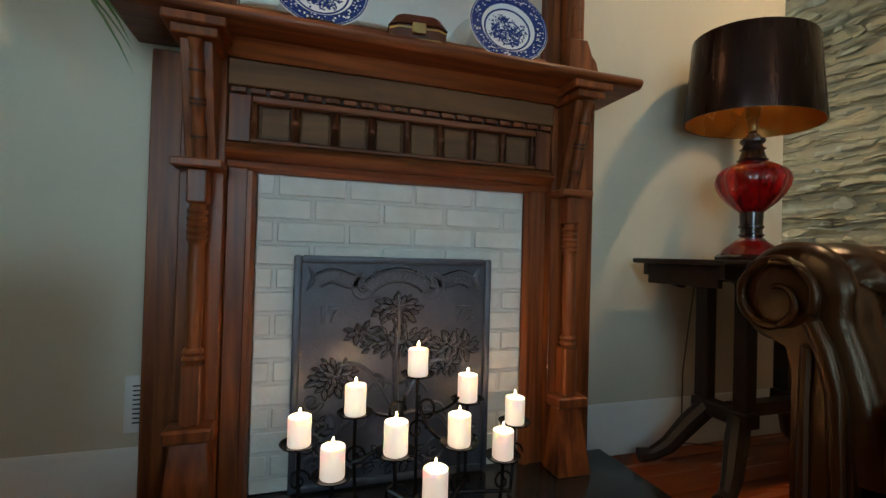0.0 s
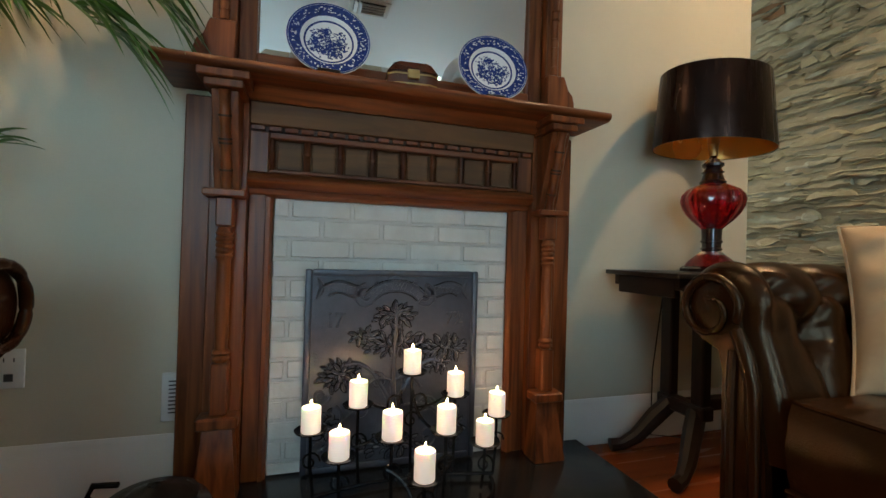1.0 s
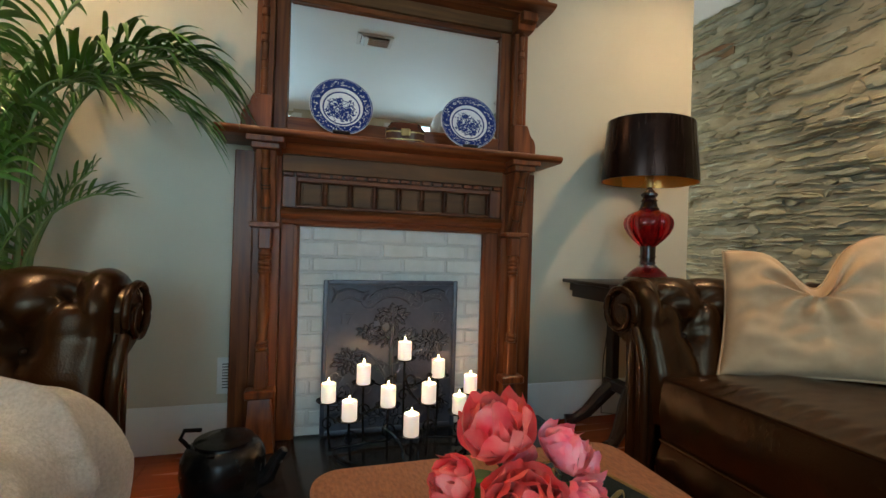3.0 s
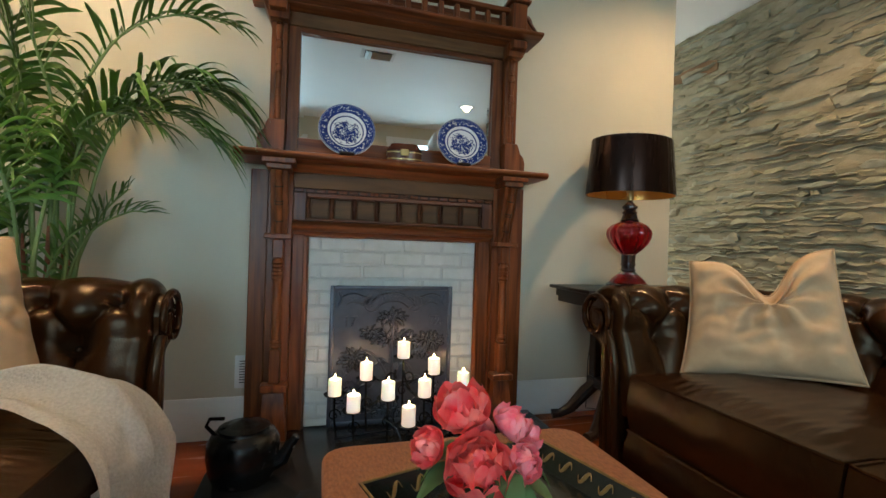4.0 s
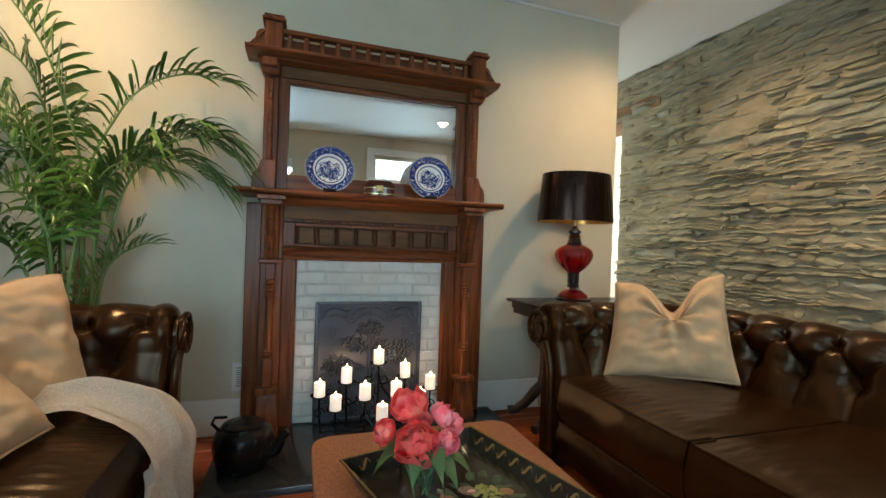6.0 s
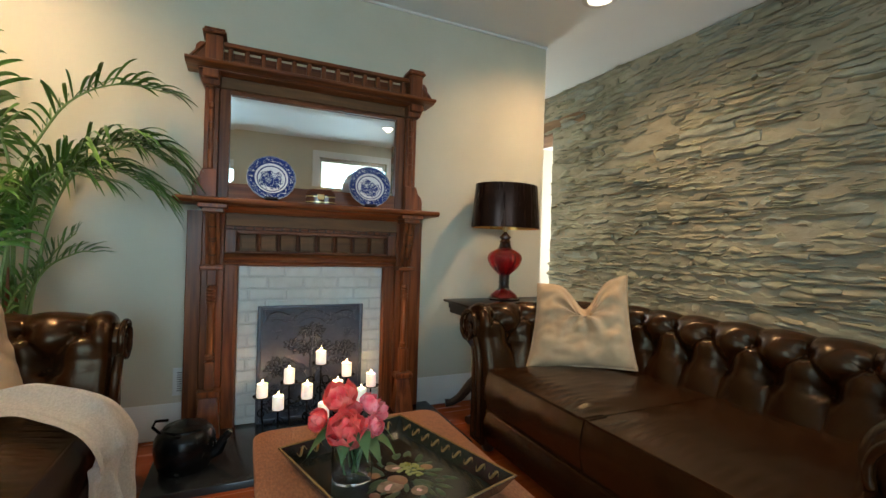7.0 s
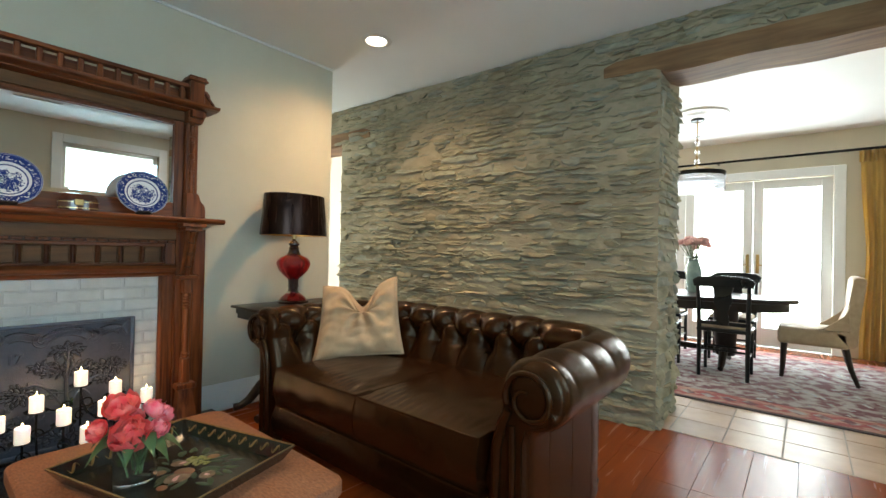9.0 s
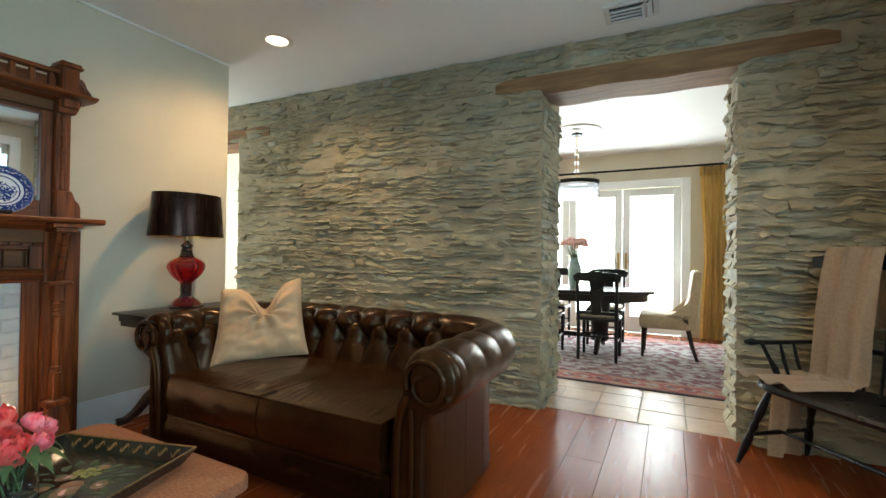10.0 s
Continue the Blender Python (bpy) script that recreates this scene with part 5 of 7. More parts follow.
# ---- coffee table, tray, flowers ----
def coffee_table():
    t = thing("coffee_table", pose(0.288, -0.20, 0), "low table with a woven reddish-brown top and rounded corners", "table")
    w, d, r = 0.352, 0.468, 0.06
    out = []
    for cx, cy, a0 in ((w - r, d - r, 0), (-w + r, d - r, 90), (-w + r, -d + r, 180), (w - r, -d + r, 270)):
        out += [(cx + r * math.cos(radians(a0 + k * 15)), cy + r * math.sin(radians(a0 + k * 15))) for k in range(7)]
    bm = B()
    lv = [(0.97, 0.372), (1.0, 0.378), (1.0, 0.408), (0.992, 0.416), (0.975, 0.420)]
    rings = [[bm.verts.new((x * s, y * s, z)) for x, y in out] for s, z in lv]
    for a, b in zip(rings, rings[1:]):
        for i in range(len(out)):
            bm.faces.new((a[i], a[(i + 1) % len(out)], b[(i + 1) % len(out)], b[i]))
    bm.faces.new(rings[0][::-1]), bm.faces.new(rings[-1])
    part("woven_top", bm, WOVEN, t)
    part("apron", box(B(), -w + 0.05, w - 0.05, -d + 0.05, d - 0.05, 0.315, 0.3715, 0.008), WOODH, t)
    for x in (-1, 1):
        for y in (-1, 1):
            part("leg", tube(B(), [(x * (w - 0.075), y * (d - 0.075), 0.36), (x * (w - 0.055), y * (d - 0.055), 0.27), (x * (w - 0.075), y * (d - 0.075), 0.12), (x * (w - 0.06), y * (d - 0.06), 0.03), (x * (w - 0.05), y * (d - 0.05), 0.001)], [0.036, 0.034, 0.021, 0.018, 0.024], 12), WOODV, t)


coffee_table()
TRAY = pose(0.300, -0.215, 0.4205, 0, 0, 16.5)


def tray():
    t = thing("serving_tray", TRAY, "black toleware tray painted with fruit and gilt scrolls", "tray")
    a, b, fl, h = 0.196, 0.246, 0.030, 0.048
    bm = B()
    ring = lambda p, q, z: [bm.verts.new((x * p, y * q, z)) for x, y in ((-1, -1), (1, -1), (1, 1), (-1, 1))]
    r0, r1 = ring(a, b, 0.004), ring(a + fl, b + fl, h)
    r2, r3 = ring(a + fl + 0.004, b + fl + 0.004, h - 0.001), ring(a + 0.003, b + 0.003, 0.0)
    bm.faces.new(r0), bm.faces.new(r3[::-1])
    for p, q in ((r0, r1), (r1, r2), (r2, r3)):
        for i in range(4):
            bm.faces.new((p[i], p[(i + 1) % 4], q[(i + 1) % 4], q[i]))
    part("tray_body", bm, TRAYBLACK, t, smooth=0)
    part("rim_bead", tube(B(), [(-a - fl, -b - fl, h), (a + fl, -b - fl, h), (a + fl, b + fl, h), (-a - fl, b + fl, h), (-a - fl, -b - fl, h)], 0.003, 6), GILT, t)
    # gilt S-scrolls inside the sloping rim
    for side in range(4):
        L = (b if side % 2 else a)
        n = 9 if side % 2 else 7
        for i in range(n):
            c = (-1 + (2 * i + 1) / n) * L * 0.96
            bm = B()
            pts, rad = [], []
            for k in range(13):
                u = c + (k / 12 - 0.5) * 0.034
                lift = 0.5 + 0.24 * math.sin(2 * math.pi * k / 12)
                z, off = 0.004 + (h - 0.004) * lift, fl * lift
                p = {0: (u, -b - off), 1: (a + off, u), 2: (-u, b + off), 3: (-a - off, -u)}[side]
                q = 0.0016
                inn = {0: (0, q), 1: (-q, 0), 2: (0, -q), 3: (q, 0)}[side]
                pts.append((p[0] + inn[0], p[1] + inn[1], z + 0.0012))
                rad.append(0.0008 + 0.0036 * math.sin(math.pi * k / 12) ** 2)
            tube(bm, pts, rad, 6)
            part("gilt_scroll", bm, GILT, t)
    # painted fruit and leaves, hardly raised
    rng = random.Random(21)
    def dab(name, mt, x, y, rx, ry, turn=0.0, z=0.0042):
        bm = B()
        bmesh.ops.create_uvsphere(bm, u_segments=14, v_segments=6, radius=1, matrix=Matrix.Translation((x, y, z)) @ Matrix.Rotation(turn, 4, "Z") @ Matrix.Diagonal((rx, ry, 0.0011, 1)))
        part(name, bm, mt, t)
    for k in range(46):
        an = rng.uniform(0, 6.28)
        q = rng.uniform(0.05, 0.135)
        dab("painted_leaf", LEAFPAINT, 0.03 + q * 0.95 * math.cos(an), -0.02 + q * 1.15 * math.sin(an), rng.uniform(0.015, 0.030), rng.uniform(0.006, 0.012), an + rng.uniform(-0.7, 0.7))
    for x, y, r, mt in ((0.00, -0.03, 0.032, FRUIT), (0.03, 0.035, 0.026, ROSE), (-0.035, -0.045, 0.040, ROSE), (-0.04, 0.03, 0.020, FRUIT), (0.115, -0.02, 0.020, FRUIT), (-0.095, -0.06, 0.018, FRUIT), (0.02, -0.11, 0.028, ROSE)):
        dab("painted_fruit", mt, x, y, r, r * 0.85, rng.uniform(0, 3), 0.0048)
        if mt is ROSE:
            for k in range(3):
                dab("painted_petal", PALEPINK if k == 1 else ROSE, x + rng.uniform(-0.012, 0.012), y + rng.uniform(-0.012, 0.012), r * 0.5, r * 0.28, rng.uniform(0, 3), 0.0055)
    for k in range(34):
        an, q = rng.uniform(0, 6.28), math.sqrt(rng.random())
        dab("painted_grape", GRAPE, 0.065 + q * 0.036 * math.cos(an), -0.005 + q * 0.045 * math.sin(an), 0.0075, 0.0075, 0, 0.0052)


tray()


def peony(parent, c, r, mt, seed, tilt=(0, 0)):
    """A ruffled many-petalled bloom round a point."""
    rng = random.Random(seed)
    bm = B()
    R = Euler((tilt[0], tilt[1], 0)).to_matrix().to_4x4()
    layers = [(0.22, 7, 0.50, 82), (0.36, 9, 0.62, 74), (0.52, 11, 0.74, 64), (0.70, 12, 0.86, 50), (0.88, 11, 0.96, 34), (1.0, 9, 1.0, 12)]
    for reach, n, size, lift in layers:
        for k in range(n):
            a = 2 * math.pi * (k + rng.uniform(-0.25, 0.25)) / n
            el = radians(lift + rng.uniform(-10, 10))
            s = r * size * rng.uniform(0.85, 1.1)
            ph = rng.uniform(0, 6)
            def fn(u, v, a=a, el=el, s=s, ph=ph, reach=reach):
                wdt = s * 0.50 * math.sin(math.pi * (0.13 + 0.66 * v)) ** 0.62
                v *= 1 - 0.34 * (2 * u - 1) ** 2
                x = (u - 0.5) * 2 * wdt
                bend = el + 0.75 * v * v * (0.4 if reach < 0.6 else 1.0)
                rad = s * v * math.cos(bend) + 0.0
                zz = s * v * math.sin(bend) * 0.95
                cup = 0.45 * (x / (s * 0.50 + 1e-6)) ** 2 * s * 0.40
                ruf = s * (0.07 * math.sin(u * 9 + ph) + 0.04 * math.sin(u * 19 + ph * 2)) * v * v
                p = Vector((rad - cup * math.cos(el) * -0.2, x, zz + cup * 0.6 + ruf - r * 0.35))
                return Matrix.Rotation(a, 3, "Z") @ p
            sheet(bm, fn, 10, 9)
    bmesh.ops.transform(bm, matrix=Matrix.Translation(c) @ R, verts=bm.verts)
    return part("peony_bloom", bm, mt, parent, smooth=80)


def flower_vase():
    c = Vector((0.190, -0.185, 0.4265))
    t = thing("flower_vase", Matrix.Translation(c) @ Matrix.Diagonal((0.9, 0.9, 0.9, 1)), "round glass vase of coral and pink peonies on the tray", "vase")
    part("glass", lathe(B(), [(0.0, 0.0), (0.058, 0.0), (0.064, 0.004), (0.065, 0.118), (0.0645, 0.120), (0.0620, 0.120), (0.0615, 0.012), (0.0, 0.010)], 40), GLASS, t, "clear cylindrical glass").visible_shadow = False
    part("water", lathe(B(), [(0.0, 0.0705), (0.0605, 0.0705), (0.0605, 0.0715), (0.0, 0.0715)], 36), WATER, t)
    blooms = [((-0.030, -0.045, 0.175), 0.090, PETAL, (0.75, -0.25)), ((-0.035, 0.045, 0.245), 0.078, PETAL, (0.25, -0.3)), ((0.060, 0.020, 0.215), 0.058, PETALP, (0.3, 0.6)), ((0.055, -0.045, 0.175), 0.050, PETALP, (0.8, 0.5)), ((0.095, 0.030, 0.195), 0.050, PETALP, (0.2, 0.9)), ((-0.105, 0.015, 0.190), 0.055, PETAL, (0.2, -1.0)), ((0.015, 0.085, 0.185), 0.055, PETALP, (-0.7, 0.1))]
    for i, (p, r, mt, tl) in enumerate(blooms):
        peony(t, p, r, mt, 40 + i, tl)
        part("stem", tube(B(), bez((p[0] * 0.3 + 0.02 * math.cos(i), p[1] * 0.3 + 0.02 * math.sin(i), 0.02), (p[0] * 0.4, p[1] * 0.4, 0.12), (p[0] * 0.9, p[1] * 0.9, p[2] - 0.03), 8), 0.0032, 6), STEM, t)
    rng = random.Random(5)
    for k in range(12):
        a = k * 2.4
        q = rng.uniform(0.08, 0.12)
        z = rng.uniform(0.115, 0.155)
        bm = B()
        d = Vector((math.cos(a), math.sin(a), 0))
        s_ = Vector((-math.sin(a), math.cos(a), 0))
        sheet(bm, lambda u, v: d * (0.03 + q * v) + s_ * (u - 0.5) * 0.055 * math.sin(math.pi * min(1, v + 0.05)) + Vector((0, 0, z + 0.03 * math.sin(v * 3) - 0.05 * v * v + 0.01 * abs(u - 0.5))), 4, 7)
        part("leaf", bm, STEM if k % 3 else LEAF, t)


flower_vase()


# ---- palm ----
def palm():
    base = Vector((-1.06, 1.11, 0))
    t = thing("potted_palm", Matrix.Translation(base), "tall green feather-leaved palm in a pot behind the sofa", "plant")
    part("pot", lathe(B(), [(0.12, 0.0), (0.15, 0.01), (0.18, 0.30), (0.19, 0.34), (0.17, 0.34), (0.16, 0.30), (0.0, 0.30)], 36), POT, t)
    part("soil", lathe(B(), [(0.0, 0.301), (0.158, 0.302), (0.0, 0.315)], 24), SOIL, t)
    rng = random.Random(12)
    lim = WY - 0.012 - base.y
    # for each frond: points of its stalk from the pot, share that is bare, leaflet length, spacing, droop
    fronds = [([(0.01, 0.02, 0.30), (-0.01, 0.05, 0.80), (-0.01, 0.08, 1.30), (0.11, 0.09, 1.63), (0.22, 0.09, 1.78), (0.38, 0.09, 1.86), (0.58, 0.06, 1.84)], 0.60, 0.20, 0.034, 0.55),
              ([(0.04, 0.00, 0.30), (0.05, 0.03, 0.85), (0.09, 0.06, 1.33), (0.23, 0.06, 1.50), (0.40, 0.06, 1.58), (0.55, 0.05, 1.56)], 0.53, 0.27, 0.022, 0.75),
              ([(0.05, -0.02, 0.30), (0.07, -0.02, 0.85), (0.10, -0.02, 1.27), (0.24, -0.01, 1.42), (0.40, -0.01, 1.42), (0.52, -0.01, 1.34)], 0.53, 0.25, 0.021, 0.70),
              ([(0.05, 0.00, 0.30), (0.09, 0.02, 0.85), (0.16, 0.05, 1.28), (0.30, 0.10, 1.50), (0.46, 0.10, 1.56), (0.60, 0.09, 1.48)], 0.55, 0.22, 0.022, 0.8),
              ([(-0.02, 0.00, 0.30), (0.02, 0.01, 0.85), (0.01, 0.00, 1.35), (-0.05, -0.01, 1.62), (-0.14, -0.02, 1.88), (-0.30, -0.05, 2.12)], 0.66, 0.25, 0.034, 0.35),
              ([(-0.03, 0.01, 0.30), (-0.03, -0.02, 0.85), (-0.05, -0.06, 1.29), (-0.17, -0.08, 1.47), (-0.34, -0.10, 1.50), (-0.56, -0.14, 1.38)], 0.55, 0.25, 0.026, 0.7),
              ([(-0.03, -0.02, 0.30), (-0.04, -0.08, 0.80), (-0.07, -0.12, 1.12), (-0.22, -0.14, 1.27), (-0.42, -0.20, 1.26)], 0.52, 0.24, 0.026, 0.7),
              ([(-0.04, 0.02, 0.30), (-0.10, 0.05, 0.90), (-0.18, 0.06, 1.40), (-0.34, 0.06, 1.66), (-0.58, 0.02, 1.72)], 0.55, 0.25, 0.028, 0.6),
              ([(-0.02, -0.04, 0.30), (-0.06, -0.06, 0.80), (-0.12, -0.10, 1.30), (-0.28, -0.16, 1.56), (-0.48, -0.22, 1.58)], 0.55, 0.23, 0.027, 0.7),
              ([(0.00, -0.05, 0.30), (0.03, -0.14, 0.80), (0.05, -0.04, 1.20), (0.16, -0.05, 1.38), (0.34, -0.06, 1.36)], 0.56, 0.20, 0.026, 0.8),
              ([(0.05, 0.02, 0.30), (0.06, 0.00, 0.70), (0.12, 0.02, 0.93), (0.23, 0.03, 1.02), (0.31, 0.03, 1.03)], 0.52, 0.12, 0.026, 0.35),
              ([(0.04, 0.04, 0.30), (0.05, 0.06, 0.72), (0.12, 0.08, 0.98), (0.22, 0.09, 1.12)], 0.50, 0.12, 0.024, 0.3),
              ([(-0.04, 0.03, 0.30), (-0.05, 0.00, 0.72), (-0.10, -0.02, 0.95), (-0.26, -0.04, 1.05), (-0.40, -0.06, 1.02)], 0.48, 0.15, 0.024, 0.45),
              ([(0.02, -0.04, 0.30), (0.04, -0.10, 0.70), (0.07, -0.06, 0.88), (0.15, -0.08, 0.96)], 0.52, 0.11, 0.024, 0.4),
              ([(-0.03, 0.03, 0.30), (-0.08, 0.06, 0.95), (-0.14, 0.08, 1.50), (-0.24, 0.08, 1.80), (-0.44, 0.04, 1.92)], 0.58, 0.25, 0.027, 0.6),
              ([(-0.01, 0.03, 0.30), (-0.02, 0.05, 0.85), (-0.04, 0.06, 1.20), (-0.20, 0.04, 1.38), (-0.40, 0.00, 1.34)], 0.52, 0.26, 0.024, 0.8),
              ([(-0.05, -0.01, 0.30), (-0.14, 0.00, 0.80), (-0.34, 0.00, 1.14), (-0.62, -0.04, 1.24)], 0.50, 0.22, 0.028, 0.6)]
    for ctl, bare, ll, gap, sag in fronds:
        raw = [Vector(p) for p in ctl]
        ctrl = [raw[0] * 2 - raw[1]] + raw + [raw[-1] * 2 - raw[-2] - Vector((0, 0, 0.06))]
        fine = []
        for i in range(1, len(ctrl) - 2):
            p0, p1, p2, p3 = ctrl[i - 1:i + 3]
            for j in range(20):
                u = j / 20
                fine.append(0.5 * ((2 * p1) + (p2 - p0) * u + (2 * p0 - 5 * p1 + 4 * p2 - p3) * u * u + (3 * p1 - p0 - 3 * p2 + p3) * u ** 3))
        fine.append(raw[-1])
        n = 70
        acc = [0.0]
        for p, q in zip(fine, fine[1:]):
            acc.append(acc[-1] + (q - p).length)
        pts, i = [], 0
        for k in range(n + 1):
            d = acc[-1] * k / n
            while i < len(acc) - 2 and acc[i + 1] < d:
                i += 1
            pts.append(fine[i].lerp(fine[i + 1], (d - acc[i]) / max(1e-6, acc[i + 1] - acc[i])))
        stalk = part("stalk", tube(B(), pts, [0.0105 * (1 - 0.86 * k / n) + 0.0014 + (0.006 * max(0.0, 1 - k / 16) if k < 16 else 0.0) for k in range(n + 1)], 8), FROND, t)
        bm = B()
        count = max(9, int((1 - bare) * acc[-1] / gap))
        for k in range(count + 1):
            w = k / count
            i = min((bare + (1 - bare) * w) * n, n - 0.01)
            i0 = int(i)
            p = pts[i0].lerp(pts[min(n, i0 + 1)], i - i0)
            d = (pts[min(n, i0 + 1)] - pts[max(0, i0 - 1)]).normalized()
            side = d.cross(Vector((0, 0, 1)))
            side = side.normalized() if side.length > 0.15 else Vector((0.3, -1, 0)).normalized()
            up = side.cross(d).normalized()
            L = ll * (0.55 + 0.70 * math.sin(math.pi * (0.16 + 0.74 * w))) * rng.uniform(0.82, 1.12)
            for sg in (-1, 1):
                if rng.random() < 0.03:
                    continue
                lift = rng.uniform(0.25, 0.85)
                out = (side * sg * (0.85 - 0.35 * w) + d * (0.55 + 0.55 * w) + up * lift).normalized()
                wid = (out.cross(up) + 0.25 * Vector((rng.uniform(-1, 1), rng.uniform(-1, 1), rng.uniform(-1, 1)))).normalized()
                droop = sag * rng.uniform(0.55, 1.25) * L
                half = rng.uniform(0.0085, 0.0125) * min(1.0, 0.25 + ll * 3.2)
                curl = rng.uniform(-0.25, 0.25)
                prev = None
                for j in range(8):
                    v = j / 7
                    q = p + out * L * v - Vector((0, 0, droop * v ** 2.2)) + wid * curl * L * 0.25 * v * v
                    ww = half * (math.sin(math.pi * min(1.0, 0.08 + 0.92 * v)) ** 0.6) + 0.0004
                    fold = up * 0.45 * ww
                    cur = (bm.verts.new(q - wid * ww + fold), bm.verts.new(q), bm.verts.new(q + wid * ww + fold))
                    if prev:
                        bm.faces.new((prev[0], prev[1], cur[1], cur[0]))
                        bm.faces.new((prev[1], prev[2], cur[2], cur[1]))
                    prev = cur
        for v in bm.verts:
            if v.co.y > lim:
                v.co.y = lim - 0.15 * (v.co.y - lim)
        part("feather_leaf", bm, LEAF, stalk, smooth=80)
    # dry sheath round the foot of the canes
    for k in range(5):
        a = k * 1.3
        part("dry_sheath", tube(B(), [(0.05 * math.cos(a), 0.05 * math.sin(a), 0.30), (0.055 * math.cos(a), 0.055 * math.sin(a), 0.62), (0.07 * math.cos(a), 0.07 * math.sin(a), 0.84 + 0.03 * k)], [0.016, 0.015, 0.004], 7, 0.6), WOVEN, t, "dry brown leaf sheath")


palm()


# ---- ceiling and wall fittings ----
for x, y, _watts in DOWNLIGHTS:
    t = thing("downlight", pose(x, y, CH), "lit round recessed ceiling light with a white rim", "light", "recessed lights")
    part("rim", lathe(B(), [(0.074, -0.002), (0.080, -0.009), (0.108, -0.005), (0.114, -0.0004), (0.074, -0.0004)], 40, ring=True), TRIM, t)
    part("lens", lathe(B(), [(0.0, -0.0012), (0.072, -0.0012), (0.072, -0.0002), (0.0, -0.0002)], 32), LIGHTDISC, t)


def vent(x, y, turn, label):
    t = thing("ceiling_vent", pose(x, y, CH, 0, 0, turn), label, "vent", "ceiling vents")
    part("backing", box(B(), -0.125, 0.125, -0.085, 0.085, -0.006, -0.001), VENTDARK, t)
    for a in ((-0.16, 0.16, 0.085, 0.115), (-0.16, 0.16, -0.115, -0.085), (-0.16, -0.125, -0.0849, 0.0849), (0.125, 0.16, -0.0849, 0.0849)):
        part("frame", box(B(), *a, -0.014, -0.0005, 0.003), VENTMETAL, t)
    for k in range(4):
        part("slat", box(B(), -0.06, 0.124, -0.004, 0.004, -0.018, 0.018, 0, 1, Matrix.Translation((0, -0.06 + k * 0.04, -0.022)) @ Matrix.Rotation(radians(50), 4, "X")), VENTMETAL, t)
    for k in range(2):
        part("slat", box(B(), -0.004, 0.004, -0.084, 0.084, -0.016, 0.016, 0, 1, Matrix.Translation((-0.105 + k * 0.03, 0, -0.022)) @ Matrix.Rotation(radians(-50), 4, "Y")), VENTMETAL, t)


vent(2.60, -1.66, 90, "white metal ceiling air vent near the stone wall")
vent(0.40, -0.62, 0, "white metal ceiling air vent over the room")


def wall_plate(x, z, w, h, slots, label, category):
    t = thing("wall_plate", pose(x, WY, z), label, category)
    part("cover", box(B(), -w / 2, w / 2, -0.008, -0.0005, -h / 2, h / 2, 0.003, 2), PLASTIC, t)
    for dx, dz, sw, sh in slots:
        part("slot", box(B(), dx - sw / 2, dx + sw / 2, -0.0092, -0.0081, dz - sh / 2, dz + sh / 2), VENTDARK, t)
    return t


wall_plate(-0.84, 0.42, 0.075, 0.115, [(-0.012, 0.026, 0.003, 0.012), (0.012, 0.026, 0.003, 0.012), (0.0, -0.026, 0.022, 0.022)], "white double socket plate with a dark plug", "socket")
wall_plate(-0.425, 0.31, 0.050, 0.155, [(0.008, 0.05 - k * 0.0125, 0.024, 0.004) for k in range(9)], "narrow white slotted wall grille beside the mantel", "vent")


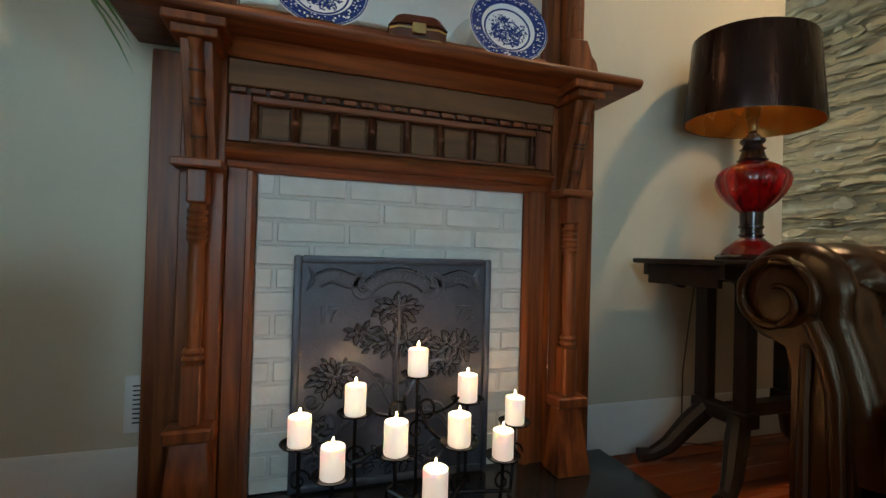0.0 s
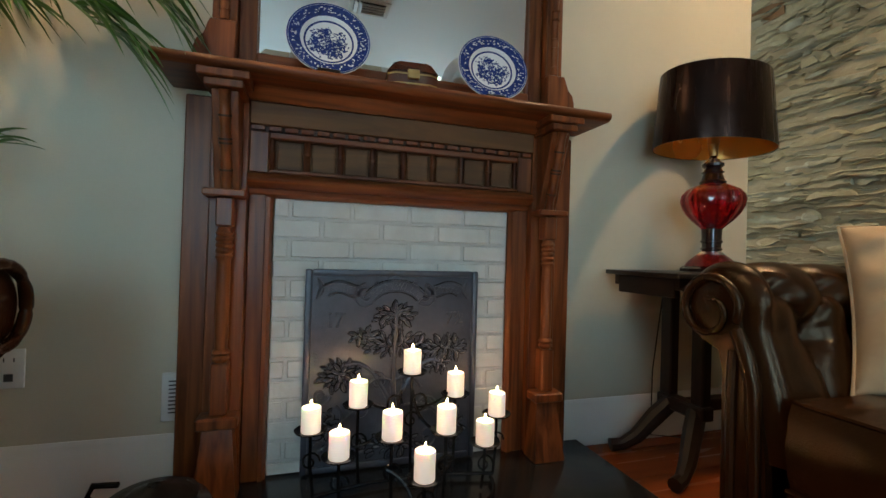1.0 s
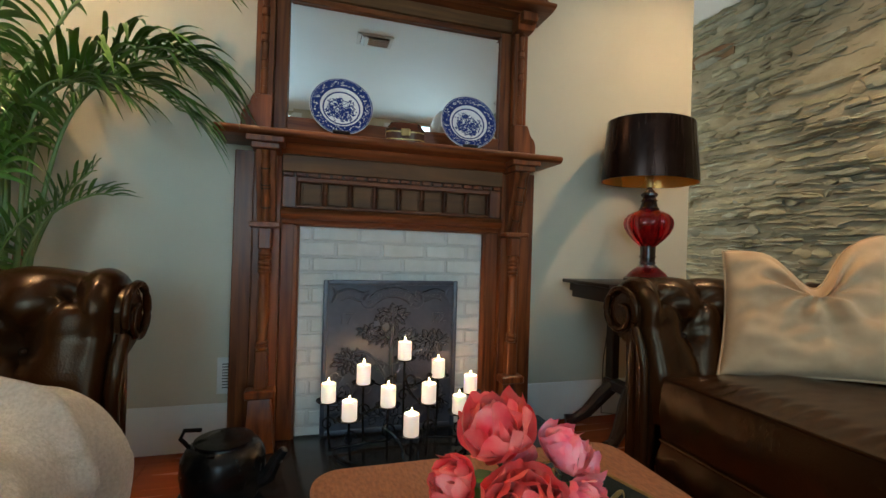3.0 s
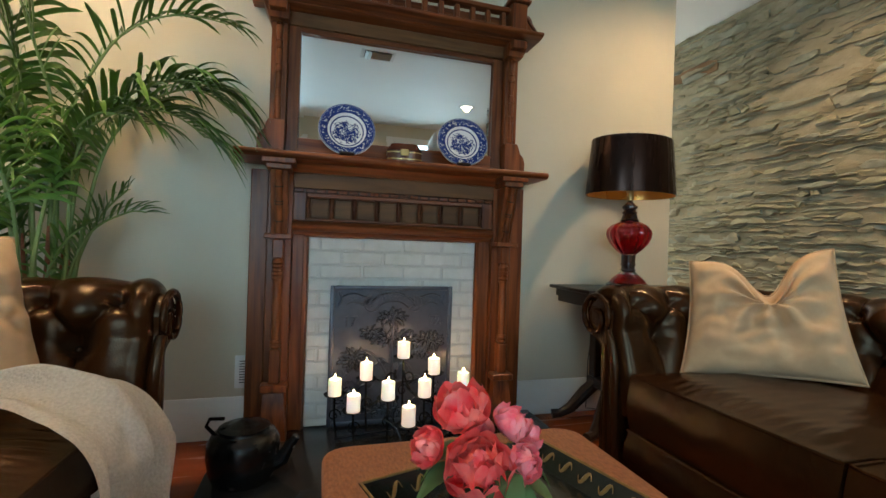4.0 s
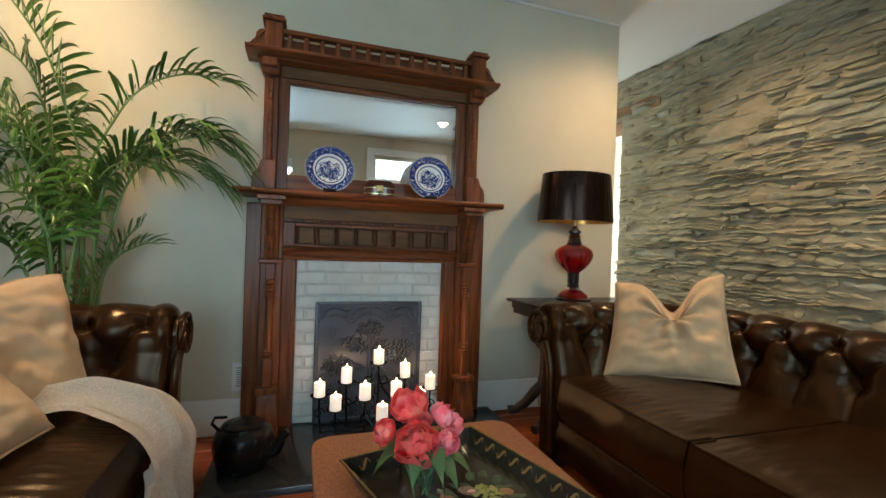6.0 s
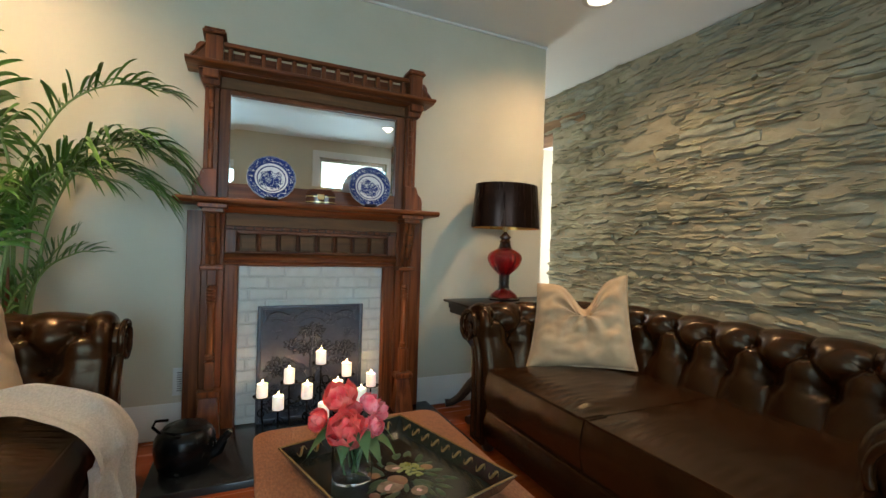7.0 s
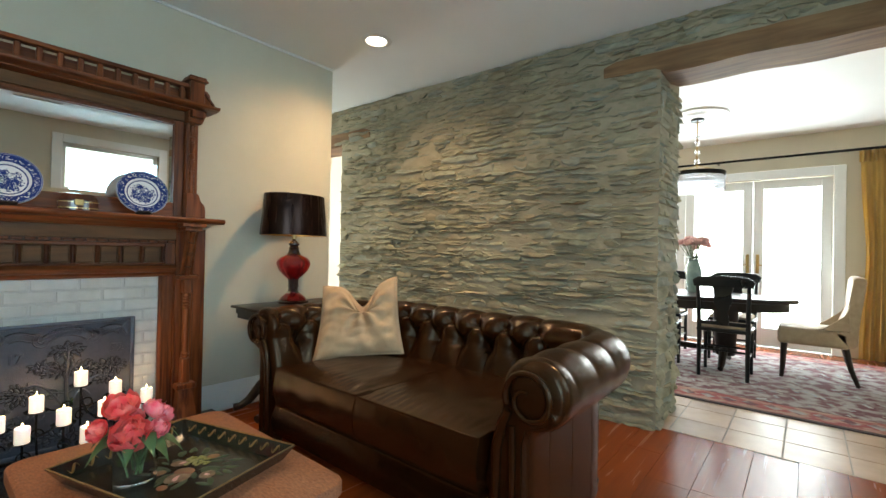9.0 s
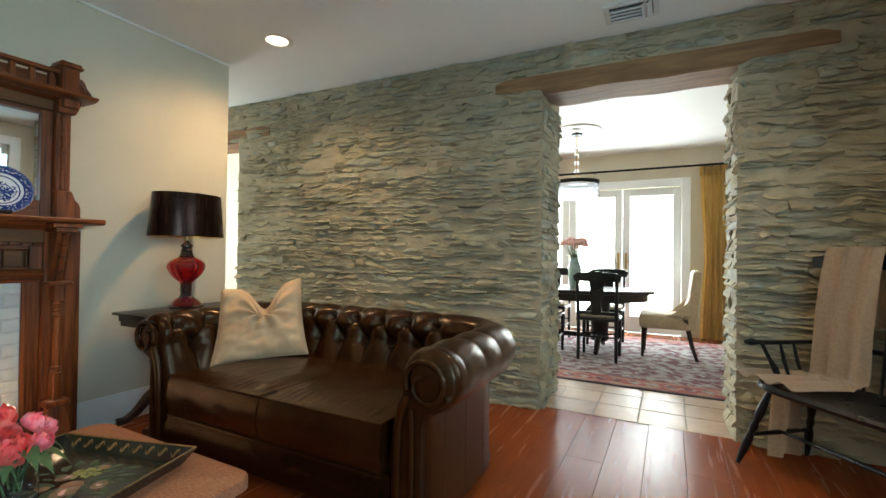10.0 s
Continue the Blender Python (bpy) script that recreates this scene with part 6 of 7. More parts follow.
# ---- windsor bench with throw ----
def windsor():
    m = pose(2.485, -2.600, 0.015, 0, 0, -141)
    t = thing("windsor_bench", m, "black painted windsor bench against the stone wall", "bench")
    P = lambda nm, bm: part(nm, bm, BLACKPAINT, t)
    XL, XR = -0.27, 0.62
    mid, half = (XL + XR) / 2, (XR - XL) / 2
    bm = B()
    out = []
    for k in range(56):
        a = 2 * math.pi * k / 56
        cx_, sy_ = math.cos(a), math.sin(a)
        out.append((mid + half * math.copysign(abs(cx_) ** 0.35, cx_), 0.225 * math.copysign(abs(sy_) ** 0.5, sy_) - 0.012 * cx_ * cx_))
    lo = [bm.verts.new((mid + (x - mid) * 0.96, y * 0.90, 0.425)) for x, y in out]
    mi = [bm.verts.new((x, y, 0.448)) for x, y in out]
    hi = [bm.verts.new((mid + (x - mid) * 0.985, y * 0.96, 0.466)) for x, y in out]
    ce = [bm.verts.new((mid + (x - mid) * 0.7, y * 0.5 - 0.02, 0.450)) for x, y in out]
    for a, b in ((lo, mi), (mi, hi), (hi, ce)):
        for k in range(56):
            bm.faces.new((a[k], a[(k + 1) % 56], b[(k + 1) % 56], b[k]))
    bm.faces.new(lo[::-1]), bm.faces.new(ce)
    P("seat", bm)
    for x0, sx in ((XL, -1), (XR, 1)):
        for y0, y1 in ((-0.15, -0.245), (0.14, 0.23)):
            n = 14
            pts = [Vector((x0 - sx * 0.09, y0, 0.43)).lerp(Vector((x0 + sx * 0.02, y1, 0.0)), k / n) for k in range(n + 1)]
            rad = [0.014, 0.015, 0.018, 0.021, 0.023, 0.021, 0.016, 0.022, 0.014, 0.021, 0.022, 0.020, 0.017, 0.014, 0.011]
            P("leg", tube(B(), pts, rad, 10))
        xs = x0 - sx * 0.025
        P("stretcher", tube(B(), [(xs, -0.205, 0.17), (xs, 0.0, 0.17), (xs, 0.195, 0.17)], [0.009, 0.014, 0.009], 8))
        P("arm", tube(B(), [(x0 - sx * 0.00, -0.215, 0.672), (x0, -0.185, 0.672), (x0, -0.14, 0.668), (x0 - sx * 0.01, 0.0, 0.664), (x0 - sx * 0.02, 0.14, 0.664), (x0 - sx * 0.03, 0.225, 0.666)], [0.012, 0.021, 0.014, 0.012, 0.012, 0.012], 10))
        P("arm_post", tube(B(), [(x0 - sx * 0.06, -0.05, 0.455), (x0 - sx * 0.045, -0.07, 0.53), (x0 - sx * 0.03, -0.09, 0.58), (x0 - sx * 0.01, -0.12, 0.664)], [0.011, 0.018, 0.010, 0.011], 10))
        for y in (0.00, 0.09):
            P("arm_spindle", tube(B(), [(x0 - sx * 0.05, y + 0.03, 0.455), (x0 - sx * 0.03, y + 0.01, 0.56), (x0 - sx * 0.015, y, 0.664)], [0.007, 0.011, 0.007], 8))
    P("cross_stretcher", tube(B(), [(XL + 0.025, 0, 0.17), (mid, 0, 0.17), (XR - 0.025, 0, 0.17)], [0.009, 0.014, 0.009], 8))
    for k in range(11):
        x = XL + 0.07 + k * (XR - XL - 0.14) / 10
        P("back_spindle", tube(B(), [(x, 0.185, 0.455), (x, 0.225, 0.70), (x, 0.265, 1.10)], [0.007, 0.009, 0.006], 8))
    bm = B()
    sheet(bm, lambda u, v: Vector((XL - 0.01 + (XR - XL + 0.02) * u, 0.262 - 0.02 * (2 * u - 1) ** 2 + 0.012, 1.085 + 0.080 * v * (1 - 0.25 * (2 * u - 1) ** 6))), 30, 4)
    P("crest_rail", thicken(bm, 0.022))
    P("arm_back_rail", tube(B(), [(XL + 0.03, 0.225, 0.666), (mid, 0.232, 0.668), (XR - 0.03, 0.225, 0.666)], 0.013, 8))
    # throw over the back and seat
    c = thing("bench_throw", m, "beige woven throw draped over the bench back and seat", "blanket")
    def fn(u, v):
        s = v * 1.75
        if s < 0.42:
            y, z = 0.335 + 0.004 * math.sin(s * 9), 0.78 + s * 0.98
        elif s < 0.50:
            a = (s - 0.42) / 0.08 * math.pi
            y, z = 0.288 + 0.045 * math.cos(a), 1.188 + 0.018 * math.sin(a)
        elif s < 1.10:
            w = (s - 0.50) / 0.60
            y, z = 0.242 - 0.095 * w - 0.02 * math.sin(math.pi * w), 1.185 - 0.68 * w
        elif s < 1.22:
            a = (s - 1.10) / 0.12 * math.pi / 2
            y, z = 0.147 - 0.06 * math.sin(a), 0.505 - 0.030 * (1 - math.cos(a))
        else:
            w = (s - 1.22) / 0.53
            y, z = 0.087 - 0.30 * w, 0.477 - 0.002 * w
        x = -0.06 + (u - 0.5) * (0.27 + 0.08 * smooth01((s - 1.1) / 0.4)) - 0.10 * smooth01((s - 1.0) / 0.6)
        g = 0.014 * math.sin(u * 16 + s * 1.2) + 0.008 * noise.noise((u * 6, s * 4, 3))
        flat = smooth01((s - 1.10) / 0.1)
        return Vector((x, y - g * (1 - flat), z + (g + 0.016) * flat))
    bm = B()
    sheet(bm, fn, 40, 80)
    part("cloth", thicken(bm, 0.006), THROW, c, smooth=80)
    bm = B()
    sheet(bm, lambda u, v: Vector((-0.245 - 0.020 * math.sin(u * 9 + v * 2) - 0.01 * v, -0.05 + 0.16 * u + 0.03 * v * (u - 0.5), 0.47 - 0.44 * v)), 24, 24)
    part("hanging_end", thicken(bm, 0.006), THROW, c, smooth=80)


windsor()


# ---- dining room ----
def french_doors():
    t = thing("door_1", pose(6.80, -0.84, 0), "closed white glazed french doors with brass handles", "door", kind="structure")
    P = lambda nm, bm, mt=SHEER, lb="": part(nm, bm, mt, t, lb)
    for y0, y1 in ((-1.31, -1.20), (1.20, 1.31)):
        P("casing", box(B(), -0.022, 0.0, y0, y1, 0, 2.29, 0.004))
    P("casing", box(B(), -0.022, 0.0, -1.1999, 1.1999, 2.18, 2.29, 0.004))
    for k in range(3):
        y0 = -1.20 + k * 0.80
        y1 = y0 + 0.80
        leaf = thing("door_leaf", pose(0, 0, 0), "", "")
        for key in list(leaf.keys()):
            del leaf[key]
        leaf.parent = t
        for a, b_, lo, hi in ((y0 + 0.003, y0 + 0.11, 0.01, 2.17), (y1 - 0.11, y1 - 0.003, 0.01, 2.17), (y0 + 0.11, y1 - 0.11, 2.06, 2.17), (y0 + 0.11, y1 - 0.11, 0.01, 0.24)):
            part("rail", box(B(), 0.05, 0.09, a, b_, lo, hi, 0.003), SHEER, leaf)
        g = part("pane", box(B(), 0.067, 0.073, y0 + 0.11, y1 - 0.11, 0.24, 2.06), GLASS, leaf)
        g.visible_shadow = False
        if k in (0, 1):
            yy = (y1 - 0.055) if k == 0 else (y0 + 0.055)
            part("door_handle", box(B(), 0.036, 0.0495, yy - 0.018, yy + 0.018, 0.95, 1.20, 0.004), BRASS, leaf, "brass backplate and lever")
            part("lever", tube(B(), [(0.03, yy, 1.06), (0.01, yy, 1.06), (0.008, yy + (0.08 if k == 1 else -0.08), 1.06)], 0.007, 8), BRASS, leaf)
    return t


french_doors()


def curtain(y, w, label):
    t = thing("curtain", pose(6.66, y, 0), label, "curtain", "dining curtains")
    def fn(u, v):
        a = (u - 0.5)
        pinch = 1 - 0.25 * math.exp(-((v - 0.5) / 0.25) ** 2)
        amp = 0.035 * (0.4 + 0.6 * (1 - v))
        return Vector((amp * math.sin(u * 30) + 0.01 * noise.noise((u * 4, v * 5, 0)), a * w * pinch, 0.02 + 2.36 * v))
    bm = B()
    sheet(bm, fn, 90, 24)
    part("cloth", thicken(bm, 0.004), CURTAIN, t, smooth=80)
    bm = B()
    sheet(bm, lambda u, v: Vector((0.022 * math.sin(u * 60) - 0.012, (u - 0.5) * w * 1.06, 2.28 + 0.13 * v)), 90, 4)
    part("heading", thicken(bm, 0.004), CURTAIN, t, smooth=80)


curtain(-2.47, 0.42, "mustard yellow gathered curtain beside the french doors")
curtain(0.75, 0.42, "mustard yellow gathered curtain beside the french doors")
t = thing("curtain_rod", pose(6.66, 0, 0), "dark iron curtain rod above the french doors", "curtain rod")
part("rod", tube(B(), [(0, -2.75, 2.43), (0, 1.05, 2.43)], 0.016, 10), BLACKIRON, t)
for y in (-2.75, 1.05):
    part("finial", lathe(B(), [(0.0, -0.03), (0.026, -0.015), (0.03, 0.0), (0.026, 0.015), (0.0, 0.03)], 14, m=Matrix.Translation((0, y, 2.43))), BLACKIRON, t)
for y in (-2.6, -0.85, 0.95):
    part("bracket", box(B(), 0.0, 0.138, y - 0.012, y + 0.012, 2.415, 2.445, 0.003), BLACKIRON, t)

# rug: edge, border and field a little above one another
t = thing("rug", pose(5.10, -1.1, 0), "patterned red and cream wool rug under the dining table", "rug")
part("edge", box(B(), -1.32, 1.32, -1.9, 1.9, 0.0005, 0.008, 0.002), RUGDARK, t)
part("border", box(B(), -1.28, 1.28, -1.86, 1.86, 0.0085, 0.0105), RUGRED, t)
part("field", box(B(), -1.02, 1.02, -1.60, 1.60, 0.011, 0.0128), RUG, t)
rng = random.Random(31)
bm = B()
for k in range(300):
    x, y = rng.uniform(-1.0, 1.0), rng.uniform(-1.58, 1.58)
    s = rng.uniform(0.02, 0.05)
    m = Matrix.Translation((x, y, 0.0131)) @ Matrix.Rotation(rng.choice((0.785, 0.4, 1.2, 2.3)), 4, "Z")
    box(bm, -s, s, -s * rng.uniform(0.15, 0.5), s * 0.3, 0, 0.0008, 0, 1, m)
tagged(part("motif_field", bm, mat("rug_motif_cream", (0.42, 0.36, 0.29), (0.20, 0.24, 0.30), 0.95, (20, 20, 20), bump=0.5, vary=0.25), t), kind="stuff")
for i in range(26):
    y = -1.80 + i * 0.144
    for x in (-1.15, 1.15):
        part("border_motif", box(B(), -0.05, 0.05, -0.035, 0.035, 0, 0.0008, 0, 1, Matrix.Translation((x, y, 0.0112)) @ Matrix.Rotation(0.785, 4, "Z")), RUG, t)


def dining_table():
    t = thing("dining_table", pose(5.22, -0.72, 0.013), "dark oval wooden pedestal dining table", "table")
    bm = B()
    lathe(bm, [(0.98, 0.700), (1.0, 0.705), (1.0, 0.735), (0.99, 0.742), (0.0, 0.742)], 64, sx=0.50, sy=1.02)
    part("tabletop", bm, DARKWOOD, t)
    part("apron", lathe(B(), [(0.93, 0.615), (0.93, 0.6995), (0.90, 0.6995), (0.90, 0.615)], 64, sx=0.50, sy=1.02, ring=True), DARKWOOD, t)
    for y in (-0.42, 0.42):
        part("pedestal", lathe(B(), [(0.09, 0.12), (0.11, 0.18), (0.06, 0.26), (0.085, 0.40), (0.06, 0.55), (0.12, 0.614)], 20, (0, y, 0)), DARKWOOD, t)
        for s in (-1, 1):
            part("claw_foot", tube(B(), [(0, y, 0.20), (s * 0.14, y, 0.16), (s * 0.26, y, 0.06), (s * 0.33, y, 0.025)], [0.05, 0.04, 0.032, 0.025], 10), DARKWOOD, t)
    part("stretcher", box(B(), -0.03, 0.03, -0.36, 0.36, 0.14, 0.20, 0.01), DARKWOOD, t)


dining_table()


def dining_chair(m, label):
    t = thing("dining_chair", m, label, "chair", "black chairs at the dining table")
    P = lambda nm, bm, mt=BLACKPAINT: part(nm, bm, mt, t)
    P("seat", box(B(), -0.22, 0.22, -0.21, 0.20, 0.43, 0.465, 0.012, 2))
    P("seat_pad", box(B(), -0.20, 0.20, -0.19, 0.17, 0.4655, 0.495, 0.014, 2), TAUPE)
    for x in (-0.195, 0.195):
        P("front_leg", tube(B(), [(x, -0.18, 0.43), (x, -0.18, 0.30), (x, -0.19, 0.0)], [0.022, 0.020, 0.015], 10))
        P("back_leg", tube(B(), [(x, 0.185, 0.0), (x, 0.18, 0.42), (x * 1.02, 0.20, 0.62), (x * 1.05, 0.235, 0.90)], [0.017, 0.020, 0.019, 0.016], 10))
        P("side_stretcher", tube(B(), [(x, -0.18, 0.20), (x, 0.18, 0.20)], 0.010, 8))
    P("crest_rail", prism(B(), [(-0.235, 0.86), (0.235, 0.86), (0.25, 0.92), (0.20, 0.955), (0.0, 0.97), (-0.20, 0.955), (-0.25, 0.92)], "y", 0.222, 0.248, 0.004))
    out = [(-0.045, 0.50), (0.045, 0.50), (0.055, 0.57), (0.035, 0.63), (0.075, 0.72), (0.065, 0.79), (0.085, 0.8595), (-0.085, 0.8595), (-0.065, 0.79), (-0.075, 0.72), (-0.035, 0.63), (-0.055, 0.57)]
    P("splat", prism(B(), out, "y", 0.212, 0.226, 0.002))
    P("lower_rail", box(B(), -0.19, 0.19, 0.196, 0.214, 0.50, 0.535, 0.004))
    P("front_stretcher", tube(B(), [(-0.19, -0.18, 0.24), (0.19, -0.18, 0.24)], 0.010, 8))
    P("back_stretcher", tube(B(), [(-0.19, 0.18, 0.26), (0.19, 0.18, 0.26)], 0.010, 8))
    return t


first = dining_chair(pose(4.80, -1.19, 0.013, 0, 0, 90), "black painted splat-back dining chair at the table")
copy_thing(first, pose(4.80, -0.55, 0.013, 0, 0, 90))
copy_thing(first, pose(5.68, -1.15, 0.013, 0, 0, -90))
copy_thing(first, pose(5.68, -0.45, 0.013, 0, 0, -90))


def parsons():
    t = thing("upholstered_chair", pose(5.32, -1.86, 0.013, 0, 0, 180), "beige upholstered dining chair with dark tapered legs", "chair")
    part("seat", box(B(), -0.25, 0.25, -0.28, 0.24, 0.33, 0.49, 0.03, 3), TAUPE, t)
    bm = B()
    prism(bm, [(0.14, 0.45), (0.235, 0.34), (0.285, 0.36), (0.315, 0.70), (0.345, 0.96), (0.330, 0.985), (0.27, 0.985), (0.245, 0.955), (0.232, 0.70)], "x", -0.25, 0.25, 0.012)
    part("backrest", bm, TAUPE, t)
    for s in (-1, 1):
        part("wing", prism(B(), [(0.24, 0.49), (0.0, 0.49), (0.10, 0.53), (0.20, 0.62), (0.235, 0.75)], "x", s * 0.245 - 0.02, s * 0.245 + 0.02, 0.008), TAUPE, t)
        part("front_leg", tube(B(), [(s * 0.20, -0.23, 0.33), (s * 0.20, -0.245, 0.0)], [0.026, 0.016], 10), DARKWOOD, t)
        part("back_leg", tube(B(), [(s * 0.20, 0.21, 0.34), (s * 0.20, 0.25, 0.15), (s * 0.20, 0.30, 0.0)], [0.026, 0.022, 0.016], 10), DARKWOOD, t)


parsons()


def table_flowers():
    t = thing("flower_vase", pose(5.30, -0.82, 0.7555), "tall pale green vase of pale pink flowers on the dining table", "vase")
    part("vase", lathe(B(), [(0.05, 0.0), (0.055, 0.01), (0.075, 0.14), (0.085, 0.24), (0.06, 0.32), (0.05, 0.35), (0.058, 0.37), (0.05, 0.37), (0.04, 0.33), (0.0, 0.32)], 28), CELADON, t)
    rng = random.Random(3)
    for k in range(22):
        a, q = k * 2.4, 0.03 + 0.13 * math.sqrt(k / 22)
        c = (q * math.cos(a), q * math.sin(a), 0.47 + 0.13 * (1 - (q / 0.2) ** 2) + rng.uniform(-0.02, 0.03))
        peony(t, c, 0.060, PALEPINK, 80 + k, (c[1] * -3, c[0] * 3))
        part("stem", tube(B(), [(0.01 * math.cos(a), 0.01 * math.sin(a), 0.33), c], 0.003, 5), STEM, t)
    for k in range(8):
        a = k * 0.8
        d, s_ = Vector((math.cos(a), math.sin(a), 0)), Vector((-math.sin(a), math.cos(a), 0))
        bm = B()
        sheet(bm, lambda u, v: d * (0.03 + 0.16 * v) + s_ * (u - 0.5) * 0.05 * math.sin(math.pi * min(1, v + 0.05)) + Vector((0, 0, 0.38 + 0.08 * v - 0.06 * v * v)), 4, 6)
        part("leaf", bm, STEM, t)


table_flowers()


def chandelier():
    t = thing("chandelier", pose(5.22, -0.85, 0), "round crystal drum chandelier with a dark band", "chandelier")
    part("ceiling_rose", lathe(B(), [(0.30, CH), (0.29, CH - 0.02), (0.22, CH - 0.025), (0.20, CH - 0.04), (0.10, CH - 0.045), (0.0, CH - 0.045)], 48), TRIM, t, "white plaster ceiling medallion")
    part("canopy", lathe(B(), [(0.07, CH - 0.0455), (0.065, CH - 0.065), (0.0, CH - 0.075)], 24), BLACKIRON, t)
    part("rod", tube(B(), [(0, 0, CH - 0.07), (0, 0, 2.10)], 0.008, 8), BRASS, t)
    for z in (2.20, 2.30, 2.40, 2.48):
        part("crystal_ball", lathe(B(), [(0.009, z - 0.03), (0.028, z - 0.012), (0.030, z + 0.008), (0.009, z + 0.03)], 14), CRYSTAL, t)
    part("band", lathe(B(), [(0.268, 2.03), (0.275, 2.03), (0.275, 2.075), (0.268, 2.075)], 64, ring=True), BLACKIRON, t)
    for k in range(3):
        a = k * 2.094
        part("spoke", tube(B(), [(0, 0, 2.16), (0.27 * math.cos(a), 0.27 * math.sin(a), 2.06)], 0.004, 6), BRASS, t)
    bm = B()
    for k in range(60):
        a = 2 * math.pi * k / 60
        for j in range(5):
            bmesh.ops.create_icosphere(bm, subdivisions=1, radius=0.0125, matrix=Matrix.Translation((0.262 * math.cos(a), 0.262 * math.sin(a), 2.015 - j * 0.03)))
    tagged(part("crystal_fringe", bm, CRYSTAL, t), kind="stuff")
    part("shade_glass", lathe(B(), [(0.245, 1.87), (0.245, 2.06), (0.242, 2.06), (0.242, 1.87)], 48, ring=True), CRYSTAL, t)


chandelier()


# ---- stone wall with timber lintels ----
WALL_T = 0.58
OP = [(-2.27, -1.02, 2.36), (2.20, 3.35, 2.30)]      # openings: from, to, height
stone_wall = thing("wall_stone", pose(0, 0, 0), "rough dry-laid grey-green ledge stone wall", "wall", kind="structure")


bm = B()
edges = [-3.4, OP[0][0], OP[0][1], OP[1][0], OP[1][1], 4.2]
for i in range(5):
    y0, y1 = edges[i], edges[i + 1]
    z0 = {1: OP[0][2] + 0.15, 3: OP[1][2] + 0.15}.get(i, -0.02)
    lo = [bm.verts.new((stone_x(y) + dx, y, z0)) for y in (y0, y1) for dx in (0.014, WALL_T)]
    hi = [bm.verts.new((stone_x(y) + dx, y, CH)) for y in (y0, y1) for dx in (0.014, WALL_T)]
    v = lo + hi
    for q in ((0, 1, 3, 2), (4, 6, 7, 5), (0, 4, 5, 1), (2, 3, 7, 6), (0, 2, 6, 4), (1, 5, 7, 3)):
        bm.faces.new([v[k] for k in q])
part("wall_core", bm, STONEBED, stone_wall)
for i in range(5):
    y0, y1 = edges[i] - 0.01, edges[i + 1] + 0.01
    z0 = {1: OP[0][2] + 0.13, 3: OP[1][2] + 0.13}.get(i, 0.0)
    if z0:
        y0, y1 = y0 + 0.02, y1 - 0.02
    bm = B()
    def bed(u, v, y0=y0, y1=y1, z0=z0):
        y, z = y0 + (y1 - y0) * u, z0 + (CH - 0.001 - z0) * v
        e = 0.010 * noise.noise((y * 7, z * 16, 3)) + 0.005 * noise.noise((y * 24, z * 40, 8)) + 0.006 * noise.noise((y * 1.5, z * 2, 1))
        return Vector((stone_x(y) - 0.014 - e, y, z))
    sheet(bm, bed, max(8, int((y1 - y0) / 0.028)), 90 if not z0 else 14)
    part("bedding", bm, STONEBED, stone_wall, "earthy mortar between the stones", smooth=60)
for (a, b, h), l0, l1 in ((OP[0], -2.76, -0.66), (OP[1], 1.76, 3.75)):
    bm = B()
    n = 26
    def beam(u, v, l0=l0, l1=l1, h=h):
        y = l0 + (l1 - l0) * u
        k = int(v * 4.001) % 4
        end = smooth01(min(u, 1 - u) * 60)
        zt, zb = h + 0.148 - 0.03 * (1 - end), h + 0.002 + 0.05 * (1 - end) + 0.012 * noise.noise((y * 3, 1, 2))
        if not a < y < b:
            zb = max(zb, h + 0.045 + 0.02 * noise.noise((y * 4, 4, 4)))
        x0, x1 = stone_x(y) - 0.022 - 0.012 * noise.noise((y * 5, 7, 1)), stone_x(y) + 0.30
        return Vector([(x0, y, zb), (x0 - 0.004, y, zt), (x1, y, zt), (x1, y, zb)][k])
    g = [[bm.verts.new(beam(i / (n - 1), (j + 0.01) / 4)) for j in range(4)] for i in range(n)]
    for i in range(n - 1):
        for j in range(4):
            bm.faces.new((g[i][j], g[i + 1][j], g[i + 1][(j + 1) % 4], g[i][(j + 1) % 4]))
    bm.faces.new(g[0]), bm.faces.new(g[-1][::-1])
    part("lintel", bm, BEAM, stone_wall, "weathered timber lintel", smooth=30)

rng = random.Random(77)


def course_z(k, y, base):
    return base + 0.034 * noise.noise((y * 0.9, k * 0.30, 0)) + 0.019 * noise.noise((y * 4.0, k * 1.9, 5)) + 0.012 * noise.noise((y * 10.0, k * 1.7, 9)) + 0.006 * noise.noise((y * 30.0, k * 2.7, 4))


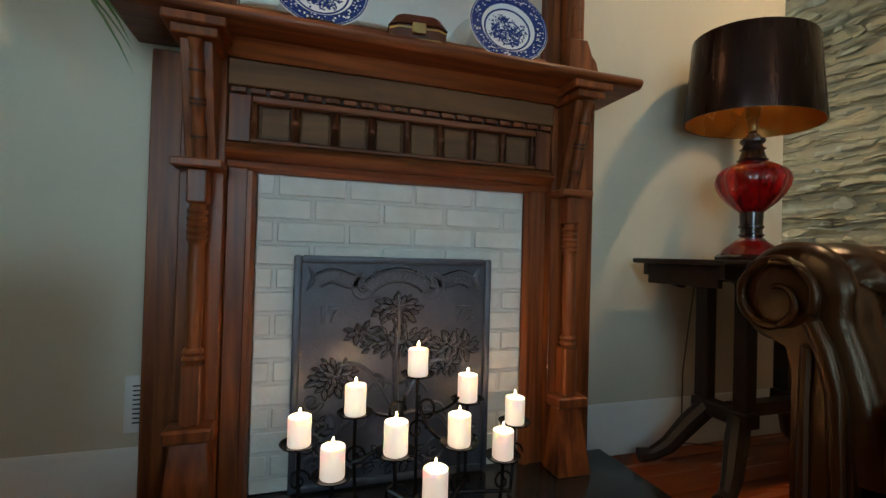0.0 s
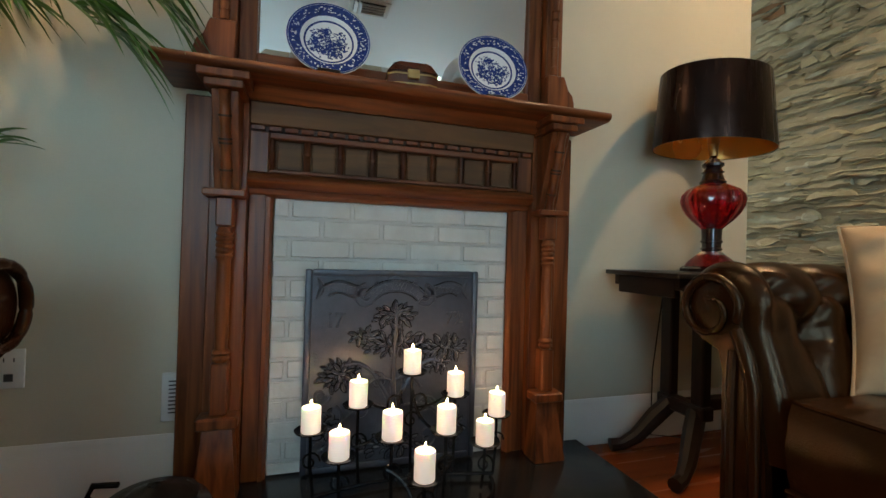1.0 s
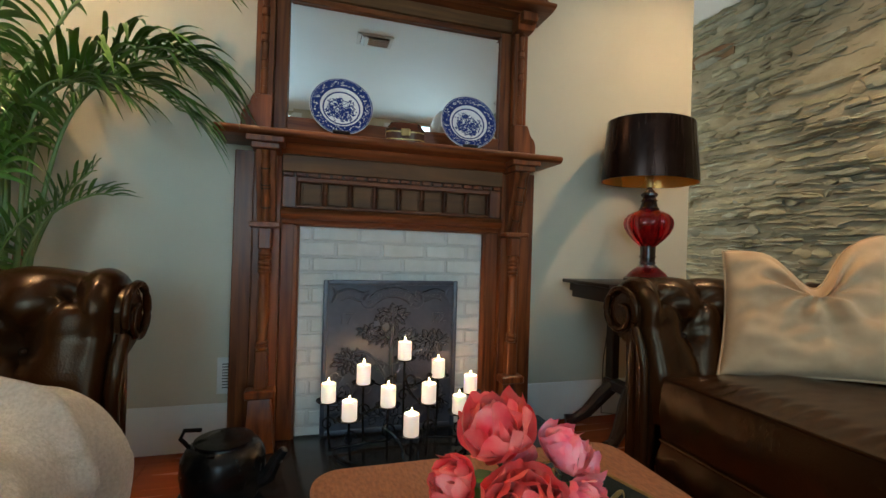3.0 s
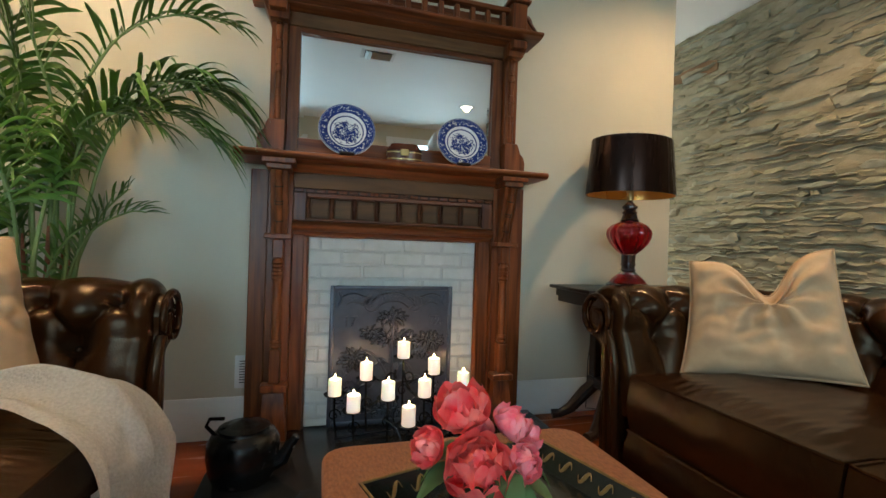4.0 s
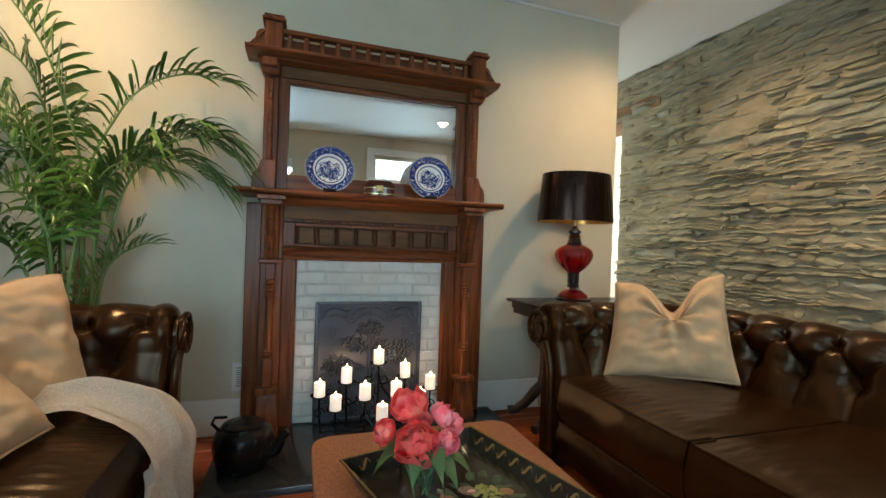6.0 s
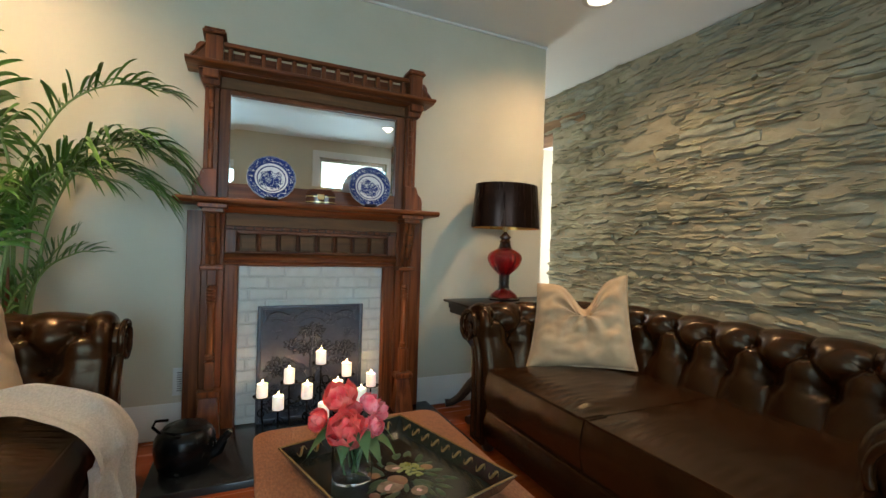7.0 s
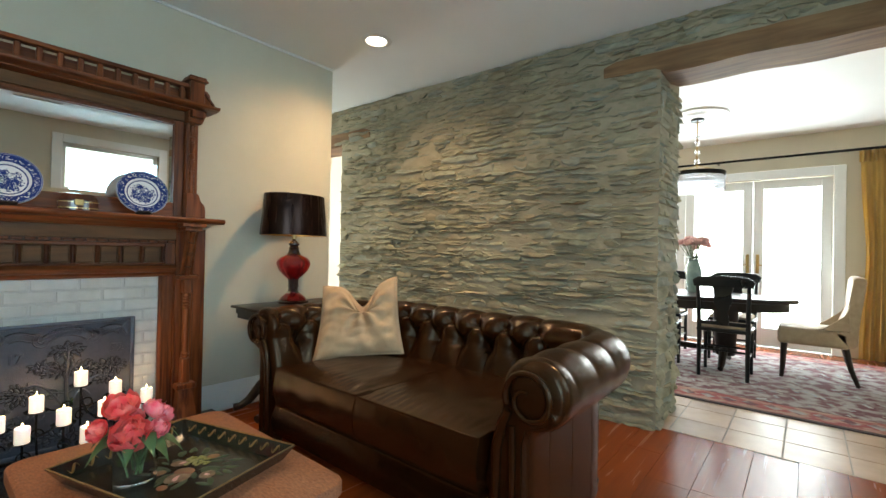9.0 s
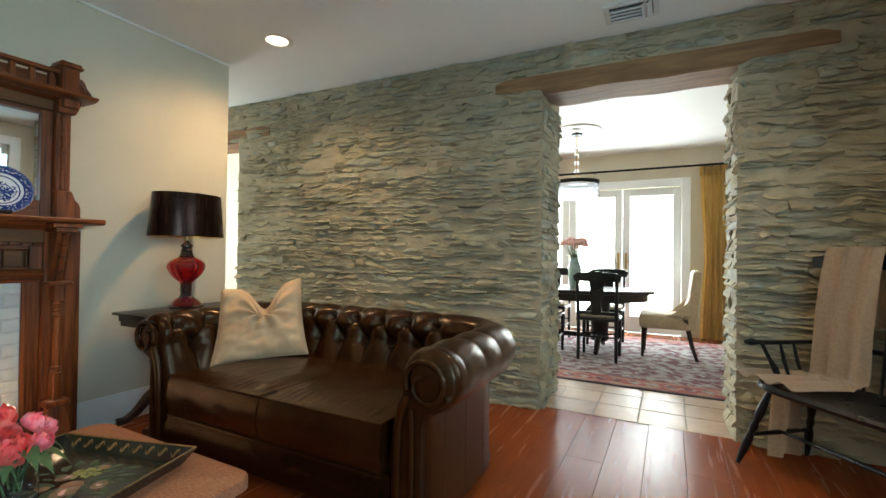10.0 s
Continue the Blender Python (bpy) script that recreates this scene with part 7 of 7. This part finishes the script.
def stone_mesh(bm, P, nu, nv, proud, seed):
    """One ledge stone with a split, layered front of nu x nv cells and a ragged rim; P(u, v, out) gives the place."""
    g = []
    tilt, lean = rng.uniform(-0.026, 0.026), rng.uniform(-0.046, 0.006)
    step_v, step_d = rng.uniform(0.25, 0.75), rng.choice((0.0, 0.0, 0.008, 0.014, -0.010))
    for i in range(nu + 1):
        row = []
        for j in range(nv + 1):
            u, v = i / nu, j / nv
            e = min(u, 1 - u) * nu
            w = min(v, 1 - v) * nv
            edge = (0.72 + 0.28 * min(1.0, e)) * (0.66 + 0.34 * min(1.0, w))
            chip = noise.noise((u * nu * 0.35 + seed, v * 2 + seed * 0.7, seed)) * 0.020 + noise.noise((u * nu * 0.9, v * 4 + seed, seed * 1.3)) * 0.012
            # a split layer standing proud of the rest of the face
            ledge = step_d * smooth01((v - step_v - 0.2 * noise.noise((u * 3, seed, 1))) * 5)
            ju, jv = (rng.uniform(-0.22, 0.22) / nu if 0 < i < nu else 0), (rng.uniform(-0.22, 0.22) / nv if 0 < j < nv else 0)
            row.append(bm.verts.new(P(u + ju, v + jv, (proud + chip + ledge) * edge + tilt * (u - 0.5) - lean * (0.5 - v))))
        g.append(row)
    for i in range(nu):
        for j in range(nv):
            bm.faces.new((g[i][j], g[i + 1][j], g[i + 1][j + 1], g[i][j + 1]))
    rim = [g[i][0] for i in range(nu + 1)] + [g[nu][j] for j in range(1, nv + 1)] + [g[i][nv] for i in range(nu - 1, -1, -1)] + [g[0][j] for j in range(nv - 1, 0, -1)]
    uv = [(i / nu, 0) for i in range(nu + 1)] + [(1, j / nv) for j in range(1, nv + 1)] + [(i / nu, 1) for i in range(nu - 1, -1, -1)] + [(0, j / nv) for j in range(nv - 1, 0, -1)]
    back = [bm.verts.new(P(u, v, -0.02)) for u, v in uv]
    for k in range(len(rim)):
        bm.faces.new((rim[k], back[k], back[(k + 1) % len(rim)], rim[(k + 1) % len(rim)]))


rest = B()
picked = 0
z, k = -0.01, 0
while z < CH - 0.004:
    h = rng.choice((0.026, 0.032, 0.038, 0.045, 0.054, 0.066)) * (1.15 if z > 1.7 else 1.0)
    z2 = min(z + h, CH)
    if CH - z2 < 0.02:
        z2 = CH
    y = -3.2 + rng.uniform(-0.2, 0)
    while y < 4.2:
        L = rng.choice((0.06, 0.09, 0.11, 0.14, 0.18, 0.24, 0.34)) * rng.uniform(0.85, 1.15)
        y2 = min(y + L, 4.2)
        cut = False
        for a, b, ho in OP:
            if z < ho and y < a - 0.03 and y2 > a - 0.03:
                y2 = a + rng.uniform(-0.02, 0.02)
            if z < ho and a - 0.03 <= y < b:
                y, y2, cut = b + rng.uniform(-0.02, 0.02), b + rng.uniform(0.10, 0.35), True
        # leave room for the lintels
        if any(ho - 0.0 < (z + z2) / 2 < ho + 0.150 and y2 > l0 and y < l1 for (a, b, ho), l0, l1 in ((OP[0], -2.76, -0.66), (OP[1], 1.76, 3.75))):
            zz = (z + z2) / 2
            ok = False
            if zz < OP[0][2] + 0.045 and not any(a < (y + y2) / 2 < b for a, b, ho in OP):
                ok = True
            if not ok:
                y = y2
                continue
        split = rng.random() < 0.30 and (z2 - z) > 0.050
        for part_i in range(2 if split else 1):
            f0, f1 = (0, 1) if not split else ((0, 0.48), (0.48, 1))[part_i]
            seed = rng.uniform(0, 90)
            ya, yb, g0 = y + 0.0025, y2 - 0.0025, rng.uniform(0.0, 0.006)
            slant0, slant1 = rng.uniform(-0.045, 0.045), rng.uniform(-0.045, 0.045)
            zlo = (lambda q: course_z(k, q, z) if k else z)
            zhi = (lambda q: course_z(k + 1, q, z2) if z2 < CH else CH)
            def P(u, v, out, ya=ya, yb=yb, f0=f0, f1=f1, g0=g0, s0=slant0, s1=slant1, zlo=zlo, zhi=zhi, wedge=rng.uniform(0.0, 0.7)):
                q = ya + (yb - ya) * u
                f = f0 + (f1 - f0) * v
                zz = zlo(q) + (zhi(q) - zlo(q)) * f + (0.002 - 0.004 * v)
                # ends thin out to a wedge
                zz += (0.5 - v) * (zhi(q) - zlo(q)) * (f1 - f0) * wedge * (2 * abs(u - 0.5)) ** 3
                q += (s0 * (1 - u) + s1 * u) * (v - 0.5)
                return Vector((stone_x(q) - out, q, max(0.001, min(CH - 0.001, zz))))
            near = -0.75 < y < 1.75 and 0.75 < z < 1.95 and picked < 300
            b2 = B() if near else rest
            nu = max(3, min(12, round((yb - ya) / 0.026)))
            stone_mesh(b2, P, nu, 4, rng.choice((0.010, 0.015, 0.020, 0.026, 0.033, 0.042)), seed)
            if near:
                part("stone", b2, STONE, stone_wall, smooth=42)
                picked += 1
        y = y2
    z, k = z2, k + 1
# stones turned into the jambs of the openings
for a, b, ho in OP:
    for yj, sg in ((a, 1), (b, -1)):
        z = 0.0
        while z < ho:
            z2 = min(ho, z + rng.choice((0.04, 0.05, 0.065, 0.08)))
            x = 0.0
            while x < WALL_T - 0.02:
                x2 = min(WALL_T, x + rng.uniform(0.12, 0.32))
                def P(u, v, out, x=x, x2=x2, z=z, z2=z2):
                    return Vector((stone_x(yj) + x + 0.002 + (x2 - x - 0.004) * u, yj + sg * out, z + 0.002 + (z2 - z - 0.004) * v))
                stone_mesh(rest, P, 6, 3, rng.uniform(0.002, 0.022), rng.uniform(0, 90))
                x = x2
            z = z2
tagged(part("stones", rest, STONE, stone_wall, smooth=42), kind="stuff")


# ---- floor boards and tiles ----
floor = thing("floor", pose(0, 0, 0), "polished red-brown floor boards", "floor", kind="structure")
rng = random.Random(14)
y = BY
while y < WY + 0.2:
    w = 0.205
    x = LX - rng.uniform(0, 1.5)
    while x < 2.95:
        x2 = x + rng.choice((1.4, 1.8, 2.2, 2.6))
        xa, xb = max(x, LX), min(x2 - 0.0015, 2.955)
        yb = min(y + w - 0.0012, WY)
        if xb - xa > 0.05 and yb - y > 0.01:
            part("floor_board", box(B(), xa, xb, y, yb, -0.021, rng.uniform(-0.0008, 0.0), 0.0012), PLANK, floor)
        x = x2
    y += w
for x0, x1, y0, y1 in ((2.03, 2.95, WY, 4.2), (LX, 2.03, WY + 0.001, WY + 0.3)):
    if x0 > 0:
        yy = y0
        while yy < y1:
            part("floor_board", box(B(), x0, x1, yy, min(y1, yy + 0.126), -0.021, 0.0, 0.0012), PLANK, floor)
            yy += 0.128
tiles = thing("floor_tiles", pose(0, 0, 0), "pale buff square floor tiles by the doorway", "floor", kind="structure")
part("grout", box(B(), 2.957, 3.858, -3.2, 4.2, -0.021, -0.004), GROUT, tiles)
for i in range(3):
    for j in range(24):
        x, y = 2.959 + i * 0.30, -3.19 + j * 0.30
        part("tile", box(B(), x, x + 0.293, y, y + 0.293, -0.0038, rng.uniform(-0.0008, 0.0006), 0.002), TILE, tiles)


# ---- painted brick lining of the fireplace ----
bricks = thing("brick_surround", pose(X0, WY, 0), "white painted brick lining around the fireback", "brickwork", kind="structure")
part("mortar", box(B(), -0.428, 0.428, -0.026, -0.001, 0.033, 0.985), MORTAR, bricks)
BL, BH, rowh = 0.195, 0.058, 0.0683
k, z = 0, 0.9605
while z > 0.06:
    x = -0.428 - (0.045 if k % 2 else 0.150)
    while x < 0.428:
        xa, xb = max(x, -0.4275), min(x + BL, 0.4275)
        if xb - xa > 0.02:
            zb = max(0.034, z - BH)
            part("brick", box(B(), xa, xb, -0.0320 + rng.uniform(-0.0014, 0.0014), -0.0262, zb, z, 0.0035), BRICK, bricks)
        x += BL + 0.012
    z -= rowh
    k += 1
